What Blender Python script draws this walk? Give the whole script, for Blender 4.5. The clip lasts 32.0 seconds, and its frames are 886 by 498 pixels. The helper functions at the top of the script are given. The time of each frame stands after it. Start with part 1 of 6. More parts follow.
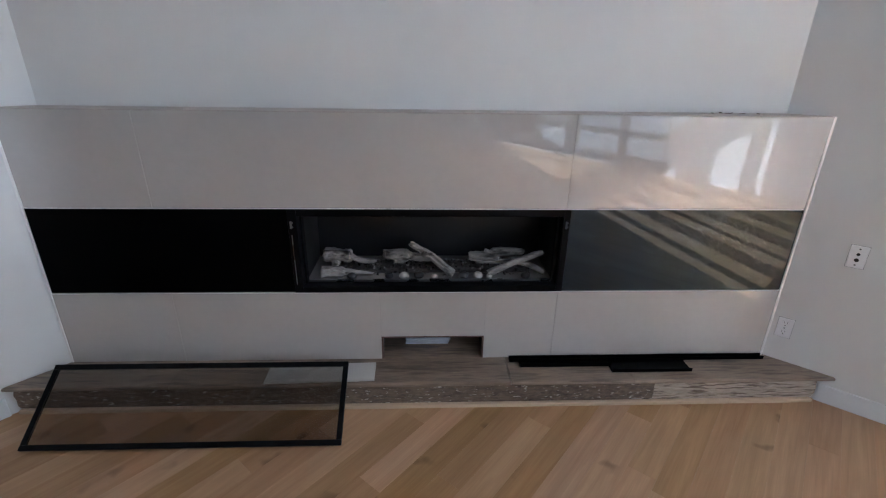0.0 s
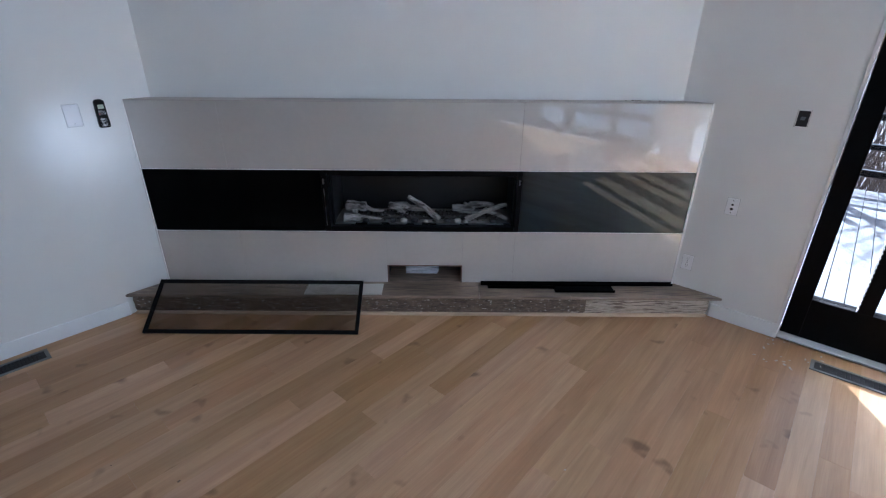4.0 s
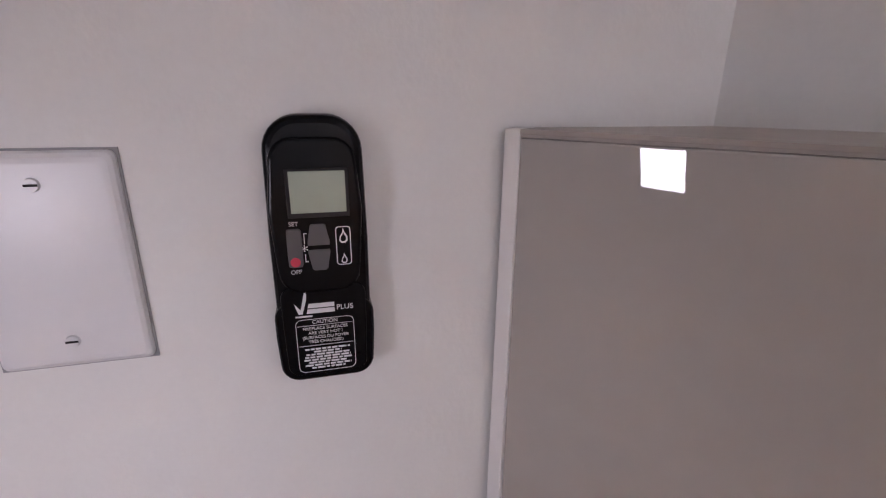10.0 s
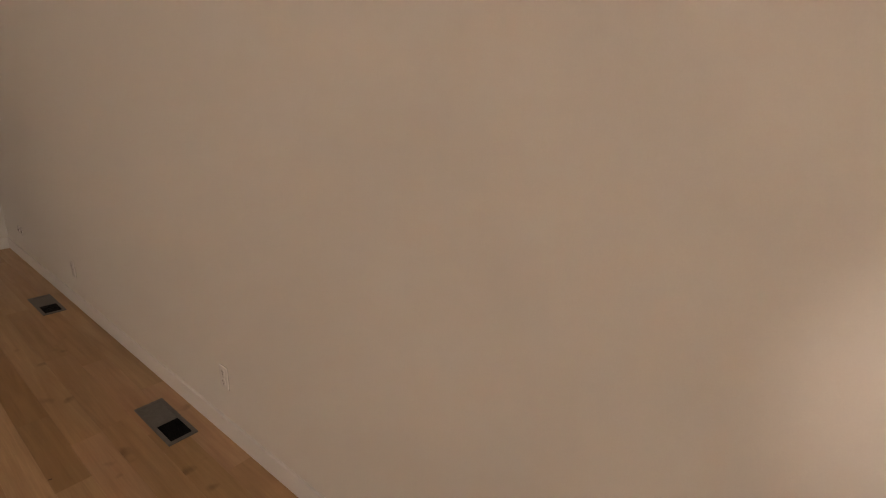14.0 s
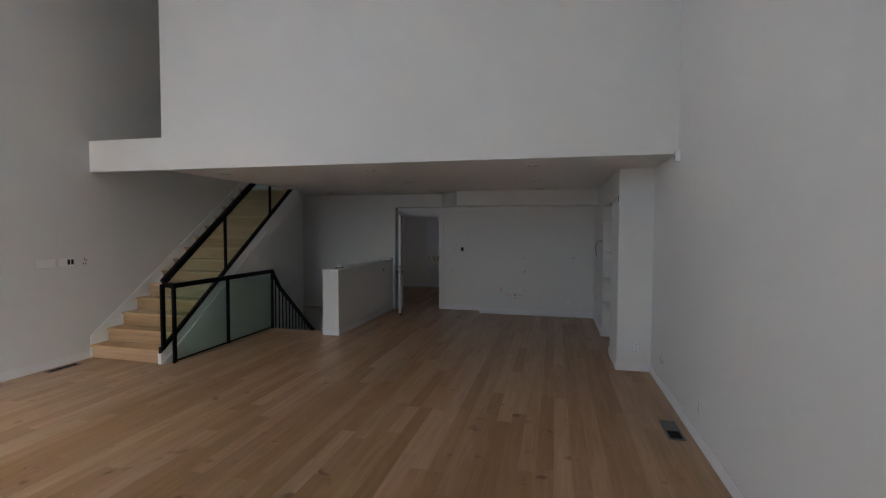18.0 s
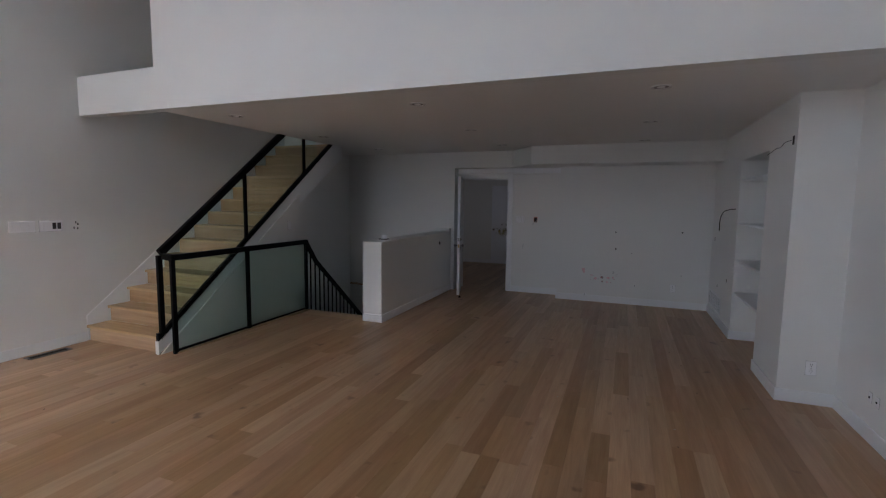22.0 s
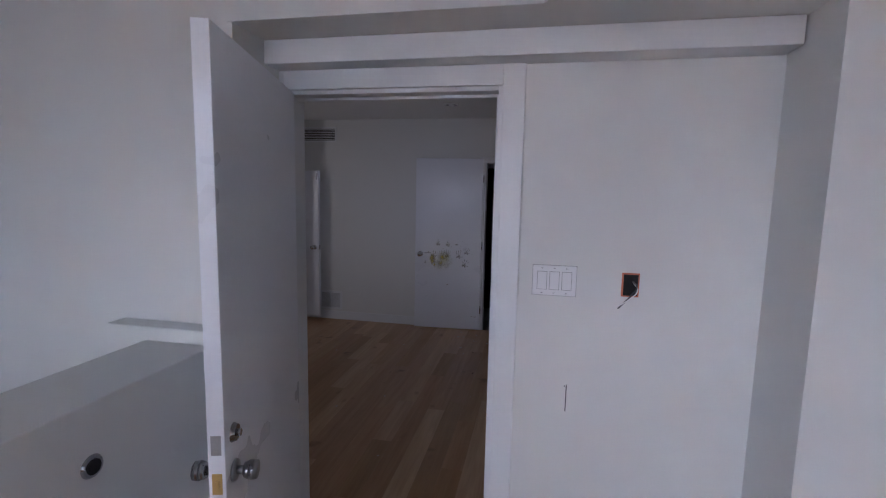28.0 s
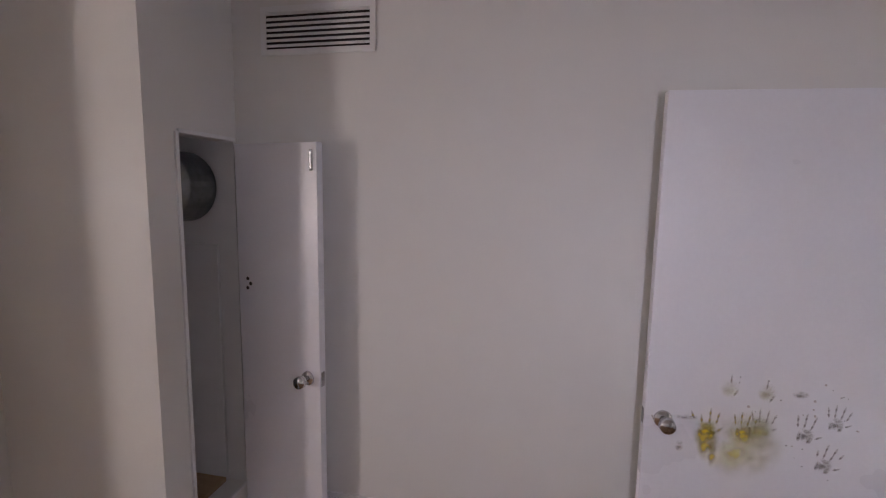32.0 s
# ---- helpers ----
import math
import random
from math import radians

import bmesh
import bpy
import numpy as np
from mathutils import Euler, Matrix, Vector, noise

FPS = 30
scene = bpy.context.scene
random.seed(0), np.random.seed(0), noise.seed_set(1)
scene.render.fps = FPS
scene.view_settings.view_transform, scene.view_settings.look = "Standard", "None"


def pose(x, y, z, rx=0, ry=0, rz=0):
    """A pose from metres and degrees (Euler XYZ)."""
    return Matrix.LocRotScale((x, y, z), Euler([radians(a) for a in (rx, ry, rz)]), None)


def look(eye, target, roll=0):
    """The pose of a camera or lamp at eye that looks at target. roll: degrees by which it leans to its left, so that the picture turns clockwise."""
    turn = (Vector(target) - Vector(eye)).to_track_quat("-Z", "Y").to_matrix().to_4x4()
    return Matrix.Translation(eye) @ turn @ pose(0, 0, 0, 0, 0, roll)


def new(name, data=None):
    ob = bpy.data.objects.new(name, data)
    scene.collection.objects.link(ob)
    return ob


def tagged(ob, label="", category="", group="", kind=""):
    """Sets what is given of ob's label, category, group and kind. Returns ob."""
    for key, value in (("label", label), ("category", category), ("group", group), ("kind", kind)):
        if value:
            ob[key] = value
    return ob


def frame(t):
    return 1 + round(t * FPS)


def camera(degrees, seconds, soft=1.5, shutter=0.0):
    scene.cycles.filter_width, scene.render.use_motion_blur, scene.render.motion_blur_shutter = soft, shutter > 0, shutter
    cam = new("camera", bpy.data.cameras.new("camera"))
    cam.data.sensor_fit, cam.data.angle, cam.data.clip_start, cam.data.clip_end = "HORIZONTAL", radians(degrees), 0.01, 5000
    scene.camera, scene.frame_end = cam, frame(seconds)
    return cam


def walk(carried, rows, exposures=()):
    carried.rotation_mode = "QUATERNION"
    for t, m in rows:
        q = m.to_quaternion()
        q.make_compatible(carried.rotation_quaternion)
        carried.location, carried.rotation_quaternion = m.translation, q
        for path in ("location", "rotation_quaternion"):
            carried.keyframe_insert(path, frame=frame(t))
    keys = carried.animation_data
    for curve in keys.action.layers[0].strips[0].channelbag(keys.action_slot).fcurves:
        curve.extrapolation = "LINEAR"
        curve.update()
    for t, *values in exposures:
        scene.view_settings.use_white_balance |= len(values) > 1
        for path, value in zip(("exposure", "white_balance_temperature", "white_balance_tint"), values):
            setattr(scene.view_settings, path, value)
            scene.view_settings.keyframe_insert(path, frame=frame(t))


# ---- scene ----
cam = camera(87.1, 32.0, soft=1.15)
PATH = [
    (0, (2.887, -0.388, 1.704), (1.721, 1.056, 0.96), 0.9),
    (0.5, (3.022, -0.638, 1.75), (1.865, 0.796, 0.971), 0.8),
    (1, (3.25, -0.843, 1.812), (2.094, 0.581, 1.013), 0.8),
    (1.5, (3.497, -0.958, 1.788), (2.343, 0.455, 0.968), 0.8),
    (2, (3.664, -1.169, 1.799), (2.516, 0.241, 0.967), 0.9),
    (2.5, (3.731, -1.284, 1.826), (2.578, 0.119, 0.989), 0.9),
    (4.5, (3.546, -0.854, 1.859), (2.331, 0.511, 1.045), 0.4),
    (5, (3.303, -0.757, 1.819), (2.107, 0.642, 1.036), 0.7),
    (5.5, (2.956, -0.648, 1.806), (1.733, 0.74, 1.045), 0.7),
    (6, (2.656, -0.534, 1.687), (1.387, 0.847, 0.993), 0.9),
    (6.5, (2.442, -0.348, 1.664), (1.091, 0.972, 1.005), 0.5),
    (7, (2.096, -0.284, 1.686), (0.684, 0.95, 0.992), 0.5),
    (7.5, (1.694, -0.126, 1.632), (0.098, 0.913, 1.021), 0.1),
    (8, (1.253, -0.15, 1.648), (-0.3, 0.951, 1.038), 0.6),
    (8.5, (0.855, -0.078, 1.655), (-0.813, 0.819, 1.013), 0.9),
    (9, (0.593, -0.095, 1.566), (-1.191, 0.631, 1.024), -0.5),
    (9.5, (0.384, -0.102, 1.535), (-1.425, 0.495, 0.927), 0.4),
    (10, (0.309, -0.132, 1.512), (-1.527, 0.36, 0.889), 0.6),
    (10.5, (0.312, -0.147, 1.51), (-1.55, 0.257, 0.903), 0.7),
    (11, (0.306, -0.106, 1.51), (-1.57, 0.232, 0.906), 0.7),
    (11.5, (0.307, -0.097, 1.521), (-1.58, 0.165, 0.913), 0.7),
    (12, (0.327, -0.116, 1.544), (-1.57, 0.04, 0.932), 0.7),
    (12.5, (0.473, -0.167, 1.615), (-1.423, -0.265, 0.987), 0.4),
    (13, (0.737, -0.281, 1.68), (-1.114, -0.723, 1.065), 1.6),
    (13.5, (0.946, -0.506, 1.653), (-0.878, -1.164, 1.166), 5.5),
    (14, (0.895, -0.64, 1.626), (-0.626, -1.777, 0.998), 2.9),
    (14.5, (0.859, -0.625, 1.613), (-0.313, -2.104, 0.95), 1.3),
    (16.5, (1.082, -0.732, 1.665), (0.889, -2.676, 1.238), 0.5),
    (17, (1.124, -0.697, 1.685), (1.178, -2.675, 1.393), 0.7),
    (17.5, (1.156, -0.597, 1.713), (1.42, -2.565, 1.477), 0.6),
    (18, (1.159, -0.524, 1.736), (1.625, -2.468, 1.651), 0.2),
    (18.5, (1.14, -0.521, 1.743), (1.773, -2.412, 1.892), -0.3),
    (19, (1.107, -0.532, 1.731), (1.852, -2.337, 2.163), -0.3),
    (19.5, (1.096, -0.544, 1.753), (1.907, -2.257, 2.39), 0.1),
    (20, (1.122, -0.608, 1.743), (1.985, -2.351, 2.209), 0.5),
    (20.5, (1.282, -0.836, 1.693), (2.137, -2.644, 1.68), 0.6),
    (21, (1.421, -1.167, 1.673), (2.233, -2.985, 1.492), 0.5),
    (21.5, (1.479, -1.622, 1.638), (2.259, -3.454, 1.447), 0.7),
    (22, (1.63, -2.113, 1.598), (2.35, -3.968, 1.397), 0.7),
    (22.5, (1.763, -2.592, 1.618), (2.437, -4.464, 1.412), 0.7),
    (23, (1.873, -3.143, 1.599), (2.497, -5.031, 1.389), 0.8),
    (23.5, (2.085, -3.634, 1.597), (2.657, -5.538, 1.381), 0.9),
    (24, (2.27, -4.105, 1.622), (2.796, -6.022, 1.4), 0.9),
    (24.5, (2.423, -4.65, 1.613), (2.898, -6.58, 1.393), 1.1),
    (25, (2.582, -5.194, 1.581), (3.019, -7.134, 1.361), 1.0),
    (25.5, (2.664, -5.736, 1.571), (3.051, -7.686, 1.346), 1.1),
    (27.5, (3.231, -8.012, 1.61), (3.596, -9.964, 1.373), 1.3),
    (28, (3.439, -8.545, 1.631), (3.831, -10.492, 1.392), 1.2),
    (28.5, (3.554, -9.099, 1.608), (3.957, -11.043, 1.363), 1.1),
    (29, (3.693, -9.658, 1.602), (4.083, -11.604, 1.362), 1.2),
    (29.5, (3.904, -10.139, 1.603), (4.212, -12.103, 1.383), 1.0),
    (30, (3.975, -10.684, 1.649), (4.205, -12.657, 1.415), 1.0),
    (30.5, (4.18, -11.103, 1.624), (4.313, -13.086, 1.4), 1.1),
    (31, (4.423, -11.506, 1.622), (4.544, -13.491, 1.413), 1.1),
    (31.5, (4.774, -11.933, 1.644), (4.99, -13.911, 1.44), 1.0),
    (32, (5.246, -12.222, 1.694), (5.652, -14.164, 1.444), 1.0),
]
# (seconds, stops, kelvin, tint): the camera's own exposure and white balance
EXPOSURES = [
    (0.0, 1.89, 5450, 11),
    (2.5, 1.73, 4950, 10),
    (5.0, 1.86, 5200, 10),
    (7.0, 2.05, 5450, 15),
    (8.0, 2.13, 5450, 17),
    (9.0, 2.15, 6000, 30),
    (10.0, 1.50, 6500, 30),
    (11.5, 1.37, 6600, 30),
    (12.2, 1.33, 6750, 27),
    (13.0, 1.20, 8100, 26),
    (14.5, 1.65, 10700, 30),
    (16.5, 2.00, 6700, 23),
    (18.0, 1.61, 5950, 11),
    (19.5, 1.18, 5850, 9),
    (21.0, 1.30, 5950, 16),
    (22.5, 2.16, 5650, 12),
    (24.5, 3.12, 5800, 0),
    (25.5, 3.39, 5850, 0),
    (27.5, 3.40, 5400, 16),
    (29.0, 3.67, 5450, 28),
    (29.6, 4.25, 5650, 30),
    (30.0, 4.70, 5950, 28),
    (30.5, 4.80, 6200, 27),
    (32.0, 4.90, 6200, 27),
]
walk(cam, [(t, look(eye, target, roll)) for t, eye, target, roll in PATH], EXPOSURES)

# ---- world, sun, daylight, exposure ----
world = bpy.data.worlds.new("sky")
scene.world = world
world.use_nodes = True
wn = world.node_tree
sky = wn.nodes.new("ShaderNodeTexSky")
sky.sky_type = "NISHITA"
sky.sun_disc = False
sky.dust_density, sky.ozone_density = 4.0, 0.5
SUN_TRAVEL = Vector((0.61, -1.0, -0.78)).normalized()
sky.sun_elevation = math.asin(-SUN_TRAVEL.z)
sky.sun_rotation = math.atan2(-SUN_TRAVEL.x, -SUN_TRAVEL.y)
wn.links.new(sky.outputs[0], wn.nodes["Background"].inputs[0])
wn.nodes["Background"].inputs[1].default_value = 0.06

sun = new("sun", bpy.data.lights.new("sun", "SUN"))
sun.data.energy = 5.0
sun.data.angle = radians(0.5)
sun.data.color = (1.0, 0.97, 0.93)
sun.matrix_world = look((0, 0, 20), Vector((0, 0, 20)) + SUN_TRAVEL)


YN_OUT = 2.84


def skylight(name, at, towards, w, h, energy, color=(0.80, 0.90, 1.0)):
    lamp = new(name, bpy.data.lights.new(name, "AREA"))
    lamp.data.shape = "RECTANGLE"
    lamp.data.size, lamp.data.size_y = w, h
    lamp.data.energy = energy
    lamp.data.color = color
    lamp.matrix_world = look(at, Vector(at) + Vector(towards))
    return lamp


skylight("skylight_slider", (5.65, YN_OUT, 1.05), (0, -1, 0), 1.75, 1.65, 1.6)
# lamp in an unseen upper window, added to brighten the room
skylight("skylight_added_upper", (5.1, YN_OUT, 3.60), (0, -1, 0), 2.8, 2.1, 7.5)
skylight("skylight_east", (7.58, -1.08, 1.05), (-1, 0, 0), 2.4, 1.85, 3)
skylight("skylight_east_upper", (7.58, -1.08, 3.60), (-1, 0, 0), 2.4, 2.1, 4.5)
skylight("skylight_back_room", (8.97, -10.98, 1.45), (-1, -0.85, 0), 0.30, 0.55, 0.72, (1.0, 0.89, 0.74))


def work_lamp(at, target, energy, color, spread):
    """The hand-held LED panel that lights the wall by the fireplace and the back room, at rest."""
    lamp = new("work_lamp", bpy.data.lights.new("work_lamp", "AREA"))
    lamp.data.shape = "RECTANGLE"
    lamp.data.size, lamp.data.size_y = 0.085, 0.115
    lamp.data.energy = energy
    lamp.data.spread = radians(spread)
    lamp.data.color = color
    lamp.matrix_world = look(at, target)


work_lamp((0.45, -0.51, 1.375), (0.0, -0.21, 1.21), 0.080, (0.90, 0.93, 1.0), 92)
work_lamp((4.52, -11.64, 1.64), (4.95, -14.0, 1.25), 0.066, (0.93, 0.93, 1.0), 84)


# ---- materials ----
def material(name, base, rough=0.5, metal=0.0, var=0.06, scale=3.0, grain=60.0, bump=0.02, spread=0.0, coat=0.0,
             stretch=(1, 1, 1), stain=None, stain_amount=0.0, stain_range=(0.52, 0.72)):
    """A surface with variation at two scales, a fine relief, and colour that differs a little from piece to piece."""
    m = bpy.data.materials.new(name)
    m.use_nodes = True
    nt = m.node_tree
    p = nt.nodes["Principled BSDF"]
    N, L = nt.nodes.new, nt.links.new
    co = N("ShaderNodeTexCoord")
    mp = N("ShaderNodeMapping")
    mp.inputs["Scale"].default_value = stretch
    L(co.outputs["Object"], mp.inputs[0])
    big = N("ShaderNodeTexNoise")
    big.inputs["Scale"].default_value = scale
    big.inputs["Detail"].default_value = 4
    fine = N("ShaderNodeTexNoise")
    fine.inputs["Scale"].default_value = grain
    fine.inputs["Detail"].default_value = 3
    L(mp.outputs[0], big.inputs[0])
    L(mp.outputs[0], fine.inputs[0])
    add = N("ShaderNodeMath")
    add.operation = "ADD"
    L(big.outputs[0], add.inputs[0])
    L(fine.outputs[0], add.inputs[1])
    mr = N("ShaderNodeMapRange")
    mr.inputs["From Min"].default_value, mr.inputs["From Max"].default_value = 0.6, 1.4
    mr.inputs["To Min"].default_value, mr.inputs["To Max"].default_value = 1 - var, 1 + var
    L(add.outputs[0], mr.inputs[0])
    val = mr.outputs[0]
    if spread:
        oi = N("ShaderNodeObjectInfo")
        rr = N("ShaderNodeMapRange")
        rr.inputs["To Min"].default_value, rr.inputs["To Max"].default_value = 1 - spread, 1 + spread
        L(oi.outputs["Random"], rr.inputs[0])
        geo = N("ShaderNodeNewGeometry")
        r2 = N("ShaderNodeMapRange")
        r2.inputs["To Min"].default_value, r2.inputs["To Max"].default_value = 1 - spread, 1 + spread
        L(geo.outputs["Random Per Island"], r2.inputs[0])
        mu = N("ShaderNodeMath")
        mu.operation = "MULTIPLY"
        L(val, mu.inputs[0])
        L(rr.outputs[0], mu.inputs[1])
        mu2 = N("ShaderNodeMath")
        mu2.operation = "MULTIPLY"
        L(mu.outputs[0], mu2.inputs[0])
        L(r2.outputs[0], mu2.inputs[1])
        val = mu2.outputs[0]
    hsv = N("ShaderNodeHueSaturation")
    hsv.inputs["Color"].default_value = (*base, 1)
    L(val, hsv.inputs["Value"])
    colour = hsv.outputs[0]
    if stain:
        sn = N("ShaderNodeTexNoise")
        sn.inputs["Scale"].default_value = scale * 2.3
        sn.inputs["Detail"].default_value = 6
        L(mp.outputs[0], sn.inputs[0])
        sr = N("ShaderNodeMapRange")
        sr.inputs["From Min"].default_value, sr.inputs["From Max"].default_value = stain_range
        sr.inputs["To Max"].default_value = stain_amount
        L(sn.outputs[0], sr.inputs[0])
        mx = N("ShaderNodeMix")
        mx.data_type = "RGBA"
        L(sr.outputs[0], mx.inputs["Factor"])
        L(colour, mx.inputs[6])
        mx.inputs[7].default_value = (*stain, 1)
        colour = mx.outputs[2]
    L(colour, p.inputs["Base Color"])
    p.inputs["Metallic"].default_value = metal
    p.inputs["Coat Weight"].default_value = coat
    rg = N("ShaderNodeMapRange")
    rg.inputs["From Min"].default_value, rg.inputs["From Max"].default_value = 0.3, 0.7
    spread_r = min(0.06, rough * 0.25)
    rg.inputs["To Min"].default_value, rg.inputs["To Max"].default_value = max(0, rough - spread_r), min(1, rough + spread_r)
    L(big.outputs[0], rg.inputs[0])
    L(rg.outputs[0], p.inputs["Roughness"])
    if bump:
        bp = N("ShaderNodeBump")
        bp.inputs["Strength"].default_value = bump * 5
        bp.inputs["Distance"].default_value = 0.004
        L(fine.outputs[0], bp.inputs["Height"])
        L(bp.outputs[0], p.inputs["Normal"])
    return m


def wood(name, base, dark, rough=0.42, along="y", spread=0.12, knots=0.5):
    """Oak: long grain along one axis, broad tone from board to board, a few knots."""
    m = bpy.data.materials.new(name)
    m.use_nodes = True
    nt = m.node_tree
    p = nt.nodes["Principled BSDF"]
    N, L = nt.nodes.new, nt.links.new
    co = N("ShaderNodeTexCoord")
    oi = N("ShaderNodeObjectInfo")
    geo = N("ShaderNodeNewGeometry")
    rnd = N("ShaderNodeMath")
    rnd.operation = "ADD"
    L(oi.outputs["Random"], rnd.inputs[0])
    L(geo.outputs["Random Per Island"], rnd.inputs[1])
    shift = N("ShaderNodeVectorMath")
    shift.operation = "MULTIPLY_ADD"
    comb = N("ShaderNodeCombineXYZ")
    for i in range(3):
        L(rnd.outputs[0], comb.inputs[i])
    L(comb.outputs[0], shift.inputs[0])
    shift.inputs[1].default_value = (37.0, 53.0, 19.0)
    L(co.outputs["Object"], shift.inputs[2])
    mp = N("ShaderNodeMapping")
    mp.inputs["Scale"].default_value = {"y": (1, 0.07, 1), "x": (0.07, 1, 1), "z": (1, 1, 0.07)}[along]
    L(shift.outputs[0], mp.inputs[0])
    g = N("ShaderNodeTexNoise")
    g.inputs["Scale"].default_value = 26
    g.inputs["Detail"].default_value = 6
    g.inputs["Distortion"].default_value = 0.6
    L(mp.outputs[0], g.inputs[0])
    ramp = N("ShaderNodeValToRGB")
    ramp.color_ramp.elements[0].position, ramp.color_ramp.elements[1].position = 0.30, 0.68
    ramp.color_ramp.elements[0].color = (*dark, 1)
    ramp.color_ramp.elements[1].color = (*base, 1)
    L(g.outputs[0], ramp.inputs[0])
    kn = N("ShaderNodeTexNoise")
    kn.inputs["Scale"].default_value = 5.5
    kn.inputs["Detail"].default_value = 2
    L(shift.outputs[0], kn.inputs[0])
    kr = N("ShaderNodeMapRange")
    kr.inputs["From Min"].default_value, kr.inputs["From Max"].default_value = 0.67, 0.77
    kr.inputs["To Max"].default_value = knots
    L(kn.outputs[0], kr.inputs[0])
    mx = N("ShaderNodeMix")
    mx.data_type = "RGBA"
    L(kr.outputs[0], mx.inputs["Factor"])
    L(ramp.outputs[0], mx.inputs[6])
    mx.inputs[7].default_value = (dark[0] * 0.35, dark[1] * 0.3, dark[2] * 0.25, 1)
    mp2 = N("ShaderNodeMapping")
    mp2.inputs["Scale"].default_value = {"y": (1, 0.025, 1), "x": (0.025, 1, 1), "z": (1, 1, 0.025)}[along]
    L(shift.outputs[0], mp2.inputs[0])
    pore = N("ShaderNodeTexNoise")
    pore.inputs["Scale"].default_value = 210
    pore.inputs["Detail"].default_value = 3
    L(mp2.outputs[0], pore.inputs[0])
    pr = N("ShaderNodeMapRange")
    pr.inputs["From Min"].default_value, pr.inputs["From Max"].default_value = 0.32, 0.68
    pr.inputs["To Min"].default_value, pr.inputs["To Max"].default_value = 0.93, 1.05
    L(pore.outputs[0], pr.inputs[0])
    broad = N("ShaderNodeTexNoise")
    broad.inputs["Scale"].default_value = 3.2
    broad.inputs["Detail"].default_value = 3
    L(mp.outputs[0], broad.inputs[0])
    brm = N("ShaderNodeMapRange")
    brm.inputs["From Min"].default_value, brm.inputs["From Max"].default_value = 0.3, 0.7
    brm.inputs["To Min"].default_value, brm.inputs["To Max"].default_value = 0.87, 1.10
    L(broad.outputs[0], brm.inputs[0])
    both = N("ShaderNodeMath")
    both.operation = "MULTIPLY"
    L(pr.outputs[0], both.inputs[0])
    L(brm.outputs[0], both.inputs[1])
    frac = N("ShaderNodeMath")
    frac.operation = "FRACT"
    L(rnd.outputs[0], frac.inputs[0])
    mr = N("ShaderNodeMapRange")
    mr.inputs["To Min"].default_value, mr.inputs["To Max"].default_value = 1 - spread, 1 + spread
    L(frac.outputs[0], mr.inputs[0])
    hsv = N("ShaderNodeHueSaturation")
    L(mx.outputs[2], hsv.inputs["Color"])
    tone = N("ShaderNodeMath")
    tone.operation = "MULTIPLY"
    L(mr.outputs[0], tone.inputs[0])
    L(both.outputs[0], tone.inputs[1])
    L(tone.outputs[0], hsv.inputs["Value"])
    hue = N("ShaderNodeMapRange")
    hue.inputs["To Min"].default_value, hue.inputs["To Max"].default_value = 0.495, 0.505
    wn_ = N("ShaderNodeTexWhiteNoise")
    wn_.noise_dimensions = "1D"
    L(rnd.outputs[0], wn_.inputs["W"])
    L(wn_.outputs["Value"], hue.inputs[0])
    L(hue.outputs[0], hsv.inputs["Hue"])
    sat = N("ShaderNodeMapRange")
    sat.inputs["To Min"].default_value, sat.inputs["To Max"].default_value = 1.16, 0.96
    L(frac.outputs[0], sat.inputs[0])
    L(sat.outputs[0], hsv.inputs["Saturation"])
    L(hsv.outputs[0], p.inputs["Base Color"])
    rg = N("ShaderNodeMapRange")
    rg.inputs["To Min"].default_value, rg.inputs["To Max"].default_value = rough + 0.08, rough - 0.05
    L(g.outputs[0], rg.inputs[0])
    L(rg.outputs[0], p.inputs["Roughness"])
    bp = N("ShaderNodeBump")
    bp.inputs["Strength"].default_value = 0.03
    bp.inputs["Distance"].default_value = 0.002
    L(g.outputs[0], bp.inputs["Height"])
    L(bp.outputs[0], p.inputs["Normal"])
    return m


def clear_glass(name, tint=(1, 1, 1), rough=0.0, ior=1.45):
    m = bpy.data.materials.new(name)
    m.use_nodes = True
    p = m.node_tree.nodes["Principled BSDF"]
    p.inputs["Base Color"].default_value = (*tint, 1)
    p.inputs["Transmission Weight"].default_value = 1
    p.inputs["Roughness"].default_value = rough
    p.inputs["IOR"].default_value = ior
    return m


PAINT = material("wall_paint", (0.74, 0.74, 0.72), 0.55, var=0.02, scale=0.8, grain=220, bump=0.015)
CEIL = material("ceiling_paint", (0.79, 0.79, 0.78), 0.8, var=0.015, scale=0.6, grain=180, bump=0.02)
TRIM = material("trim_paint", (0.78, 0.79, 0.80), 0.38, var=0.02, scale=2, grain=90, bump=0.008)
DOORP = material("door_paint", (0.80, 0.81, 0.85), 0.31, var=0.02, scale=2, grain=70, bump=0.008)
OAK = wood("oak_floor", (0.455, 0.286, 0.162), (0.365, 0.218, 0.118), 0.31, "y", 0.19, 0.8)
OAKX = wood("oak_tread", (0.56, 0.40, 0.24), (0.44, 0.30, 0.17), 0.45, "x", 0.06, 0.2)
# darker copy of the oak, carrying the shade under the stair nosings
OAKY = wood("oak_shaded", (0.46, 0.325, 0.19), (0.36, 0.24, 0.135), 0.45, "x", 0.05, 0.2)
DECKW = material("deck_boards", (0.20, 0.21, 0.23), 0.7, var=0.25, scale=2, grain=40, bump=0.05, spread=0.12, stretch=(1, 0.15, 1), stain=(0.42, 0.44, 0.48), stain_amount=0.8)
PORC = material("porcelain_panel", (0.525, 0.500, 0.468), 0.02, var=0.03, scale=1.5, grain=25, bump=0.0, coat=1.0)
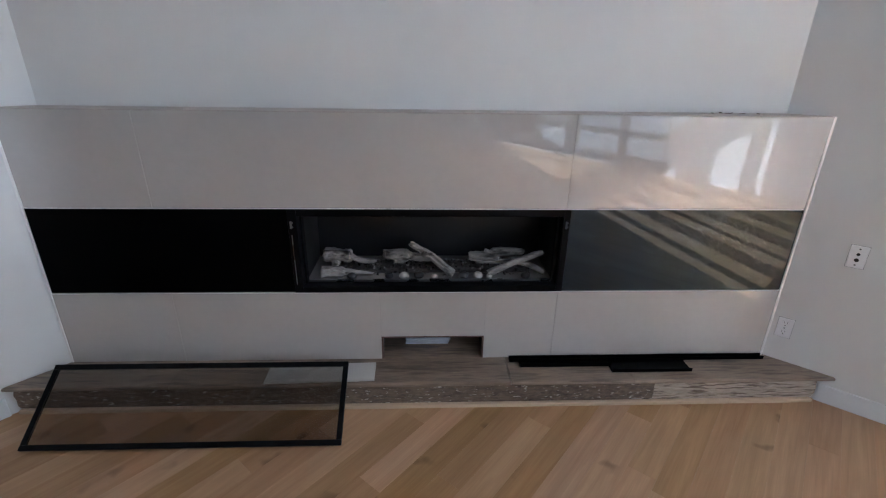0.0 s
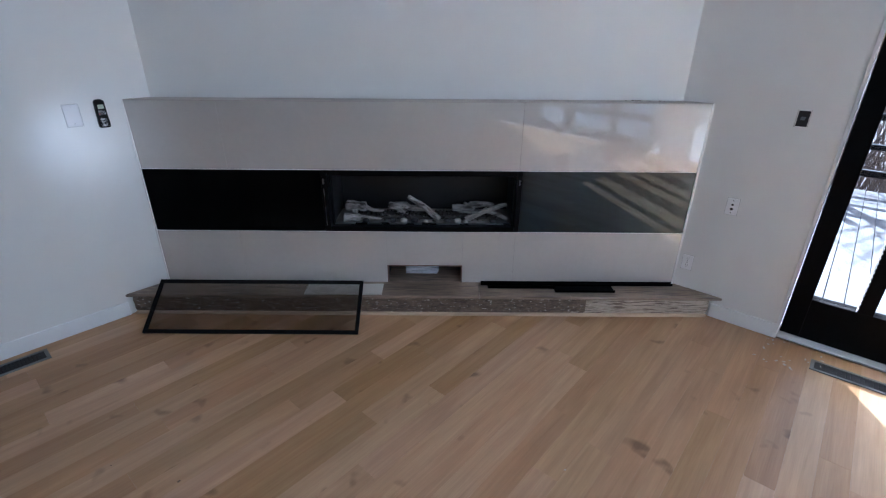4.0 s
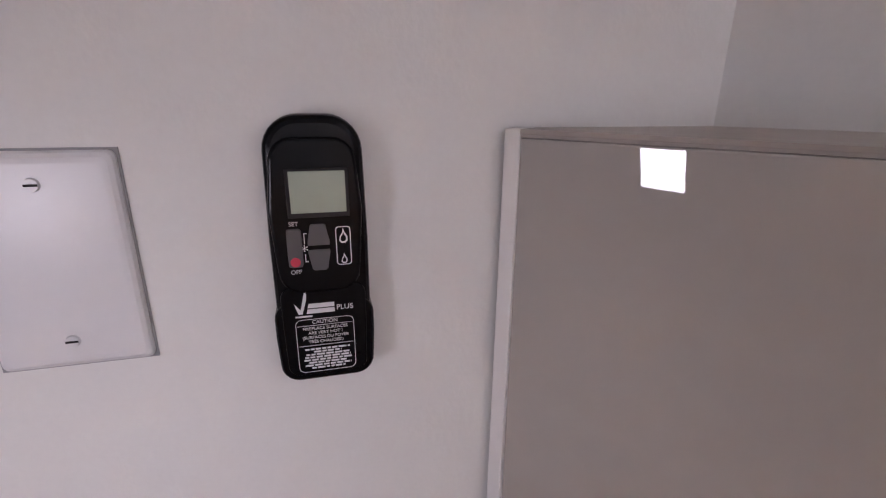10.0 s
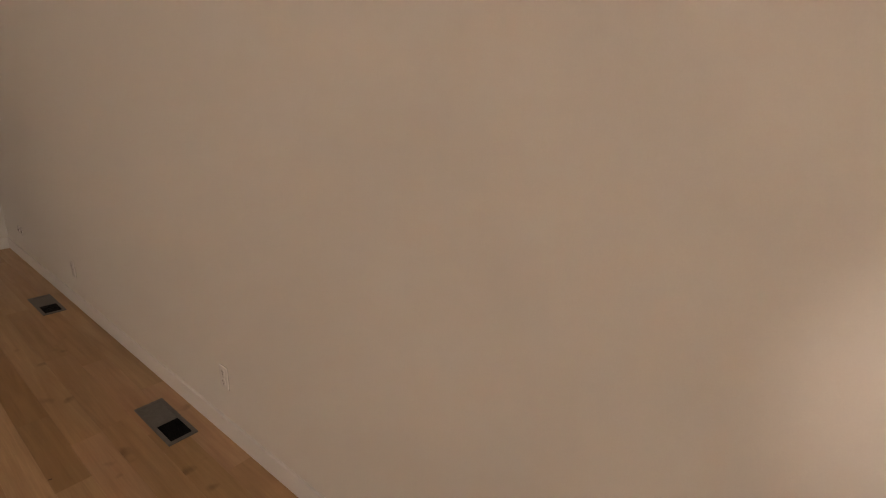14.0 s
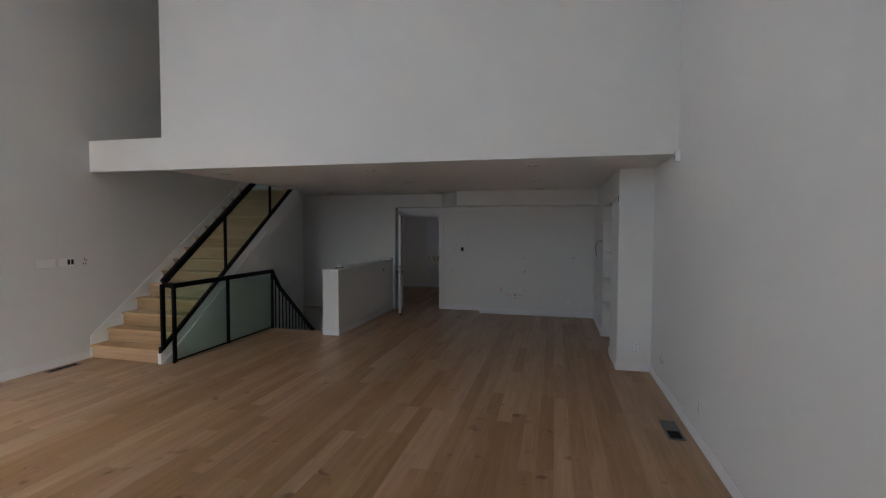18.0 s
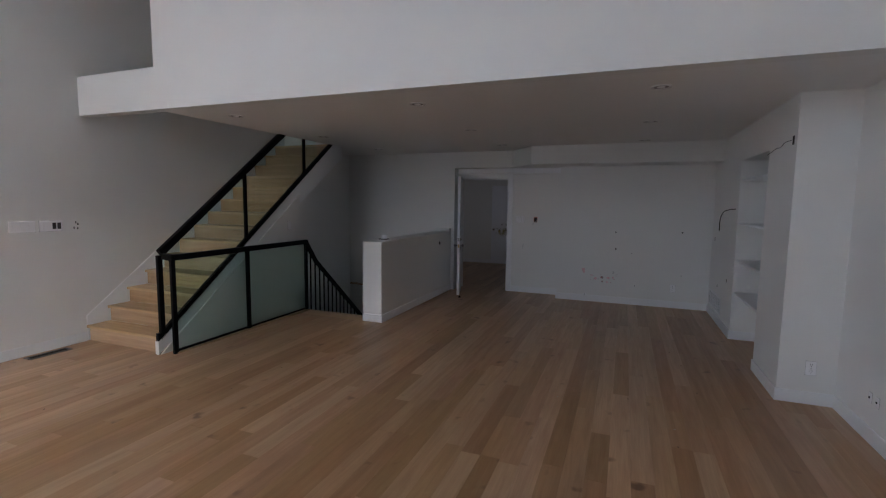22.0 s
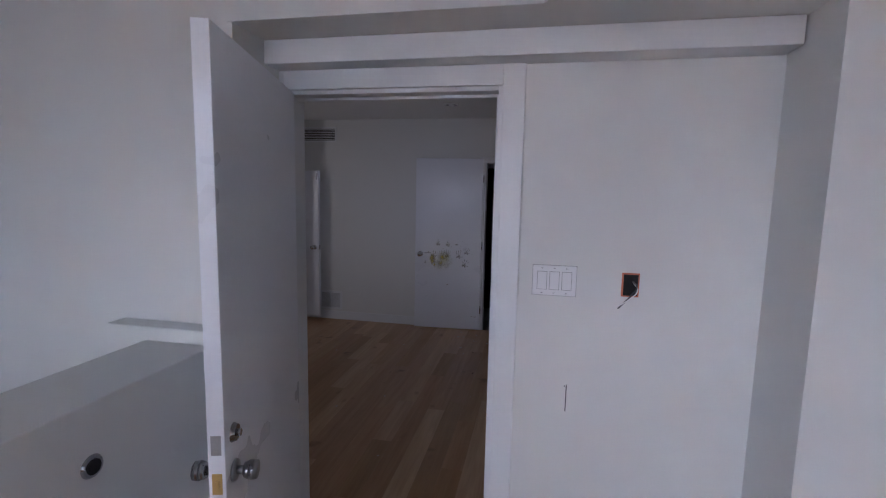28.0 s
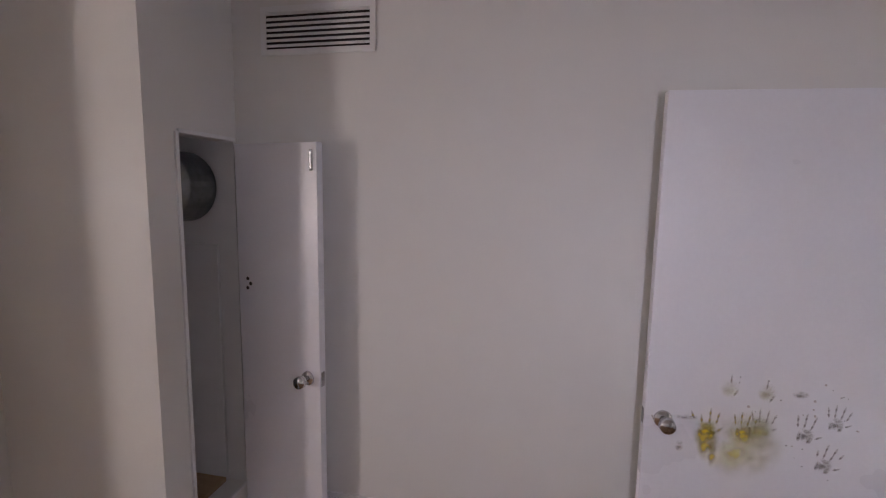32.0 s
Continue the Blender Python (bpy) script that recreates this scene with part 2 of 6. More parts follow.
PORC.node_tree.nodes["Principled BSDF"].inputs["Coat Roughness"].default_value = 0.0
PORC.node_tree.nodes["Principled BSDF"].inputs["Coat IOR"].default_value = 1.85
LEDGE = material("ledge_top", (0.42, 0.38, 0.345), 0.42, var=0.08, scale=6, grain=60, bump=0.02)
PORC_EDGE = material("panel_edge", (0.86, 0.85, 0.83), 0.3, var=0.02)
BLKGLASS = material("black_glass", (0.0015, 0.003, 0.0045), 0.012, var=0.02, bump=0.0)
BLKGLASS.node_tree.nodes["Principled BSDF"].inputs["Specular IOR Level"].default_value = 0.85
BLKGLASS.node_tree.nodes["Principled BSDF"].inputs["Specular Tint"].default_value = (0.66, 0.86, 1.0, 1)
BLKMAT = material("black_panel", (0.0008, 0.0008, 0.0008), 0.45, var=0.05, bump=0.0)
BLKMAT.node_tree.nodes["Principled BSDF"].inputs["Specular IOR Level"].default_value = 0.03
BLKMETAL = material("black_metal", (0.004, 0.004, 0.0045), 0.42, 0.0, var=0.12, scale=6, grain=90)
BLKMETAL.node_tree.nodes["Principled BSDF"].inputs["Specular IOR Level"].default_value = 0.09
BLKPLAST = material("black_plastic", (0.004, 0.004, 0.0045), 0.20, var=0.05, scale=20, grain=300, bump=0.004)
BLKPLAST.node_tree.nodes["Principled BSDF"].inputs["Specular IOR Level"].default_value = 0.14
STEEL = material("brushed_steel", (0.36, 0.36, 0.37), 0.28, 1.0, var=0.08, scale=8, grain=200)
CHROME = material("chrome", (0.62, 0.62, 0.63), 0.10, 1.0, var=0.03, bump=0)
BRASS = material("brass", (0.55, 0.40, 0.16), 0.35, 1.0, var=0.1)
FOIL = material("galvanised_duct", (0.20, 0.215, 0.22), 0.35, 0.9, var=0.25, scale=6, grain=30, bump=0.06)
PLATEM = material("ivory_plate", (0.69, 0.69, 0.70), 0.30, var=0.015, scale=10, grain=120, bump=0.004)
WPLAST = material("white_plastic", (0.86, 0.86, 0.87), 0.22, var=0.015, scale=10, grain=120, bump=0.004)
GREYBTN = material("grey_button", (0.09, 0.09, 0.095), 0.45, var=0.03)
LCD = material("lcd_screen", (0.38, 0.44, 0.35), 0.18, var=0.05, bump=0)
REDDOT = material("red_print", (0.62, 0.04, 0.08), 0.4, var=0.03, bump=0)
PRINT = material("white_print", (0.72, 0.73, 0.75), 0.5, var=0.02, bump=0)
LOGM = material("bleached_log", (0.36, 0.335, 0.31), 0.85, var=0.35, scale=12, grain=90, bump=0.16, stretch=(0.35, 1, 1), stain=(0.03, 0.025, 0.022), stain_amount=0.85, stain_range=(0.52, 0.66))
PEBW = material("pale_pebble", (0.50, 0.455, 0.41), 0.5, var=0.1, scale=20)
PEBD = material("dark_pebble", (0.035, 0.033, 0.035), 0.4, var=0.2, scale=20)
GLASSBIT = material("crushed_glass", (0.20, 0.18, 0.17), 0.15, var=0.6, scale=60, spread=0.8)
BURN = material("burner_rock", (0.07, 0.06, 0.055), 0.8, var=0.5, scale=40, grain=150, bump=0.1)
FIREBK = material("firebox_liner", (0.018, 0.018, 0.020), 0.35, var=0.1)
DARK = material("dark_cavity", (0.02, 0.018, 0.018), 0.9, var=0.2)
TRAV = material("travertine", (0.265, 0.197, 0.143), 0.36, var=0.30, scale=5.0, grain=34, bump=0.03, stretch=(0.5, 4.5, 4.5), stain=(0.105, 0.078, 0.06), stain_amount=0.8, spread=0.10, stain_range=(0.50, 0.66))
TRAVR = material("travertine_edge", (0.170, 0.126, 0.093), 0.7, var=0.55, scale=24, grain=60, bump=0.2, stretch=(0.5, 1, 1.6), stain=(0.58, 0.53, 0.47), stain_amount=0.85, spread=0.16, stain_range=(0.60, 0.67))
TRAVP = material("pale_travertine_edge", (0.46, 0.39, 0.32), 0.6, var=0.35, scale=9, grain=60, bump=0.12, stretch=(0.35, 1, 5), stain=(0.12, 0.085, 0.065), stain_amount=0.85, stain_range=(0.50, 0.60))
MOULD = material("raw_moulding", (0.55, 0.42, 0.30), 0.55, var=0.06, scale=4, stretch=(0.2, 1, 1))
TILE = material("loose_tile", (0.52, 0.50, 0.47), 0.30, var=0.04)
PAPER = material("paper_stack", (0.62, 0.66, 0.74), 0.7, var=0.08, scale=12)
GLASS = clear_glass("window_glass")
SCREENG = clear_glass("screen_glass", (0.72, 0.70, 0.68), ior=1.18)
RAILG = clear_glass("rail_glass", (0.80, 0.92, 0.87), ior=1.22)
VENTP = material("pale_vent_back", (0.36, 0.36, 0.36), 0.6, var=0.08, scale=12)
VENTG = material("vent_grey", (0.16, 0.16, 0.16), 0.45, 0.5, var=0.15, scale=12)
BRICKM = material("facade_brick", (0.52, 0.45, 0.43), 0.85, var=0.18, scale=4, grain=50, bump=0.08, spread=0.18)
MORTAR = material("mortar", (0.60, 0.58, 0.565), 0.9, var=0.1)
STUCCO = material("white_siding", (0.22, 0.225, 0.235), 0.7, var=0.05)
ROOF = material("snow_covered_roof", (0.48, 0.50, 0.54), 0.85, var=0.3, scale=6)
SNOW = material("snowy_ground", (0.40, 0.41, 0.44), 0.8, var=0.18, scale=1.2, grain=20, bump=0.1, stain=(0.13, 0.10, 0.07), stain_amount=0.7)
BARK = material("bark", (0.16, 0.12, 0.10), 0.9, var=0.4, scale=5, grain=30, bump=0.15, stretch=(1, 1, 0.2))
CONC = material("concrete_floor", (0.23, 0.23, 0.23), 0.8, var=0.2, scale=2, grain=50, bump=0.04, stain=(0.08, 0.08, 0.08), stain_amount=0.5)
DARKFL = material("dark_floor", (0.03, 0.03, 0.03), 0.7, var=0.2)
GREYP = material("grey_paint_smear", (0.50, 0.46, 0.45), 0.5, var=0.35, scale=60)


def smudge(name, base, strength, lump=45.0, soft=0.75):
    """Dried paint rubbed on a surface: densest in the middle, broken up, thinning out towards its rim."""
    m = material(name, base, 0.55, var=0.12, scale=30, bump=0.0)
    nt = m.node_tree
    N, L = nt.nodes.new, nt.links.new
    co = N("ShaderNodeTexCoord")
    sub = N("ShaderNodeVectorMath")
    sub.operation = "SUBTRACT"
    sub.inputs[1].default_value = (0.5, 0.5, 0.5)
    L(co.outputs["Generated"], sub.inputs[0])
    flat = N("ShaderNodeVectorMath")
    flat.operation = "MULTIPLY"
    flat.inputs[1].default_value = (1, 0, 1)
    L(sub.outputs[0], flat.inputs[0])
    ln = N("ShaderNodeVectorMath")
    ln.operation = "LENGTH"
    L(flat.outputs[0], ln.inputs[0])
    fall = N("ShaderNodeMapRange")
    fall.interpolation_type = "SMOOTHSTEP"
    fall.inputs["From Min"].default_value, fall.inputs["From Max"].default_value = 0.5, 0.5 * (1 - soft)
    L(ln.outputs["Value"], fall.inputs[0])
    no = N("ShaderNodeTexNoise")
    no.inputs["Scale"].default_value = lump
    no.inputs["Detail"].default_value = 5
    L(co.outputs["Object"], no.inputs[0])
    nr = N("ShaderNodeMapRange")
    nr.inputs["From Min"].default_value, nr.inputs["From Max"].default_value = 0.38, 0.62
    nr.inputs["To Max"].default_value = strength
    L(no.outputs[0], nr.inputs[0])
    mu = N("ShaderNodeMath")
    mu.operation = "MULTIPLY"
    L(fall.outputs[0], mu.inputs[0])
    L(nr.outputs[0], mu.inputs[1])
    L(mu.outputs[0], nt.nodes["Principled BSDF"].inputs["Alpha"])
    return m


SMYEL = smudge("rubbed_yellow", (0.60, 0.47, 0.04), 0.80, 28.0, 0.9)
SMPALE = smudge("pale_yellow_stain", (0.68, 0.62, 0.22), 0.46, 12.0, 0.9)
SMGREY = smudge("rubbed_grey", (0.30, 0.26, 0.25), 0.50, 60.0, 0.8)
SMFAINT = smudge("faint_rubbed_grey", (0.42, 0.38, 0.37), 0.42, 50.0, 0.8)
# grey of the added strips that draw shadow lines round plates and rockers
SHADELINE = material("shadow_line_grey", (0.30, 0.30, 0.31), 0.6, var=0.05)
# near-black colour stands in for the lack of light in the inner store
STOREDK = material("unlit_store_shade", (0.05, 0.05, 0.055), 0.8, var=0.2)
PINKP = smudge("pink_paint_smear", (0.70, 0.10, 0.16), 1.0, 26.0, 0.9)
PINKPALE = material("pale_pink_smear", (0.72, 0.50, 0.52), 0.5, var=0.2, scale=30)
MAROON = material("maroon_cloth", (0.10, 0.012, 0.018), 0.9, var=0.2, scale=8)
ORANGE = material("orange_box", (0.55, 0.16, 0.08), 0.5, var=0.1)
DEBRIS = material("debris", (0.10, 0.07, 0.05), 0.9, var=0.4, scale=60)
DEBRISL = material("plaster_crumbs", (0.55, 0.53, 0.50), 0.9, var=0.2, scale=60)


# ---- building helpers ----
def add_box(bm, x0, x1, y0, y1, z0, z1, m=None, bevel=0.0):
    v = [bm.verts.new(((x0, x1)[i & 1], (y0, y1)[i >> 1 & 1], (z0, z1)[i >> 2 & 1])) for i in range(8)]
    fs = [bm.faces.new([v[k] for k in q]) for q in ((0, 2, 3, 1), (4, 5, 7, 6), (0, 1, 5, 4), (2, 6, 7, 3), (0, 4, 6, 2), (1, 3, 7, 5))]
    if bevel:
        es = list({e for f in fs for e in f.edges})
        r = bmesh.ops.bevel(bm, geom=es, offset=bevel, segments=2, affect="EDGES", profile=0.5)
        v = list({w for f in r["faces"] for w in f.verts} | {w for w in v if w.is_valid})
    if m is not None:
        bmesh.ops.transform(bm, matrix=m, verts=[w for w in v if w.is_valid])
    return v


def boxes(*rows, bevel=0.0):
    bm = bmesh.new()
    for r in rows:
        add_box(bm, *r, bevel=bevel)
    return bm


def add_cyl(bm, a, b, r0, r1=None, n=16, caps=True):
    a, b = Vector(a), Vector(b)
    d = b - a
    q = d.to_track_quat("Z", "Y").to_matrix().to_4x4()
    bmesh.ops.create_cone(bm, cap_ends=caps, segments=n, radius1=r0, radius2=r0 if r1 is None else r1, depth=d.length,
                          matrix=Matrix.Translation((a + b) / 2) @ q)
    return bm


def add_ring(bm, c, axis, r_out, r_in, h, n=28):
    """A flat ring with thickness round an axis."""
    c, axis = Vector(c), Vector(axis).normalized()
    q = axis.to_track_quat("Z", "Y").to_matrix()
    rows = []
    for rad, z in ((r_out, 0), (r_out * 0.97, h), (r_in, h), (r_in, 0)):
        rows.append([bm.verts.new(c + q @ Vector((rad * math.cos(2 * math.pi * i / n), rad * math.sin(2 * math.pi * i / n), z))) for i in range(n)])
    for k in range(4):
        A, B = rows[k], rows[(k + 1) % 4]
        for i in range(n):
            bm.faces.new((A[i], A[(i + 1) % n], B[(i + 1) % n], B[i]))
    return bm


def outline(bm, pts, depth, m=None):
    """A plate from a closed outline in the local x, z plane, y thick."""
    f = [bm.verts.new((x, 0, z)) for x, z in pts]
    b = [bm.verts.new((x, depth, z)) for x, z in pts]
    n = len(pts)
    bm.faces.new(f)
    bm.faces.new(b[::-1])
    for i in range(n):
        bm.faces.new((f[i], b[i], b[(i + 1) % n], f[(i + 1) % n]))
    if m is not None:
        bmesh.ops.transform(bm, matrix=m, verts=f + b)
    return f + b


def rounded(w, h, r, n=6):
    pts = []
    for cx, cz, a0 in ((w / 2 - r, h / 2 - r, 0), (-w / 2 + r, h / 2 - r, 90), (-w / 2 + r, -h / 2 + r, 180), (w / 2 - r, -h / 2 + r, 270)):
        for i in range(n + 1):
            a = radians(a0 + 90 * i / n)
            pts.append((cx + r * math.cos(a), cz + r * math.sin(a)))
    return pts


def mesh_of(bm, mat, smooth=False):
    bmesh.ops.recalc_face_normals(bm, faces=bm.faces)
    me = bpy.data.meshes.new("mesh")
    bm.to_mesh(me)
    bm.free()
    me.materials.append(mat)
    if smooth:
        for f in me.polygons:
            f.use_smooth = True
    return me


def part(name, bm, mat, parent, label="", smooth=False):
    ob = new(name, mesh_of(bm, mat, smooth))
    ob.parent = parent
    if label:
        tagged(ob, label)
    return ob


def thing(name, m, label, category, group="", kind=""):
    ob = new(name)
    ob.empty_display_size = 0.1
    ob.matrix_world = m if isinstance(m, Matrix) else Matrix.Translation(m)
    return tagged(ob, label, category, group, kind)


def structure(name, bm, mat, label, category):
    return tagged(new(name, mesh_of(bm, mat)), label, category, kind="structure")


def grid_wall(axis, a, b, u0, u1, z0, z1, holes=()):
    """A wall between planes a and b of an axis, from u0 to u1 and z0 to z1, with rectangular openings (u0, u1, z0, z1)."""
    us = sorted({u0, u1, *[h[0] for h in holes], *[h[1] for h in holes]})
    zs = sorted({z0, z1, *[h[2] for h in holes], *[h[3] for h in holes]})
    us = [u for u in us if u0 <= u <= u1]
    zs = [z for z in zs if z0 <= z <= z1]

    def solid(i, k):
        if not (0 <= i < len(us) - 1 and 0 <= k < len(zs) - 1):
            return False
        u, z = (us[i] + us[i + 1]) / 2, (zs[k] + zs[k + 1]) / 2
        return not any(h[0] < u < h[1] and h[2] < z < h[3] for h in holes)

    bm = bmesh.new()
    cache = {}

    def vert(w, u, z):
        key = (w, u, z)
        if key not in cache:
            cache[key] = bm.verts.new((w, u, z) if axis == "x" else (u, w, z) if axis == "y" else (u, z, w))
        return cache[key]

    for i in range(len(us) - 1):
        for k in range(len(zs) - 1):
            if not solid(i, k):
                continue
            u, U, z, Z = us[i], us[i + 1], zs[k], zs[k + 1]
            for w in (a, b):
                bm.faces.new([vert(w, *q) for q in ((u, z), (U, z), (U, Z), (u, Z))])
            for (di, dk), (p, q) in {(-1, 0): ((u, z), (u, Z)), (1, 0): ((U, z), (U, Z)), (0, -1): ((u, z), (U, z)), (0, 1): ((u, Z), (U, Z))}.items():
                if not solid(i + di, k + dk):
                    bm.faces.new([vert(a, *p), vert(b, *p), vert(b, *q), vert(a, *q)])
    return bm


def words(text, size, mat, name, parent, m, depth=0.0004, align="CENTER"):
    cu = bpy.data.curves.new(name, "FONT")
    cu.body, cu.size, cu.align_x, cu.align_y, cu.extrude = text, size, align, "CENTER", depth
    tmp = bpy.data.objects.new("tmp", cu)
    scene.collection.objects.link(tmp)
    me = bpy.data.meshes.new_from_object(tmp.evaluated_get(bpy.context.evaluated_depsgraph_get()))
    bpy.data.objects.remove(tmp)
    me.materials.clear()
    me.materials.append(mat)
    ob = new(name, me)
    ob.parent = parent
    ob.matrix_local = m
    return ob


# frame of the diagonal fireplace wall: x along it, y into the wall
U = Vector((2.884, 2.553, 0)).normalized()
NB = Vector((-U.y, U.x, 0))
FP = Matrix(((U.x, NB.x, 0, 0), (U.y, NB.y, 0, 0), (0, 0, 1, 0), (0, 0, 0, 1)))
FPL = 3.8517
YN = 2.553                           # face of the north wall
XE = 7.19                            # face of the east wall
CEIL_LOW = 2.48
CEIL_HIGH = 5.31

# ---- the large structure ----
structure("wall_west", boxes((-0.15, 0, -10.05, 0.20, -0.3, CEIL_HIGH)), PAINT, "long plain white painted drywall beside the fireplace", "wall")
bm = boxes((-0.2, FPL + 0.2, 0.126, 0.30, 1.30, CEIL_HIGH))
w = structure("wall_fireplace", bm, PAINT, "white drywall above the long linear fireplace", "wall")
w.matrix_world = FP
w = structure("wall_fireplace_back", boxes((-0.2, FPL + 0.2, 0.62, 0.7, -0.3, 1.30)), PAINT, "plain wall behind the fireplace unit", "wall")
w.matrix_world = FP
# the upper opening is unseen, added to let in light
structure("wall_north", grid_wall("y", YN, YN + 0.22, 2.66, XE + 0.25, -0.3, CEIL_HIGH, [(3.60, 6.60, 0.0, 2.10), (3.60, 6.60, 2.50, 4.71)]), PAINT,
          "white wall with the black sliding door in it", "wall")
structure("wall_east", grid_wall("x", XE, XE + 0.25, -10.3, YN, -2.8, CEIL_HIGH, [(-3.40, 0.20, 0.0, 2.02), (-3.40, 0.20, 2.44, 4.71)]), PAINT,
          "tall white wall with a glazed corner and the stairs along it", "wall")
structure("wall_upper", boxes((0, 6.03, -5.615, -5.495, 2.478, CEIL_HIGH)), PAINT, "tall white wall of the upper floor over the low room", "wall")
structure("parapet_upper", boxes((6.03, XE, -5.615, -5.495, 2.478, 2.886)), PAINT, "low white parapet bridging the stair opening", "parapet")
structure("ceiling_high", boxes((-0.15, XE + 0.25, -10.3, YN + 0.45, CEIL_HIGH, CEIL_HIGH + 0.15)), CEIL, "flat white ceiling of the double-height room", "ceiling")
structure("ceiling_low", boxes((0, 6.05, -10.6, -5.615, CEIL_LOW, 2.70), (6.05, XE, -10.3, -8.755, CEIL_LOW, 2.70)), CEIL, "flat white low ceiling with recessed lights", "ceiling")
structure("wall_stairwell_upper", boxes((5.93, 6.05, -10.3, -5.615, 2.70, CEIL_HIGH), (6.05, XE, -10.3, -10.15, 2.70, CEIL_HIGH)), PAINT, "white wall of the upper stairwell", "wall")
structure("pillar_west", boxes((0, 0.395, -7.35, -6.593, -0.02, CEIL_LOW)), PAINT, "white boxed pillar standing against the long wall", "pillar")
structure("wall_shelves", boxes((0, 0.395, -10.05, -8.47, -0.02, CEIL_LOW), (0, 0.395, -8.47, -7.35, 2.115, CEIL_LOW)), PAINT, "white wall with a recess of open shelves", "wall")
structure("wall_kitchen", boxes((0, 2.647, -10.40, -10.05, -0.02, CEIL_LOW)), PAINT, "bare white wall with holes and pink paint smears where a kitchen was", "wall")
structure("wall_door", grid_wall("y", -10.48, -10.36, 2.60, 4.84, -0.02, CEIL_LOW, [(3.585, 4.48, -0.02, 2.035)]), PAINT, "white wall holding the open door", "wall")
structure("wall_stairwell", boxes((4.50, 6.85, -10.36, -10.05, -2.8, CEIL_LOW)), PAINT, "white wall behind the stairwell", "wall")
bm = bmesh.new()
outline(bm, [(-7.60, -2.8), (-7.60, 1.40), (-9.0, 2.475), (-10.05, 2.475), (-10.05, -2.8)], 0.14)
bmesh.ops.transform(bm, matrix=Matrix(((0, 1, 0, 6.70), (1, 0, 0, 0), (0, 0, 1, 0), (0, 0, 0, 1))), verts=bm.verts)
structure("wall_stairwell_side", bm, PAINT, "shaded white wall below the upper stairs", "wall")
bm = bmesh.new()
pts = [(0.38, -9.483), (3.035, -9.483), (3.45, -10.044), (4.52, -10.044), (4.52, -10.37), (0.38, -10.37)]
lo = [bm.verts.new((x, y, 2.20)) for x, y in pts]
hi = [bm.verts.new((x, y, CEIL_LOW + 0.01)) for x, y in pts]
bm.faces.new(lo)
bm.faces.new(hi[::-1])
for i in range(6):
    bm.faces.new((lo[i], hi[i], hi[(i + 1) % 6], lo[(i + 1) % 6]))
structure("soffit", bm, PAINT, "white boxed soffit with one splayed corner over the door", "soffit")
structure("half_wall", boxes((4.56, 4.84, -9.965, -7.445, -0.02, 1.07), (4.56, 5.01, -10.05, -9.965, -0.6, 1.12), bevel=0.004), PAINT, "white half-height wall beside the stair going down", "half wall")
# stairwell going down
structure("wall_stair_down", boxes((4.60, 4.84, -10.05, -7.66, -2.8, -0.02), (4.84, 6.0, -7.66, -7.5, -2.8, -0.03)), PAINT, "white wall of the stair going down", "wall")
structure("floor_lower", boxes((4.5, 7.2, -10.3, -7.5, -2.85, -2.7)), OAKX, "floor at the foot of the stair", "floor")
# back room
structure("wall_back_west", grid_wall("x", 3.13, 3.25, -14.0, -10.48, -0.02, 2.55, [(-13.66, -12.86, -0.02, 2.09)]), PAINT, "white wall with hand prints near the floor", "wall")
structure("wall_back_south", grid_wall("y", -14.12, -14.0, 1.6, 9.0, -0.3, 2.55, [(3.28, 4.06, -0.3, 2.0)]), PAINT, "white end wall with a doorway to a dark store", "wall")
structure("wall_back_chase", grid_wall("x", 6.515, 6.60, -14.0, -13.53, -0.02, 2.55, [(-13.98, -13.67, 0.36, 1.88)]), PAINT, "white boxed chase with a narrow closet opening", "wall")
structure("wall_back_chase_front", boxes((6.60, 7.22, -13.62, -13.53, -0.02, 2.55)), PAINT, "white front of the boxed chase", "wall")
structure("wall_back_jog", boxes((7.22, 7.32, -13.62, -13.08, -0.02, 2.55), (7.22, 9.0, -13.08, -12.98, 2.04, 2.55), (7.22, 7.46, -13.08, -12.98, -0.02, 2.04), (8.2, 9.0, -13.08, -12.98, -0.02, 2.04), (7.32, 9.0, -14.0, -13.9, -0.02, 2.55)), PAINT,
          "white wall with a cased doorway", "wall")
structure("wall_back_east", grid_wall("x", 9.0, 9.12, -14.1, -10.36, -0.02, 2.55, [(-11.38, -10.58, 0.95, 1.95)]), PAINT, "white end wall with a window", "wall")
structure("wall_back_north", boxes((4.84, 9.0, -10.48, -10.36, -0.02, 2.55)), PAINT, "white wall behind", "wall")
structure("ceiling_back", boxes((1.6, 9.12, -14.12, -10.42, 2.49, 2.65)), CEIL, "flat white ceiling of the back room", "ceiling")
bm = bmesh.new()
pts = [(3.25, -14.0), (3.79, -14.0), (3.60, -13.46), (3.60, -10.48), (3.25, -10.48)]

lo = [bm.verts.new((x, y, 2.15)) for x, y in pts]
hi = [bm.verts.new((x, y, 2.50)) for x, y in pts]
bm.faces.new(lo)
bm.faces.new(hi[::-1])
for i in range(5):
    bm.faces.new((lo[i], hi[i], hi[(i + 1) % 5], lo[(i + 1) % 5]))
structure("bulkhead_back", bm, PAINT, "white boxed bulkhead with a splayed face", "soffit")
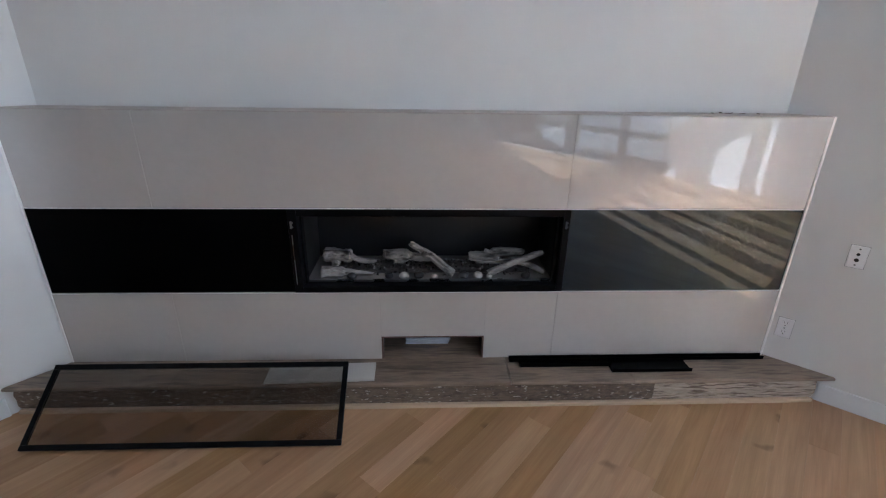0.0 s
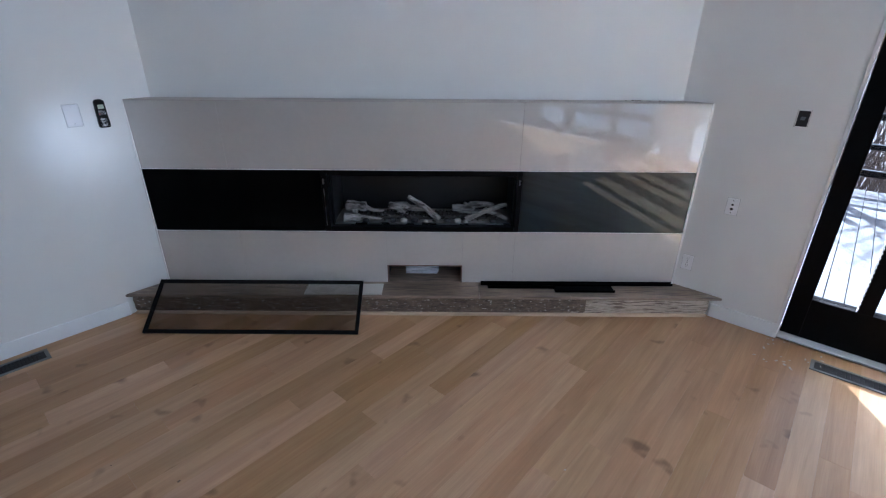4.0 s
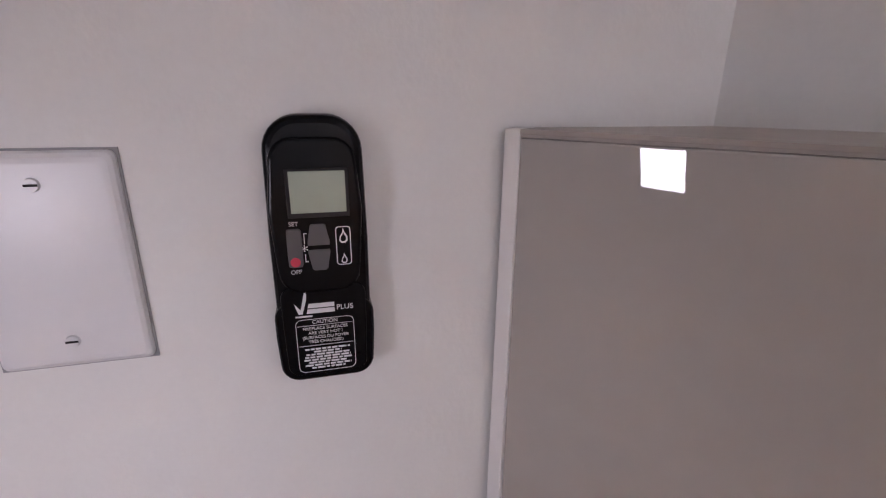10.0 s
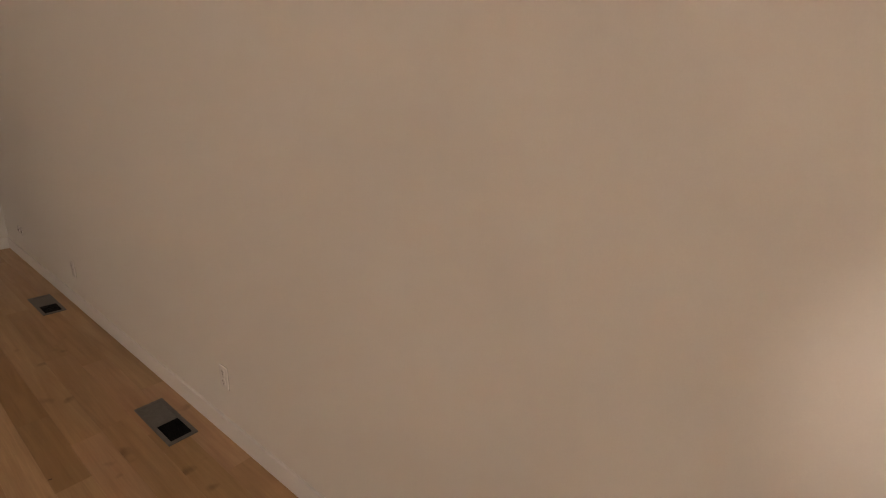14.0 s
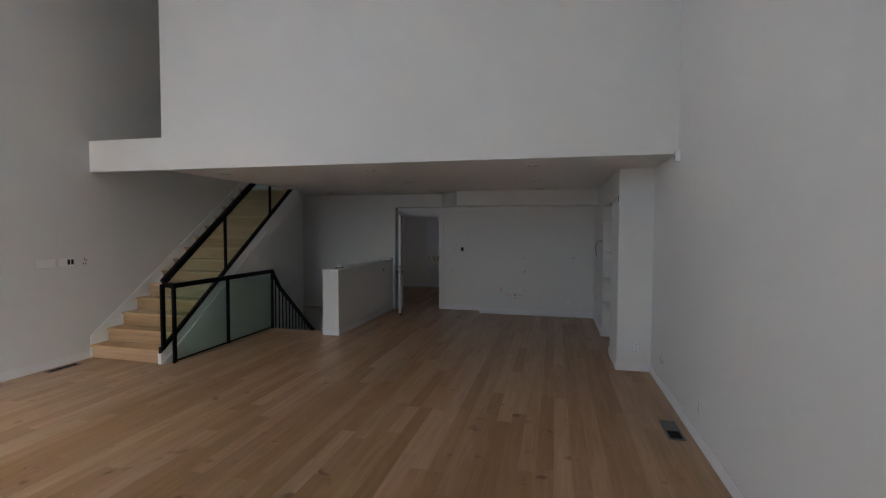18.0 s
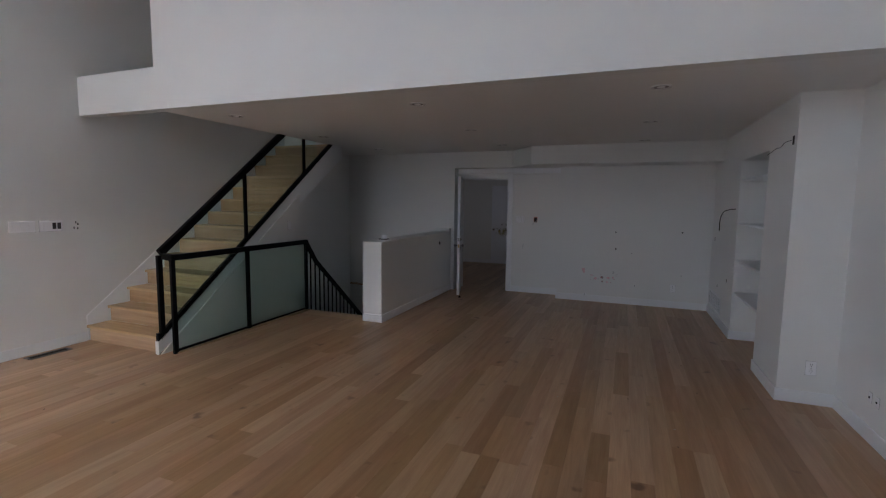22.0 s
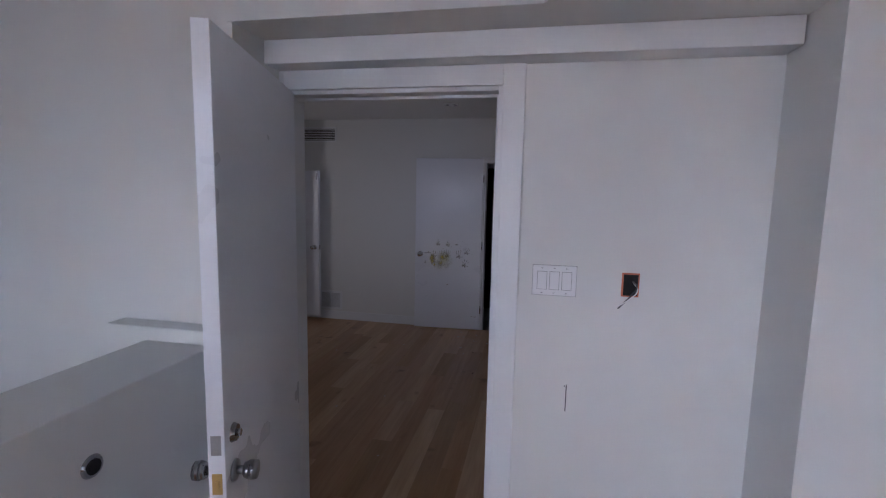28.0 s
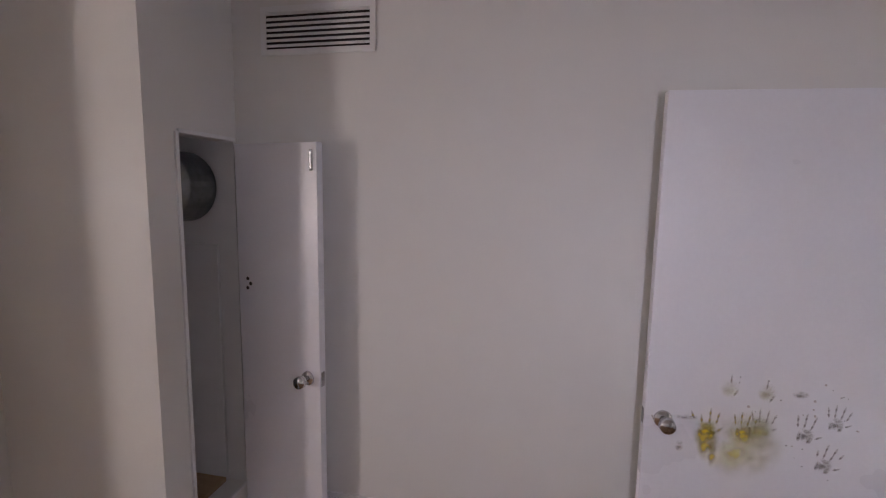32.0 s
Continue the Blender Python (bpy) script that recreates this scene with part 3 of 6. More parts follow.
# side room and dark store behind the doorways
structure("wall_side_room", grid_wall("x", 1.5, 1.6, -14.1, -12.3, -0.02, 2.55, [(-13.1, -12.8, 1.1, 1.6)]), PAINT, "white end wall of the side room", "wall")
structure("wall_side_room_north", boxes((1.6, 3.13, -12.4, -12.3, -0.02, 2.55)), PAINT, "white side wall of the side room", "wall")
structure("floor_store", boxes((2.6, 5.4, -15.6, -14.0, -0.30, -0.12)), CONC, "dusty grey concrete floor of the dark store", "floor")
structure("floor_store_lower", boxes((2.6, 5.4, -18.3, -15.6, -0.40, -0.20)), DARKFL, "dark lower floor of the store", "floor")
structure("wall_store", grid_wall("y", -16.75, -16.6, 2.6, 5.4, -0.4, 2.4, [(3.56, 4.4, -0.4, 2.07)]), PAINT, "dim white back wall of the store", "wall")
structure("wall_store_side", boxes((2.7, 2.82, -16.6, -14.12, -0.4, 2.4), (5.3, 5.4, -18.2, -14.12, -0.4, 2.4)), PAINT, "dim white side wall of the store", "wall")
# walls past the inner doorway get their darkness from the colour
structure("wall_store_inner", boxes((2.6, 2.7, -18.2, -16.75, -0.4, 2.4), (2.6, 5.4, -18.3, -18.2, -0.4, 2.4), (2.7, 2.72, -18.2, -16.75, -0.2, 2.3)), STOREDK, "inner store wall, coloured dark because no light reaches it", "wall")
structure("ceiling_store", boxes((2.6, 5.4, -18.3, -14.12, 2.3, 2.45)), DARK, "dark ceiling of the store", "ceiling")


# ---- outside ----
structure("ground", boxes((-120, 150, -120, 150, -1.6, -1.2)), SNOW, "snow-dusted winter ground", "ground")
deck = tagged(new("deck", mesh_of(boxes((2.0, 9.0, YN + 0.26, 8.0, -0.22, -0.13)), BLKMETAL)), "weathered grey timber deck outside the sliding door", "deck", kind="structure")


BED = material("dark_wet_soil", (0.045, 0.048, 0.055), 0.75, var=0.5, scale=5, grain=40, bump=0.2, stain=(0.20, 0.21, 0.24), stain_amount=0.6, stain_range=(0.60, 0.68))
bm = bmesh.new()
NX, NY = 36, 60
grid = []
for i in range(NX + 1):
    row = []
    for j in range(NY + 1):
        x, y = 7.64 + 4.4 * i / NX, -6.4 + 8.6 * j / NY
        rise = min(1.0, max(0.0, (x - 7.7) / 1.25))
        z = -0.08 + (0.52 - 0.13 * max(0.0, y + 2.2)) * rise + 0.07 * noise.noise(Vector((x * 3.1, y * 3.1, 0))) + 0.05 * noise.noise(Vector((x * 9, y * 9, 4)))
        row.append(bm.verts.new((x, y, z if 0 < i < NX and 0 < j < NY else -1.3)))
    grid.append(row)
for i in range(NX):
    for j in range(NY):
        bm.faces.new((grid[i][j], grid[i + 1][j], grid[i + 1][j + 1], grid[i][j + 1]))
structure("planting_bed", bm, BED, "dark stony planting bed rising outside the corner window", "ground")

# ---- base floor ----
floor = structure("floor", grid_wall("z", -0.06, -0.021, -0.1, XE + 0.2, -14.0, YN + 0.2, [(4.84, 6.71, -10.05, -7.66), (-0.1, 3.1, -14.0, -10.42)]), OAK, "wide oak plank floor running through the house", "floor")
structure("floor_side_room", boxes((1.5, 3.2, -14.0, -12.3, -0.06, -0.001), (XE + 0.2, 9.1, -14.0, -10.4, -0.06, -0.002)), OAK, "oak floor of the side room", "floor")


# ---- skirting and trim ----
def skirting(*rows):
    bm = bmesh.new()
    for x0, x1, y0, y1 in rows:
        add_box(bm, x0, x1, y0, y1, 0.0, 0.105, bevel=0.003)
    structure("baseboard", bm, TRIM, "plain white painted baseboard", "baseboard")


T = 0.014
skirting((0, T, -6.593, -0.30))
skirting((0, 0.395 + T, -6.593, -6.593 + T), (0.395, 0.395 + T, -7.35, -6.593))
skirting((0.395, 0.395 + T, -10.05, -8.47), (0.002, 0.395 + T, -8.47, -8.47 + T))
skirting((0.395 + T, 2.647 + T, -10.05, -10.05 + T))
skirting((2.66, 3.50, -10.36, -10.36 + T))
skirting((4.56 - T, 4.56, -10.05, -7.445), (4.56 - T, 4.84, -7.445, -7.445 + T))
skirting((XE - T, XE, -5.42, -3.40))
skirting((3.17, 3.60, YN - T, YN))
skirting((XE - T, XE, 0.20, YN), (6.60, XE - T, YN - T, YN))
skirting((3.25, 3.25 + T, -12.78, -10.48), (4.86, 6.515, -14.0, -14.0 + T), (6.515 - T, 7.22, -13.53, -13.53 + T), (7.22 - T, 7.22, -13.516, -12.98))


def casing(name, axis, face, u0, u1, top, w, d, label, sill=0.0):
    """Flat boards round an opening, proud of the wall face by d."""
    bm = bmesh.new()
    for a, b, z0, z1 in ((u0 - w, u0, sill, top + w), (u1, u1 + w, sill, top + w), (u0, u1, top, top + w)):
        if axis == "y":
            add_box(bm, a, b, min(face, face + d), max(face, face + d), z0, z1, bevel=0.003)
        else:
            add_box(bm, min(face, face + d), max(face, face + d), a, b, z0, z1, bevel=0.003)
    return structure(name, bm, TRIM, label, "door trim")


casing("trim_door", "y", -10.36, 3.585, 4.48, 2.035, 0.082, 0.016, "white flat casing round the open doorway")
structure("trim_band", boxes((2.655, 4.50, -10.36, -10.24, 2.11, 2.199), bevel=0.003), TRIM, "white header band above the doorway", "trim")
bm = boxes((3.585, 3.603, -10.482, -10.358, 0, 2.035), (4.462, 4.48, -10.482, -10.358, 0, 2.035), (3.603, 4.462, -10.482, -10.358, 2.017, 2.035), (3.603, 3.615, -10.45, -10.42, 0, 2.017), (3.603, 4.462, -10.45, -10.42, 2.005, 2.017), bevel=0.002)
structure("trim_jamb", bm, TRIM, "white painted door jamb with stops", "door trim")
casing("trim_store_door", "y", -14.0, 3.28, 4.06, 2.0, 0.055, 0.016, "scuffed white casing of the store doorway")
casing("trim_side_door", "x", 3.25, -13.66, -12.86, 2.09, 0.09, 0.014, "white casing of the side doorway")
bm = boxes((3.12, 3.252, -13.662, -13.642, 0, 2.09), (3.12, 3.252, -12.88, -12.858, 0, 2.09), (3.12, 3.252, -13.642, -12.88, 2.072, 2.09), bevel=0.002)
structure("trim_side_jamb", bm, TRIM, "white jamb of the side doorway", "door trim")
structure("trim_store_jamb", boxes((3.282, 3.30, -14.13, -13.985, -0.12, 2.0), (4.04, 4.058, -14.13, -13.985, -0.12, 2.0), (3.30, 4.04, -14.13, -13.985, 1.982, 2.0), bevel=0.002), TRIM, "chipped white jamb of the store doorway", "door trim")
casing("trim_back_left", "y", -12.98, 7.46, 8.2, 2.04, 0.10, 0.016, "white casing of a doorway in the back room")
bm = boxes((7.46, 7.49, -13.09, -12.97, 0, 2.04), (7.50, 8.2, -13.06, -13.02, 0.005, 2.03), bevel=0.002)
structure("door_back_left", bm, DOORP, "closed white flush door in the back room", "door")

casing("trim_store_inner", "y", -16.6, 3.56, 4.4, 2.07, 0.055, 0.02, "white casing of the inner doorway of the store", -0.2)

# ---- fireplace ----
FP = FP @ Matrix.Translation((0, -0.010, 0))
fp = thing("fireplace", FP, "long linear fireplace faced with taupe porcelain panels and black glass", "fireplace")
E0, E1 = 0.012, FPL - 0.012
for a, b in ((E0, 0.6060), (0.6067, 2.6175), (2.6182, E1)):
    bm = boxes((a, b, 0.0, 0.012, 0.0, 0.4505), bevel=0.0015)
    bmesh.ops.transform(bm, matrix=pose(0, 0.0045, 1.036, 1.0, 0, 0), verts=bm.verts)
    part("upper_panel", bm, PORC, fp, "glossy taupe porcelain panel")
part("top_ledge", boxes((E0, E1, -0.004, 0.135, 1.489, 1.492)), LEDGE, fp, "thin porcelain ledge on top")
part("edge_trim", boxes((E0, E1, -0.003, 0.016, 1.4868, 1.4888)), material("ledge_gap", (0.44, 0.41, 0.38), 0.6, var=0.2), fp, "dark shadow gap under the ledge")
for a, b in ((E0, 0.6085), (0.6092, 1.675), (2.237, 2.6195), (2.6202, E1)):
    part("lower_panel", boxes((a, b, 0.0, 0.012, 0.165, 0.580), bevel=0.0015), PORC, fp, "glossy taupe porcelain panel")
part("lower_panel", boxes((1.675, 2.237, 0.0, 0.012, 0.308, 0.580), bevel=0.0015), PORC, fp, "glossy taupe porcelain panel")
part("black_panel", boxes((E0, 1.240, 0.004, 0.014, 0.583, 1.033), bevel=0.001), BLKMAT, fp, "plain black panel")
part("glass_panel", boxes((2.640, E1, 0.004, 0.014, 0.583, 1.033), bevel=0.001), BLKGLASS, fp, "polished black glass panel")
for x in (0.0, E1):
    part("edge_strip", boxes((x, x + 0.012, -0.003, 0.126, 0.165, 1.492), bevel=0.001), PORC_EDGE, fp, "pale edge strip")
for z in (0.5785, 1.0345):
    part("trim_strip", boxes((E0, E1, -0.006, -0.0005, z, z + 0.0026)), PORC_EDGE, fp, "pale metal trim strip")
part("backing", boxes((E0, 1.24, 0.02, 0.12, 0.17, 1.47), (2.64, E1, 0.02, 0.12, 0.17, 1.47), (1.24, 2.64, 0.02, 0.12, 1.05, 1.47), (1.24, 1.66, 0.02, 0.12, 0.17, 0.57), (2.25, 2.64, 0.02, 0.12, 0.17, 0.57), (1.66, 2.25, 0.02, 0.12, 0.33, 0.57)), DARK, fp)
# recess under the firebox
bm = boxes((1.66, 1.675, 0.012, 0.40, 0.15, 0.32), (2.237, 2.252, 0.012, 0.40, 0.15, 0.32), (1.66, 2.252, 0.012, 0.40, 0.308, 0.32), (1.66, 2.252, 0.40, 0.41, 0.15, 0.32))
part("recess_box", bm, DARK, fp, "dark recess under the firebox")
part("recess_base", boxes((1.675, 2.237, 0.0, 0.40, 0.15, 0.166)), TRAV, fp)
part("recess_lining", boxes((1.675, 1.683, 0.001, 0.05, 0.166, 0.308), (2.229, 2.237, 0.001, 0.05, 0.166, 0.308), (1.683, 2.229, 0.001, 0.05, 0.300, 0.308)), material("recess_wood", (0.10, 0.05, 0.035), 0.6, var=0.2), fp)

ins = thing("fireplace_insert", FP, "black gas fireplace insert with its glass front taken off", "fireplace insert")
for r in ((1.240, 1.284, -0.004, 0.05, 0.578, 1.036), (2.604, 2.640, -0.004, 0.05, 0.578, 1.036), (1.284, 2.604, -0.004, 0.05, 0.996, 1.036), (1.284, 2.604, -0.004, 0.05, 0.578, 0.618)):
    part("frame_bar", boxes(r, bevel=0.003), BLKMETAL, ins)
for r in ((1.290, 1.300, 0.03, 0.07, 0.618, 0.996), (2.588, 2.598, 0.03, 0.07, 0.618, 0.996), (1.300, 2.588, 0.03, 0.07, 0.984, 0.996)):
    part("inner_frame", boxes(r, bevel=0.002), BLKMETAL, ins)
part("firebox_back", boxes((1.28, 2.61, 0.42, 0.43, 0.58, 1.02)), FIREBK, ins, "dark reflective firebox liner")
part("firebox_side", boxes((1.276, 1.286, 0.05, 0.42, 0.58, 1.02)), FIREBK, ins)
part("firebox_side", boxes((2.602, 2.612, 0.05, 0.42, 0.58, 1.02)), FIREBK, ins)
part("firebox_top", boxes((1.286, 2.602, 0.05, 0.42, 1.0, 1.02)), FIREBK, ins)
part("firebox_floor", boxes((1.286, 2.602, 0.05, 0.42, 0.59, 0.612)), material("firebox_floor", (0.34, 0.31, 0.29), 0.6, var=0.15), ins, "grey metal firebox floor")
part("front_lip", boxes((1.302, 2.586, 0.054, 0.066, 0.612, 0.627)), STEEL, ins, "bright front lip")
part("burner_bed", boxes((1.40, 2.50, 0.17, 0.29, 0.612, 0.640), bevel=0.004), BURN, ins, "bed of dark crushed lava rock")
bm = bmesh.new()
r_ = random.Random(31)
for _ in range(520):
    s_ = r_.uniform(0.003, 0.008)
    add_box(bm, -s_, s_, -s_ * 0.7, s_ * 0.7, -s_ * 0.6, s_ * 0.6, pose(r_.uniform(1.40, 2.50), r_.uniform(0.135, 0.285), (0.640 if r_.random() < 0.6 else 0.615) + r_.uniform(0.0, 0.008), r_.uniform(0, 90), r_.uniform(0, 90), r_.uniform(0, 180)))
part("crushed_glass", bm, GLASSBIT, ins, "glittering bits of crushed glass")
for x in (1.256, 2.622):
    part("latch", boxes((x - 0.004, x + 0.004, -0.012, -0.004, 0.935, 0.972), (x + 0.004, x + 0.010, -0.010, -0.004, 0.940, 0.946), (x + 0.004, x + 0.010, -0.010, -0.004, 0.961, 0.967), bevel=0.001), STEEL if x < 2 else GREYBTN, ins, "steel spring latch")
    if x < 2:
        part("latch_rod", boxes((x - 0.0014, x + 0.0014, -0.008, -0.004, 0.63, 0.90)), STEEL, ins)


def log(seed, *limbs):
    """A weathered driftwood log of one or more knotty limbs (start, end, radius at start, radius at end, bend)."""
    r_ = random.Random(seed)
    bm = bmesh.new()
    for a, b, ra, rb, bend in limbs:
        a, b = Vector(a), Vector(b)
        d = b - a
        side = d.cross(Vector((0, 1, 0))).normalized()
        up = side.cross(d).normalized()
        n, k = max(10, int(d.length / 0.009)), 22
        ph = r_.uniform(0, 50)
        grooves = [(r_.uniform(0, 6.283), r_.uniform(0.16, 0.34), r_.uniform(0.12, 0.3)) for _ in range(6)]
        rings = []
        for i in range(n):
            t = i / (n - 1)
            c = a + d * t + side * bend * math.sin(math.pi * t) + up * 0.006 * math.sin(5 * t + ph)
            rr = (ra + (rb - ra) * t) * (1 + 0.16 * noise.noise(Vector((t * 5, ph, 0))))
            if i in (0, n - 1):
                rr *= 0.8
            ring = []
            for j in range(k):
                ang = 2 * math.pi * j / k
                q = 1 + 0.20 * noise.noise(Vector((math.cos(ang) * 1.6, math.sin(ang) * 1.6 + ph, t * 2.2)))
                for g0, depth, wide in grooves:
                    off = (ang - g0 - 0.8 * noise.noise(Vector((t * 3, g0, ph))) + math.pi) % (2 * math.pi) - math.pi
                    q -= depth * math.exp(-(off / wide) ** 2) * (0.5 + 0.5 * math.sin(7 * t + g0 * 3))
                q += 0.08 * noise.noise(Vector((ang * 6, t * 14, ph)))
                end = d.normalized() * (0.010 * noise.noise(Vector((ang * 2, ph, 3))) if i in (0, n - 1) else 0)
                ring.append(bm.verts.new(c + end + (side * math.cos(ang) + up * math.sin(ang)) * rr * q))
            rings.append(ring)
        for i in range(n - 1):
            for j in range(k):
                bm.faces.new((rings[i][j], rings[i][(j + 1) % k], rings[i + 1][(j + 1) % k], rings[i + 1][j]))
        bm.faces.new(rings[0][::-1])
        bm.faces.new(rings[-1])
    ob = new("fire_log", mesh_of(bm, LOGM))
    ob.matrix_world = FP
    return tagged(ob, "bleached grey ceramic driftwood log in the firebox", "fire log", "logs in the firebox")


log(1, ((1.355, 0.22, 0.704), (1.51, 0.21, 0.703), 0.043, 0.034, 0.0), ((1.47, 0.205, 0.722), (1.645, 0.19, 0.676), 0.020, 0.010, -0.018), ((1.40, 0.21, 0.665), (1.44, 0.21, 0.660), 0.030, 0.026, 0.0))
log(2, ((1.35, 0.12, 0.645), (1.48, 0.12, 0.641), 0.030, 0.026, 0.004), ((1.46, 0.115, 0.648), (1.63, 0.12, 0.636), 0.014, 0.007, 0.004), ((1.46, 0.13, 0.632), (1.62, 0.14, 0.626), 0.015, 0.008, -0.004))
log(3, ((1.68, 0.22, 0.712), (1.82, 0.24, 0.690), 0.026, 0.038, -0.006), ((1.79, 0.235, 0.700), (1.98, 0.24, 0.672), 0.030, 0.014, -0.012), ((1.74, 0.23, 0.660), (1.80, 0.23, 0.655), 0.020, 0.016, 0.0))
log(4, ((1.835, 0.15, 0.800), (2.065, 0.10, 0.640), 0.017, 0.024, 0.006), ((1.90, 0.14, 0.752), (1.955, 0.125, 0.728), 0.026, 0.020, 0.0))
log(5, ((2.16, 0.23, 0.690), (2.33, 0.235, 0.700), 0.026, 0.036, -0.010), ((2.29, 0.235, 0.705), (2.475, 0.24, 0.712), 0.030, 0.018, 0.008), ((2.20, 0.23, 0.655), (2.44, 0.235, 0.652), 0.016, 0.013, 0.0), ((2.25, 0.225, 0.728), (2.36, 0.22, 0.722), 0.013, 0.010, -0.014))
log(6, ((2.565, 0.16, 0.738), (2.26, 0.11, 0.634), 0.015, 0.021, -0.012))
log(7, ((2.40, 0.19, 0.690), (2.565, 0.12, 0.636), 0.020, 0.015, 0.006))
for i, (x, y, r, dark) in enumerate(((1.52, 0.095, 0.022, 1), (1.72, 0.10, 0.020, 1), (1.80, 0.095, 0.024, 0), (1.88, 0.10, 0.024, 1), (1.965, 0.095, 0.016, 0), (2.12, 0.10, 0.024, 1), (2.20, 0.095, 0.024, 0), (2.26, 0.095, 0.015, 0), (2.46, 0.095, 0.022, 1))):
    bm = bmesh.new()
    bmesh.ops.create_uvsphere(bm, u_segments=14, v_segments=9, radius=r)
    for v in bm.verts:
        v.co.x *= 1.15
        v.co.y *= 0.9
        v.co.z *= 0.85
        v.co *= 1 + 0.05 * noise.noise(v.co * 60 + Vector((i, 0, 0)))
    peb = new("pebble", mesh_of(bm, PEBD if dark else PEBW, True))
    peb.matrix_world = FP @ Matrix.Translation((x, y, 0.612 + r * 0.84))
    tagged(peb, "smooth black pebble on the firebox floor" if dark else "smooth pale pebble on the firebox floor", "pebble", "pebbles in the firebox")

# hearth of travertine slabs
he = thing("hearth", FP, "low raised travertine hearth with a rough moulded front edge", "hearth")
cuts = (0.0, 0.62, 1.42, 2.36, 3.02, FPL)
YH = -0.222
for i in range(5):
    a, b = cuts[i] + (0 if i else -0.245), cuts[i + 1] + (0 if i < 4 else 0.275)
    bm = bmesh.new()
    prof = [(0.30, 0.140), (YH + 0.012, 0.140), (YH + 0.002, 0.146), (YH, 0.155), (YH + 0.004, 0.162), (YH + 0.010, 0.165), (0.30, 0.165)]
    L_, R_ = (a + (0.002 if i else 0)), b - 0.001
    vs = [[bm.verts.new((X, y, z)) for y, z in prof] for X in (L_, R_)]
    if i == 0:
        for v, (y, z) in zip(vs[0], prof):
            v.co.x = -y * (-U.y / U.x) if y > YH + 0.2 else -y * U.y / U.x * -1
            v.co.x = y * NB.x / -U.x
    if i == 4:
        for v, (y, z) in zip(vs[1], prof):
            v.co.x = FPL + 0.011 - y * NB.y / U.y
    n = len(prof)
    bm.faces.new(vs[0])
    bm.faces.new(vs[1][::-1])
    for k in range(n):
        bm.faces.new((vs[0][k], vs[0][(k + 1) % n], vs[1][(k + 1) % n], vs[1][k]))
    part("top_slab", bm, TRAV, he, "brown veined travertine slab")
cuts = (0.0, 0.55, 1.50, 2.35, 3.14, FPL)
for i in range(5):
    a = cuts[i] if i else -0.165
    b = cuts[i + 1] if i < 4 else FPL + 0.19
    bm = bmesh.new()
    nx, nz = int((b - a) / 0.02), 7
    vv = [[None] * (nz + 1) for _ in range(nx + 1)]
    for p in range(nx + 1):
        for q in range(nz + 1):
            X, Z = a + (b - a) * p / nx, 0.02 + 0.122 * q / nz
            bulge = 0.016 * math.sin(math.pi * q / nz)
            rough = 0.007 * noise.noise(Vector((X * 28, Z * 40, i * 3.1)))
            vv[p][q] = bm.verts.new((X, YH + 0.030 - bulge * 0.5 - rough, Z))
    for p in range(nx):
        for q in range(nz):
            bm.faces.new((vv[p][q], vv[p + 1][q], vv[p + 1][q + 1], vv[p][q + 1]))
    add_box(bm, a, b - 0.002, YH + 0.045, 0.2, 0.0, 0.139)
    part("front_stone", bm, TRAVR if i < 4 else TRAVP, he, "rough pitted travertine front" if i < 4 else "paler banded travertine front")
part("shoe_moulding", boxes((-0.16, FPL + 0.18, YH + 0.006, YH + 0.03, 0.0, 0.022), bevel=0.004), MOULD, he, "raw pine shoe moulding")

# glass screen leaning on the hearth
sc = thing("fireplace_screen", FP @ pose(0.038, -0.468, 0.004, 34.5), "black framed glass fireplace front leaning on the hearth", "fireplace screen")
W, H = 1.476, 0.41
for r in ((0, W, 0, 0.026), (0, W, H - 0.026, H)):
    part("frame_bar", boxes((r[0], r[1], r[2], r[3], 0.0, 0.018), bevel=0.003), BLKMETAL, sc)
for r in ((0, 0.026), (W - 0.026, W)):
    part("frame_bar", boxes((r[0], r[1], 0.0262, H - 0.0262, 0.0, 0.018), bevel=0.003), BLKMETAL, sc)
part("mesh_glass", boxes((0.0262, W - 0.0262, 0.0262, H - 0.0262, 0.006, 0.011)), SCREENG, sc, "smoky glass pane")
ob = new("loose_tile", mesh_of(boxes((0, 0.56, 0, 0.15, 0, 0.010), bevel=0.001), TILE))
ob.matrix_world = FP @ pose(1.09, -0.212, 0.166, 0, 0, 1.5)
tagged(ob, "pale loose porcelain offcut lying on the hearth", "tile offcut")
for a, b, y0, y1, h, lab in ((2.38, 3.83, -0.045, -0.012, 0.020, "long"), (2.43, 2.93, -0.095, -0.050, 0.024, "short"), (2.92, 3.36, -0.150, -0.055, 0.020, "wide short")):
    bm = bmesh.new()
    add_box(bm, a, b, y0, y1, 0, h * 0.3, bevel=0.001)
    add_box(bm, a, b, y0, y0 + 0.004, h * 0.3, h)
    add_box(bm, a, b, y1 - 0.004, y1, h * 0.3, h)
    ob = new("metal_strip", mesh_of(bm, BLKMAT))
    ob.matrix_world = FP @ Matrix.Translation((0, 0, 0.1655))
    tagged(ob, lab + " black folded metal trim strip lying on the hearth", "metal strip", "trim strips on the hearth")
pp = thing("paper_stack", FP @ Matrix.Translation((1.80, 0.14, 0.1665)), "folded manuals and papers stacked in the recess", "papers")
for i in range(5):
    part("sheet", boxes((0.01 * (i % 2), 0.25 + 0.006 * (i % 3), 0.0, 0.17, 0.014 * i, 0.014 * i + 0.010), bevel=0.002), PAPER, pp)
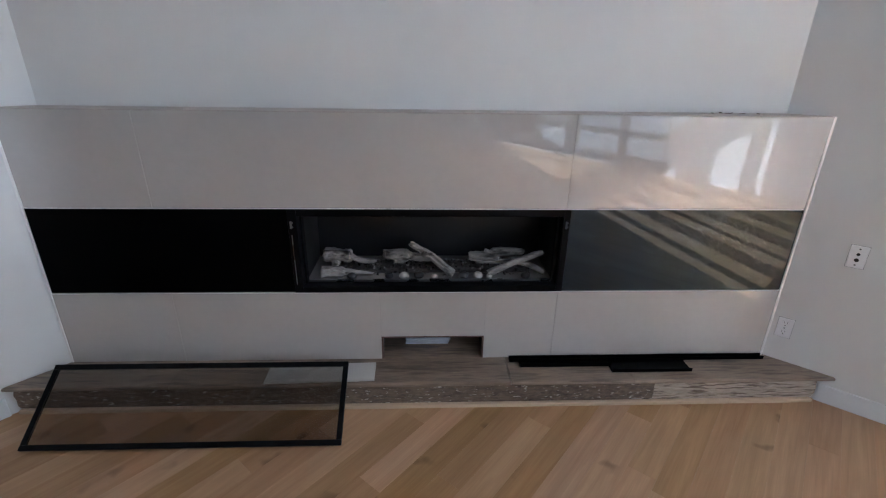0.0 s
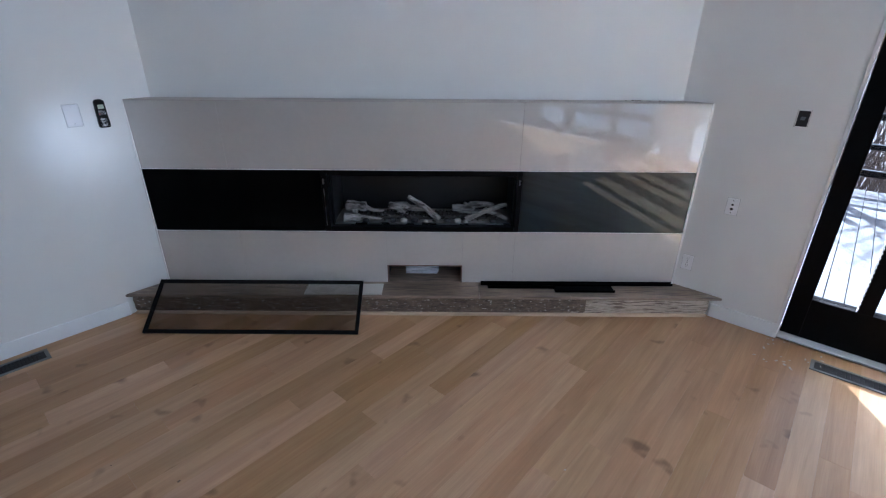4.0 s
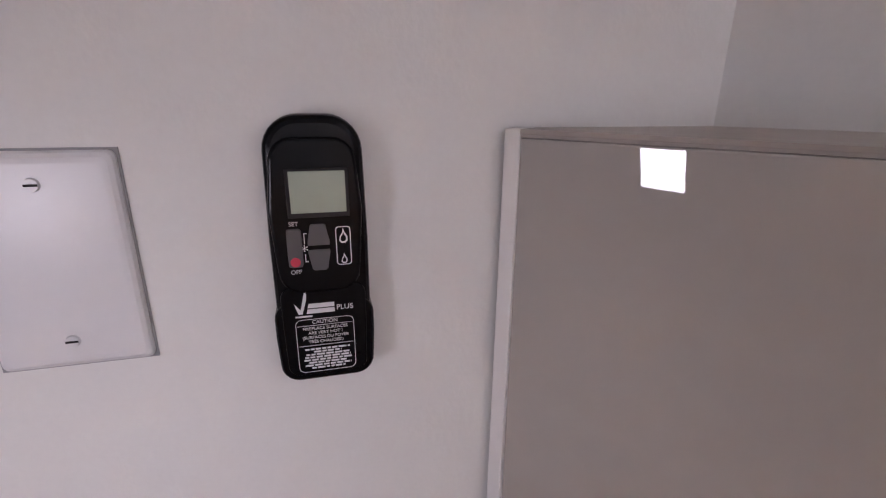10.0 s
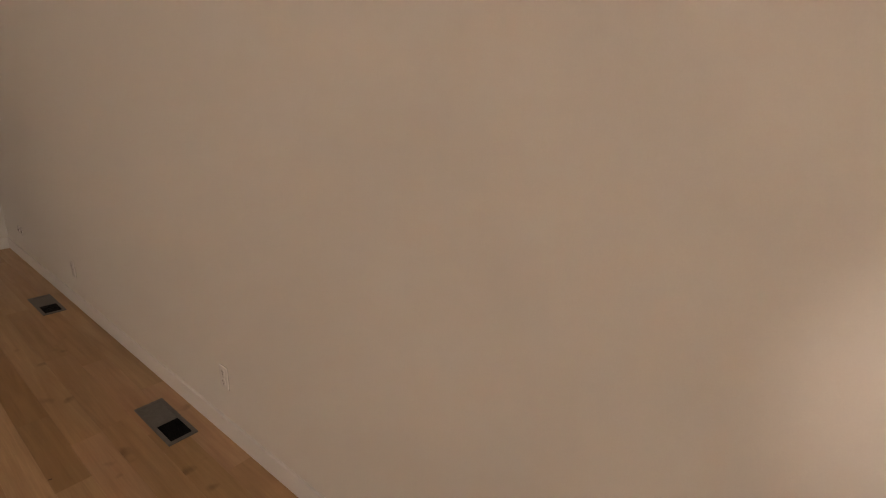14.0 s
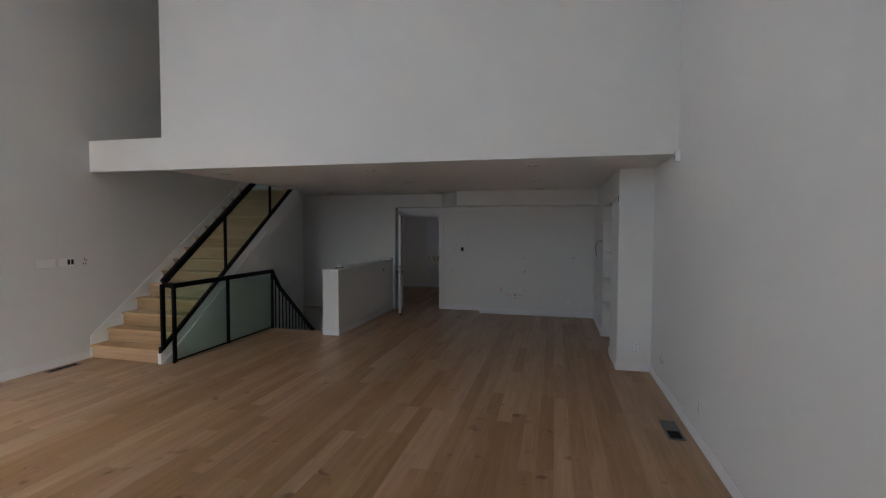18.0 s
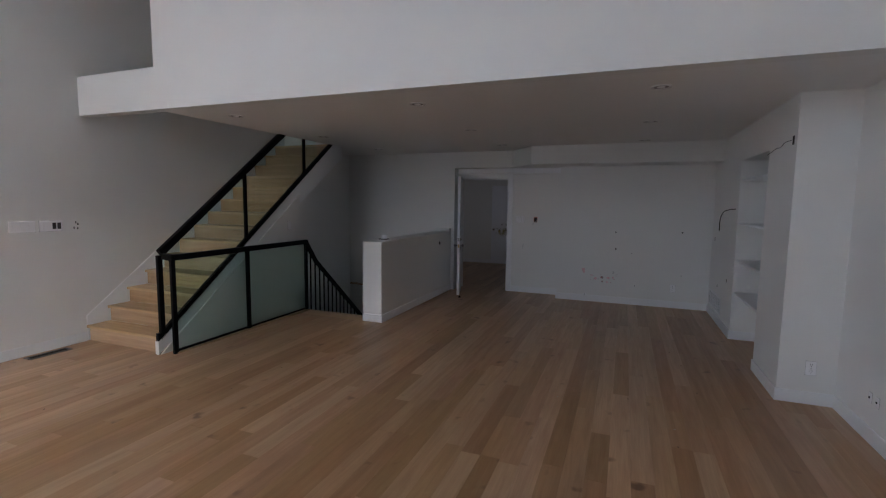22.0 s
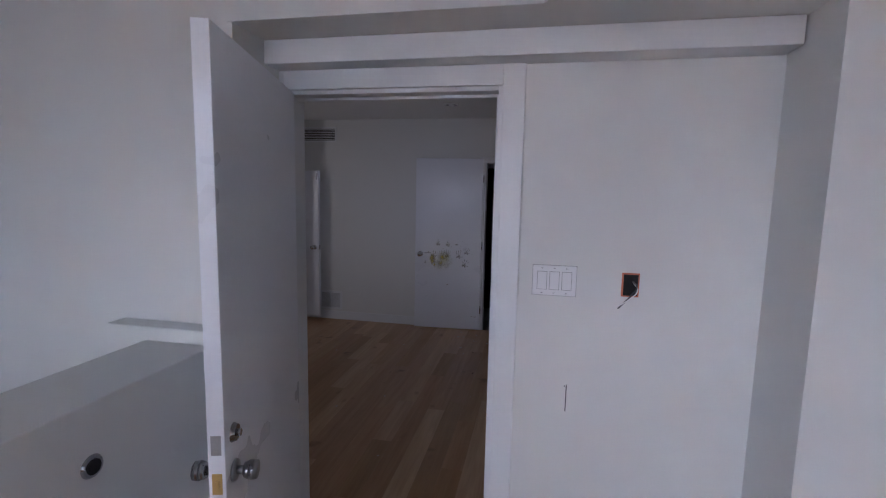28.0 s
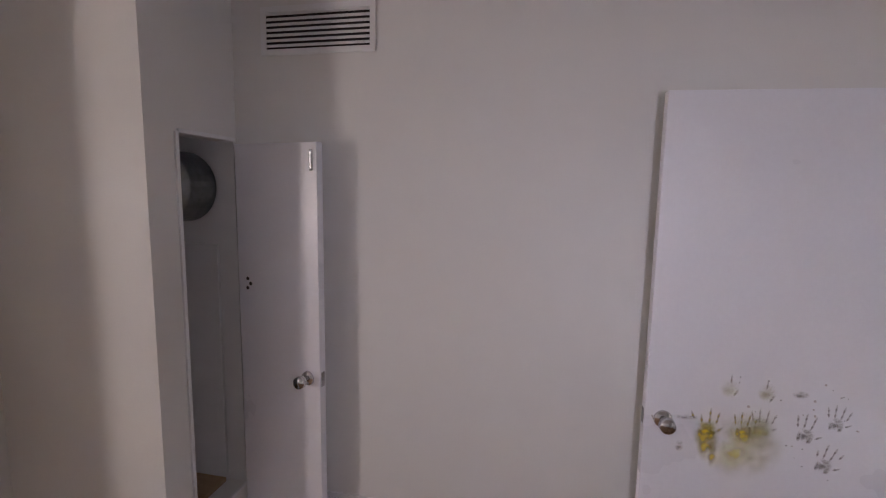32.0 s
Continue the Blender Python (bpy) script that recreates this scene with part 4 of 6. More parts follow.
for x in (1.70, 2.10):
    bm = boxes((0, 0.09, 0, 0.04, 0, 0.07), bevel=0.004)
    ob = new("control_box", mesh_of(bm, WPLAST))
    ob.matrix_world = FP @ Matrix.Translation((x, 0.30, 0.1665))
    tagged(ob, "small pale control box in the dark recess", "control box", "control boxes")

# ---- sliding door, windows ----
def glazing(name, axis, w, u0, u1, z0, z1, mullions, bars, mat, label, category, fw=0.06, deep=0.06, foot=0.0):
    """A framed window standing in an opening: outer frame, mullions (place, width), bars and panes, at plane w."""
    th = thing(name, (0, 0, 0), label, category, kind="structure")

    def bx(a, b, c, d, e=0.0):
        lo, hi = w - deep / 2 - e, w + deep / 2 + e
        return boxes((lo, hi, a, b, c, d) if axis == "x" else (a, b, lo, hi, c, d), bevel=0.003)

    part("window_frame", bx(u0, u0 + fw, z0, z1), mat, th)
    part("window_frame", bx(u1 - fw, u1, z0, z1), mat, th)
    part("window_frame", bx(u0 + fw, u1 - fw, z1 - fw, z1), mat, th)
    foot = foot or fw
    part("bottom_rail" if foot > fw else "window_frame", bx(u0 + fw, u1 - fw, z0, z0 + foot), mat, th)
    spans, left = [], u0 + fw
    for m_, mw in mullions:
        part("mullion", bx(m_ - mw / 2, m_ + mw / 2, z0 + foot, z1 - fw, 0.002), mat, th)
        spans.append((left, m_ - mw / 2))
        left = m_ + mw / 2
    spans.append((left, u1 - fw))
    zs = [z0 + foot, *bars, z1 - fw]
    for a, b in spans:
        for b_ in bars:
            part("glazing_bar", bx(a, b, b_ - fw * 0.6, b_ + fw * 0.6, -0.004), mat, th)
        for k in range(len(zs) - 1):
            lo, hi = w - 0.004, w + 0.004
            c, d = zs[k], zs[k + 1]
            pane = part("pane", boxes((lo, hi, a, b, c, d) if axis == "x" else (a, b, lo, hi, c, d)), GLASS, th)
            pane.visible_shadow = False
    return th


slider = glazing("door_slider", "y", YN + 0.14, 3.605, 6.595, 0.012, 2.075, ((3.985, 0.08), (4.465, 0.24), (4.89, 0.07), (5.36, 0.27), (5.93, 0.24), (6.355, 0.06)), (), BLKMETAL,
                 "wide black framed glass sliding door to the deck", "sliding door", fw=0.11, deep=0.09, foot=0.29)
bm = bmesh.new()
for i in range(104):
    add_box(bm, 3.938, 3.945 + 0.004 * (i % 2), YN + 0.085, YN + 0.093, 0.31 + 0.0158 * i, 0.322 + 0.0158 * i)
part("brush_seal", bm, WPLAST, slider, "frayed white brush seal")
# unseen glazing added over the slider as a source of light
glazing("window_north_added", "y", YN + 0.14, 3.60, 6.60, 2.50, 4.71, ((4.60, 0.06), (5.60, 0.06)), (), TRIM, "unseen tall white framed window added for light above the sliding door", "window")
glazing("window_east_lower", "x", XE + 0.16, -3.40, 0.20, 0.005, 2.02, ((-2.5, 0.10), (-1.5, 0.24), (-0.57, 0.13)), (0.505,), BLKMETAL, "black framed floor-height corner window", "window", fw=0.085)
glazing("window_east_upper", "x", XE + 0.16, -3.40, 0.20, 2.44, 4.71, ((-2.45, 0.055), (-1.1, 0.055)), (), TRIM, "tall white framed upper window", "window", fw=0.055)
structure("trim_window", boxes((XE - 0.012, XE, -3.47, -3.40, 2.40, 4.78), (XE - 0.012, XE, -3.40, 0.20, 4.71, 4.78), bevel=0.003), TRIM, "white window casing", "window trim")
structure("trim_slider", boxes((3.58, 3.60, YN - 0.006, YN + 0.10, 0.0, 2.12), (3.60, 6.60, YN + 0.02, YN + 0.24, -0.02, 0.011), bevel=0.002), TRIM, "white edge and sill of the sliding door", "trim")
glazing("window_back", "x", 9.06, -11.38, -10.58, 0.95, 1.95, ((-10.98, 0.05),), (), TRIM, "white window in the end wall of the back room", "window", fw=0.05)

# ---- staircase going up ----
RISE, RUN, N = 0.178, 0.236, 14
Y0 = -5.455
st = thing("staircase", (0, 0, 0), "straight closed oak staircase with white stringers rising to the upper floor", "staircase")
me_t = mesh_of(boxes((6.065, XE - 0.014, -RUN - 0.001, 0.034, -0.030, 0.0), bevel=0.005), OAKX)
# risers take the darker oak: nosing shade put into their colour
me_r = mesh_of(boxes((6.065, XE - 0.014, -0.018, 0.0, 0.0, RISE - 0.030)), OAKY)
for i in range(N):
    for nm, me, z in (("tread", me_t, (i + 1) * RISE), ("riser", me_r, i * RISE)):
        ob = new(nm, me)
        ob.parent = st
        ob.location = (0, Y0 - i * RUN, z)
SL = RISE / RUN


def stringer(x0, x1, lo, hi, ya, yb):
    """A sloping board along the stairs between two heights over the pitch line."""
    bm = bmesh.new()
    vs = []
    for x in (x0, x1):
        for y, off in ((ya, lo), (yb, lo), (yb, hi), (ya, hi)):
            vs.append(bm.verts.new((x, y, max(0.0, (Y0 - y) * SL + off))))
    for q in ((0, 1, 2, 3), (7, 6, 5, 4), (0, 4, 5, 1), (1, 5, 6, 2), (2, 6, 7, 3), (3, 7, 4, 0)):
        bm.faces.new([vs[k] for k in q])
    return bm


YB = Y0 - N * RUN
part("stringer", stringer(6.015, 6.063, -0.20, 0.18, Y0 + 0.06, YB), TRIM, st, "white painted stringer")
part("wall_stringer", stringer(XE - 0.014, XE, -0.2, 0.30, Y0 + 0.02, YB), TRIM, st, "white painted skirt board along the wall")
part("soffit_board", stringer(6.06, XE, -0.20, -0.15, Y0 - 1.6, YB), PAINT, st, "white plastered underside")
structure("wall_under_stairs", stringer(6.0, 6.014, -9, 0.02, Y0 + 0.05, -7.65), PAINT, "white panel wall under the staircase", "wall")
structure("wall_under_stairs_end", boxes((6.016, XE, -7.655, -7.60, -2.8, 1.43)), PAINT, "shaded white end under the staircase", "wall")


# ---- black rails ----
def bar(bm, a, b, w, h):
    """A rectangular bar from a to b, w wide across and h deep in the upright plane."""
    a, b = Vector(a), Vector(b)
    d = (b - a).normalized()
    s = d.cross(Vector((0, 0, 1)))
    s = Vector((1, 0, 0)) if s.length < 1e-4 else s.normalized()
    u = s.cross(d)
    vs = [bm.verts.new(p + s * w / 2 * i + u * h / 2 * j) for p in (a, b) for i, j in ((-1, -1), (1, -1), (1, 1), (-1, 1))]
    for q in ((0, 1, 2, 3), (7, 6, 5, 4), (0, 4, 5, 1), (1, 5, 6, 2), (2, 6, 7, 3), (3, 7, 4, 0)):
        bm.faces.new([vs[k] for k in q])
    return bm


def B(a, b, w=0.03, h=0.045):
    return bar(bmesh.new(), a, b, w, h)


def pitch(y, off):
    return (Y0 - y) * SL + off


gr = thing("stair_guard", (0, 0, 0), "black steel stair guard with sloping handrail and glass infill", "stair railing")
XG = 6.035
part("handrail", B((XG, -5.47, 1.04), (XG, -7.65, 1.04 + 2.18 * 0.772), 0.05, 0.075), BLKMETAL, gr)
part("bottom_rail", B((XG, -5.42, 0.175), (XG, -8.5, pitch(-8.5, 0.205)), 0.04, 0.055), BLKMETAL, gr)
part("post", B((XG, -5.46, 0.20), (XG, -5.46, 1.02), 0.035, 0.05), BLKMETAL, gr)
part("foot", B((XG, -5.415, 0.0), (XG, -5.415, 0.22), 0.035, 0.03), BLKMETAL, gr)
for y, top in ((-6.645, 1.90), (-7.80, 2.60)):
    part("post", B((XG, y, pitch(y, 0.22)), (XG, y, top), 0.03, 0.04), BLKMETAL, gr)
bm = bmesh.new()
vs = [bm.verts.new((XG + dx, y, z)) for dx in (-0.004, 0.004) for y, z in ((-5.49, 0.24), (-8.1, pitch(-8.1, 0.23)), (-8.1, pitch(-8.1, 1.0)), (-5.49, 1.01))]
for q in ((0, 1, 2, 3), (7, 6, 5, 4), (0, 4, 5, 1), (1, 5, 6, 2), (2, 6, 7, 3), (3, 7, 4, 0)):
    bm.faces.new([vs[k] for k in q])
part("glass", bm, RAILG, gr, "pale green glass infill").visible_shadow = False

gb = thing("floor_guard", (0, 0, 0), "black steel floor-level guard rail with green glass panels", "railing")
XF = 5.895
part("top_rail", B((XF, -5.47, 1.0), (XF + 0.02, -7.68, 1.0), 0.05, 0.06), BLKMETAL, gb)
part("rail_return", B((XF, -5.495, 1.0), (XG, -5.495, 1.01), 0.05, 0.06), BLKMETAL, gb)
for y, x in ((-5.495, XF), (-6.52, XF + 0.01), (-7.655, XF + 0.02)):
    part("post", B((x, y, 0.0), (x, y, 0.97), 0.032, 0.045), BLKMETAL, gb)
part("bottom_rail", B((XF, -5.52, 0.03), (XF + 0.02, -7.64, 0.03), 0.02, 0.02), BLKMETAL, gb)
for y0, y1 in ((-6.50, -5.52), (-7.63, -6.545)):
    part("glass", boxes((XF + 0.003, XF + 0.011, y0, y1, 0.045, 0.965)), RAILG, gb, "pale green glass panel").visible_shadow = False
part("floor_plate", boxes((XF - 0.03, XF + 0.06, -7.66, -5.50, 0.0, 0.012), bevel=0.003), OAKY, gb, "oak floor plate")

dn = thing("stair_down_guard", (0, 0, 0), "black steel balustrade sloping down with the lower stair", "railing")
XD = XF + 0.02
part("handrail", B((XD, -7.655, 1.0), (XD, -7.885, 0.69), 0.045, 0.05), BLKMETAL, dn)
part("handrail", B((XD, -7.875, 0.70), (XD, -9.75, 0.70 - 1.875 * 0.87), 0.045, 0.05), BLKMETAL, dn)
for i in range(15):
    y = -7.76 - 0.108 * i
    z = 1.0 - (-7.655 - y) * 1.348 if y > -7.88 else 0.70 - (-7.875 - y) * 0.87
    part("baluster", B((XD, y, z - 0.95), (XD, y, z), 0.016, 0.016), BLKMETAL, dn)
part("bottom_rail", B((XD, -7.70, -0.06), (XD, -9.75, -0.06 - 2.05 * 0.87), 0.03, 0.03), BLKMETAL, dn)
sd = thing("staircase_down", (0, 0, 0), "oak stair going down beside the half wall", "staircase")
me_t = mesh_of(boxes((4.842, 5.95, -0.25, 0.02, -0.03, 0), bevel=0.004), OAKX)
me_r = mesh_of(boxes((4.842, 5.95, -0.016, 0, -0.18, -0.03)), OAKX)
for i in range(10):
    for nm, me in (("tread", me_t), ("riser", me_r)):
        ob = new(nm, me)
        ob.parent = sd
        ob.location = (0, -7.66 - 0.21 * i + (0.21 if nm == "tread" else 0), -0.18 * i if nm == "riser" else -0.18 * i + (0.0005 if i else 0.001))

# ---- doors ----
def knob(parent, m, r=0.026, mat=None, lever=False):
    mat = mat or CHROME
    bm = bmesh.new()
    add_cyl(bm, (0, 0, 0), (0, -0.008, 0), r * 1.15, r * 1.05, 24)
    add_cyl(bm, (0, -0.008, 0), (0, -0.030, 0), r * 0.45, None, 16)
    add_cyl(bm, (0, -0.028, 0), (0, -0.045, 0), r * 0.75, r, 24)
    add_cyl(bm, (0, -0.045, 0), (0, -0.062, 0), r, r * 0.92, 24)
    bmesh.ops.transform(bm, matrix=m, verts=bm.verts)
    return part("knob", bm, mat, parent, "round polished metal knob", True)


# main door, standing open along the half wall
MD = pose(4.470, -10.365, 0, 0, 0, 106.1)
md = thing("door_open", MD, "white flush door standing open with satin steel knobs", "door")
part("leaf", boxes((0, 0.845, -0.022, 0.022, 0.012, 2.027), bevel=0.002), DOORP, md, "white painted flush leaf")
for s in (1, -1):
    knob(md, pose(0.785, -0.022 * s, 0.858, 0, 0, 0 if s == 1 else 180), 0.027, STEEL)
    bm = bmesh.new()
    add_cyl(bm, (0.785, -0.022 * s, 0.968), (0.785, -0.034 * s, 0.968), 0.027, 0.022, 22)
    add_cyl(bm, (0.785, -0.034 * s, 0.968), (0.785, -0.044 * s, 0.968), 0.010, None, 14)
    part("deadbolt", bm, STEEL, md, "round satin steel deadbolt")
part("latch_plate", boxes((0.8452, 0.8465, -0.013, 0.013, 0.826, 0.884)), BRASS, md, "brass latch plate")
part("latch_plate", boxes((0.8452, 0.8465, -0.013, 0.013, 0.936, 0.990)), STEEL, md, "steel deadbolt plate")
part("latch_bolt", boxes((0.8465, 0.853, -0.006, 0.006, 0.844, 0.866), bevel=0.002), BRASS, md)
for z in (0.25, 1.02, 1.80):
    part("hinge", boxes((-0.006, 0.004, -0.030, -0.018, z - 0.045, z + 0.045), bevel=0.002), STEEL, md)
bm = bmesh.new()
add_cyl(bm, (0, 0, 0), (0, 0, 0.018), 0.018, 0.015, 18)
add_cyl(bm, (0, 0, 0.018), (0, 0, 0.03), 0.012, 0.008, 18)
ob = new("door_stop", mesh_of(bm, BLKPLAST, True))
ob.matrix_world = pose(4.16, -9.42, 0.0)
tagged(ob, "small black rubber door stop on the oak floor", "door stop")

# back-room store door, folded flat against the wall
sdm = pose(4.075, -13.976, 0, 0, 0, 3.6)
gd = thing("door_store", sdm, "white flush door folded flat on the wall with yellow hand prints", "door")
part("leaf", boxes((0, 0.785, -0.018, 0.018, 0.010, 2.030), bevel=0.002), DOORP, gd, "white painted flush leaf")
knob(gd, pose(0.722, 0.018, 0.905, 0, 0, 180), 0.028)
for z in (0.25, 1.02, 1.80):
    part("hinge", boxes((-0.012, 0.0, 0.006, 0.020, z - 0.045, z + 0.045), bevel=0.002), STEEL, gd)
part("latch_plate", boxes((0.7852, 0.7865, -0.011, 0.011, 0.88, 0.935)), STEEL, gd)

# side door swung away into the side room
sm = pose(3.115, -13.655, 0, 0, 0, 187)
sdo = thing("door_side", sm, "white flush door swung open into the side room on steel hinges", "door")
part("leaf", boxes((0.008, 0.775, -0.018, 0.018, 0.010, 2.066), bevel=0.002), DOORP, sdo, "white painted flush leaf")
for z in (0.33, 1.918):
    bm = bmesh.new()
    add_cyl(bm, (0.0, -0.024, z - 0.048), (0.0, -0.024, z + 0.048), 0.007, None, 12)
    add_box(bm, 0.002, 0.034, -0.0215, -0.0185, z - 0.044, z + 0.044)
    add_box(bm, -0.034, -0.002, -0.0215, -0.0185, z - 0.044, z + 0.044)
    part("hinge", bm, STEEL, sdo, "steel butt hinge")
bm = bmesh.new()
add_cyl(bm, (0.60, -0.019, 0.93), (0.60, -0.0175, 0.93), 0.007, None, 12)
part("hole", bm, DARK, sdo)

# narrow closet door
cm = pose(6.497, -13.955, 0, 0, 0, 169)
cd = thing("door_closet", cm, "narrow white flush closet door standing open with a round knob", "door")
part("leaf", boxes((0.0, 0.415, 0.004, 0.040, 0.055, 1.868), bevel=0.002), DOORP, cd, "white painted flush leaf")
knob(cd, pose(0.355, 0.004, 0.925), 0.026)
part("latch_plate", boxes((0.4152, 0.4165, 0.012, 0.032, 0.895, 0.955)), STEEL, cd)
part("catch", boxes((0.385, 0.397, -0.004, 0.004, 1.76, 1.84), bevel=0.002), STEEL, cd, "small steel catch")
bm = bmesh.new()
for x, z in ((0.05, 1.31), (0.065, 1.29), (0.048, 1.27)):
    add_cyl(bm, (x, 0.003, z), (x, 0.005, z), 0.008, None, 10)
part("screw_hole", bm, DARK, cd)
structure("trim_closet", boxes((6.505, 6.515, -13.67, -13.655, 0.355, 1.885), (6.505, 6.515, -13.98, -13.67, 1.88, 1.895), (6.505, 6.515, -13.98, -13.655, 0.345, 0.36), bevel=0.002), TRIM, "white edge trim of the closet opening", "trim")
du = thing("water_heater_duct", (0, 0, 0), "shiny round galvanised duct in the dark closet", "duct")
bm = bmesh.new()
add_cyl(bm, (6.755, -13.985, 1.69), (6.755, -13.84, 1.69), 0.148, 0.148, 40)
part("duct", bm, FOIL, du, smooth=False)
bm = bmesh.new()
bmesh.ops.create_uvsphere(bm, u_segments=40, v_segments=20, radius=0.1475, matrix=Matrix.Translation((6.755, -13.84, 1.69)) @ Matrix.Diagonal((1, 0.42, 1, 1)))
part("end_cap", bm, FOIL, du, "dull domed end cap", True)
for x, z, w, h, turn, bend in ((6.70, 1.855, 0.12, 0.035, 12, 30), (6.79, 1.838, 0.10, 0.028, -16, -25), (6.66, 1.80, 0.05, 0.06, 35, 40), (6.72, 1.532, 0.14, 0.040, -8, -30), (6.80, 1.545, 0.09, 0.030, 22, 25), (6.67, 1.50, 0.06, 0.05, -30, 50)):
    bm = bmesh.new()
    add_box(bm, -w / 2, 0, -0.0006, 0.0006, -h / 2, h / 2, pose(0, 0, 0, bend, turn, 14))
    add_box(bm, 0, w / 2, -0.0006, 0.0006, -h / 2, h / 2 * 0.7, pose(0, 0, 0, -bend * 0.6, turn - 9, -18))
    bmesh.ops.transform(bm, matrix=pose(x, -13.80, z), verts=bm.verts)
    part("foil_strip", bm, STEEL, du, "torn bright foil tape")
part("back_sheet", boxes((6.61, 7.18, -13.99, -13.975, 0.36, 1.445)), PAINT, du, "grey-white sheet behind")
part("shelf", boxes((6.61, 7.18, -13.97, -13.64, 0.34, 0.37)), OAKY, du, "dusty closet shelf")

# ---- fixtures on walls ----
def on_wall(p, facing):
    """Local x to the right, z up, -y out of the wall; facing: where the wall looks."""
    return Matrix.Translation(p) @ pose(0, 0, 0, 0, 0, {"+x": 90, "-x": -90, "+y": 180, "-y": 0}[facing])


def plate(bm, w, h, t=0.006):
    """A cover plate in one piece: upright rim, rounded shoulder, flat face."""
    loops = []
    for inset, y in ((0.0, 0.0), (0.0, -t * 0.45), (0.0012, -t * 0.75), (0.0036, -t * 0.96), (0.0065, -t)):
        inset = min(inset, t)
        loops.append([bm.verts.new((x, y, z)) for x, z in rounded(w - 2 * inset, h - 2 * inset, 0.004, 3)])
    bm.faces.new(loops[0])
    bm.faces.new(loops[-1][::-1])
    n = len(loops[0])
    for lo, hi in zip(loops, loops[1:]):
        for k in range(n):
            bm.faces.new((lo[k], hi[k], hi[(k + 1) % n], lo[(k + 1) % n]))
    return bm


def cover(th, w, h, mat):
    """A cover plate on a slightly larger grey sheet that draws a shadow line round it."""
    part("cover_plate", plate(bmesh.new(), w, h, 0.0065), mat, th)
    part("shadow_line", boxes((-w / 2 - 0.0013, w / 2 + 0.0013, -0.0014, 0, -h / 2 - 0.0013, h / 2 + 0.0013)), SHADELINE, th)


def screw(parent, x, z, y=-0.0070, mat=None):
    bm = bmesh.new()
    add_cyl(bm, (x, y + 0.001, z), (x, y - 0.0012, z), 0.0042, 0.0036, 16)
    s = part("screw", bm, mat or STEEL, parent, smooth=False)
    part("slot", boxes((x - 0.0034, x + 0.0034, y - 0.0014, y - 0.0010, z - 0.0007, z + 0.0007)), DARK, s)


def outlet(p, facing, label="white duplex wall outlet with its cover plate"):
    th = thing("wall_outlet", on_wall(p, facing), label, "outlet", "wall outlets")
    cover(th, 0.072, 0.116, WPLAST)
    for z in (-0.026, 0.026):
        bm = bmesh.new()
        outline(bm, [(x, zz + z) for x, zz in rounded(0.034, 0.042, 0.012, 4)], -0.0085)
        f = part("receptacle", bm, WPLAST, th)
        bm = boxes((-0.008, -0.0055, -0.0092, -0.008, z + 0.002, z + 0.012), (0.0055, 0.008, -0.0092, -0.008, z + 0.002, z + 0.012))
        add_cyl(bm, (0, -0.0092, z - 0.009), (0, -0.008, z - 0.009), 0.003, None, 8)
        part("slot", bm, DARK, f)
    screw(th, 0, 0)
    return th


outlet((0, -2.536, 0.336), "+x")
outlet((0, -4.616, 0.306), "+x")
outlet((0.172, -6.593, 0.298), "+y")
outlet((XE, -3.969, 0.321), "-x")
outlet((2.953, YN, 0.367), "-y")
outlet((0.885, -10.05, 0.302), "+y")
outlet((XE, 1.41, 0.43), "-x")
th = thing("blank_plate", on_wall((XE, -4.096, 0.315), "-x"), "white blank cover plate beside an outlet", "cover plate")
cover(th, 0.072, 0.116, WPLAST)
for z in (-0.042, 0.042):
    screw(th, 0, z)
for y in (-5.70, -5.80):
    th = thing("cable_plate", on_wall((0, y - 0.25, 0.30), "+x"), "small white cable outlet near the floor", "cover plate", "cable outlets")
    cover(th, 0.045, 0.07, WPLAST)
    bm = bmesh.new()
    add_cyl(bm, (0, -0.006, 0), (0, -0.010, 0), 0.008, None, 12)
    part("jack", bm, DARK, th)
# jacks beside the sliding door
th = thing("jack_plate", on_wall((3.139, YN, 0.843), "-y"), "white four-jack wall plate", "jack plate")
cover(th, 0.072, 0.116, WPLAST)
for z, r in ((0.014, 0.0075), (-0.016, 0.0095)):
    bm = bmesh.new()
    add_cyl(bm, (0, -0.0072, z), (0, -0.0105, z), r, r * 0.85, 14)
    part("jack", bm, DARK, th)
for z in (-0.042, 0.042):
    screw(th, 0, z, mat=GREYBTN)
th = thing("open_box", on_wall((3.372, YN, 1.445), "-y"), "open black electrical box in a torn drywall hole", "electrical box")
part("box", boxes((-0.028, 0.028, -0.004, 0.0, -0.045, 0.045), bevel=0.002), DARK, th)
part("knockout", boxes((-0.012, 0.012, -0.008, -0.003, -0.008, 0.012), bevel=0.003), GREYBTN, th)
part("torn_edge", boxes((-0.036, -0.028, -0.003, 0, -0.05, 0.05), (0.028, 0.034, -0.003, 0, -0.046, 0.052)), DEBRISL, th)
th = thing("open_box", on_wall((XE, -3.757, 1.303), "-x"), "open black electrical box in the tall white wall", "electrical box")
part("box", boxes((-0.024, 0.024, -0.004, 0.0, -0.05, 0.05), bevel=0.002), DARK, th)
th = thing("switch_plate", on_wall((XE, -4.90, 1.30), "-x"), "wide white blank switch plate", "switch plate")
cover(th, 0.225, 0.112, WPLAST)
for x in (-0.07, 0, 0.07):
    part("rocker", boxes((x - 0.017, x + 0.017, -0.0095, -0.005, -0.033, 0.033), bevel=0.001), WPLAST, th)
th = thing("switch_plate", on_wall((XE, -5.15, 1.30), "-x"), "white switch plate with two open dark slots", "switch plate")
cover(th, 0.21, 0.112, WPLAST)
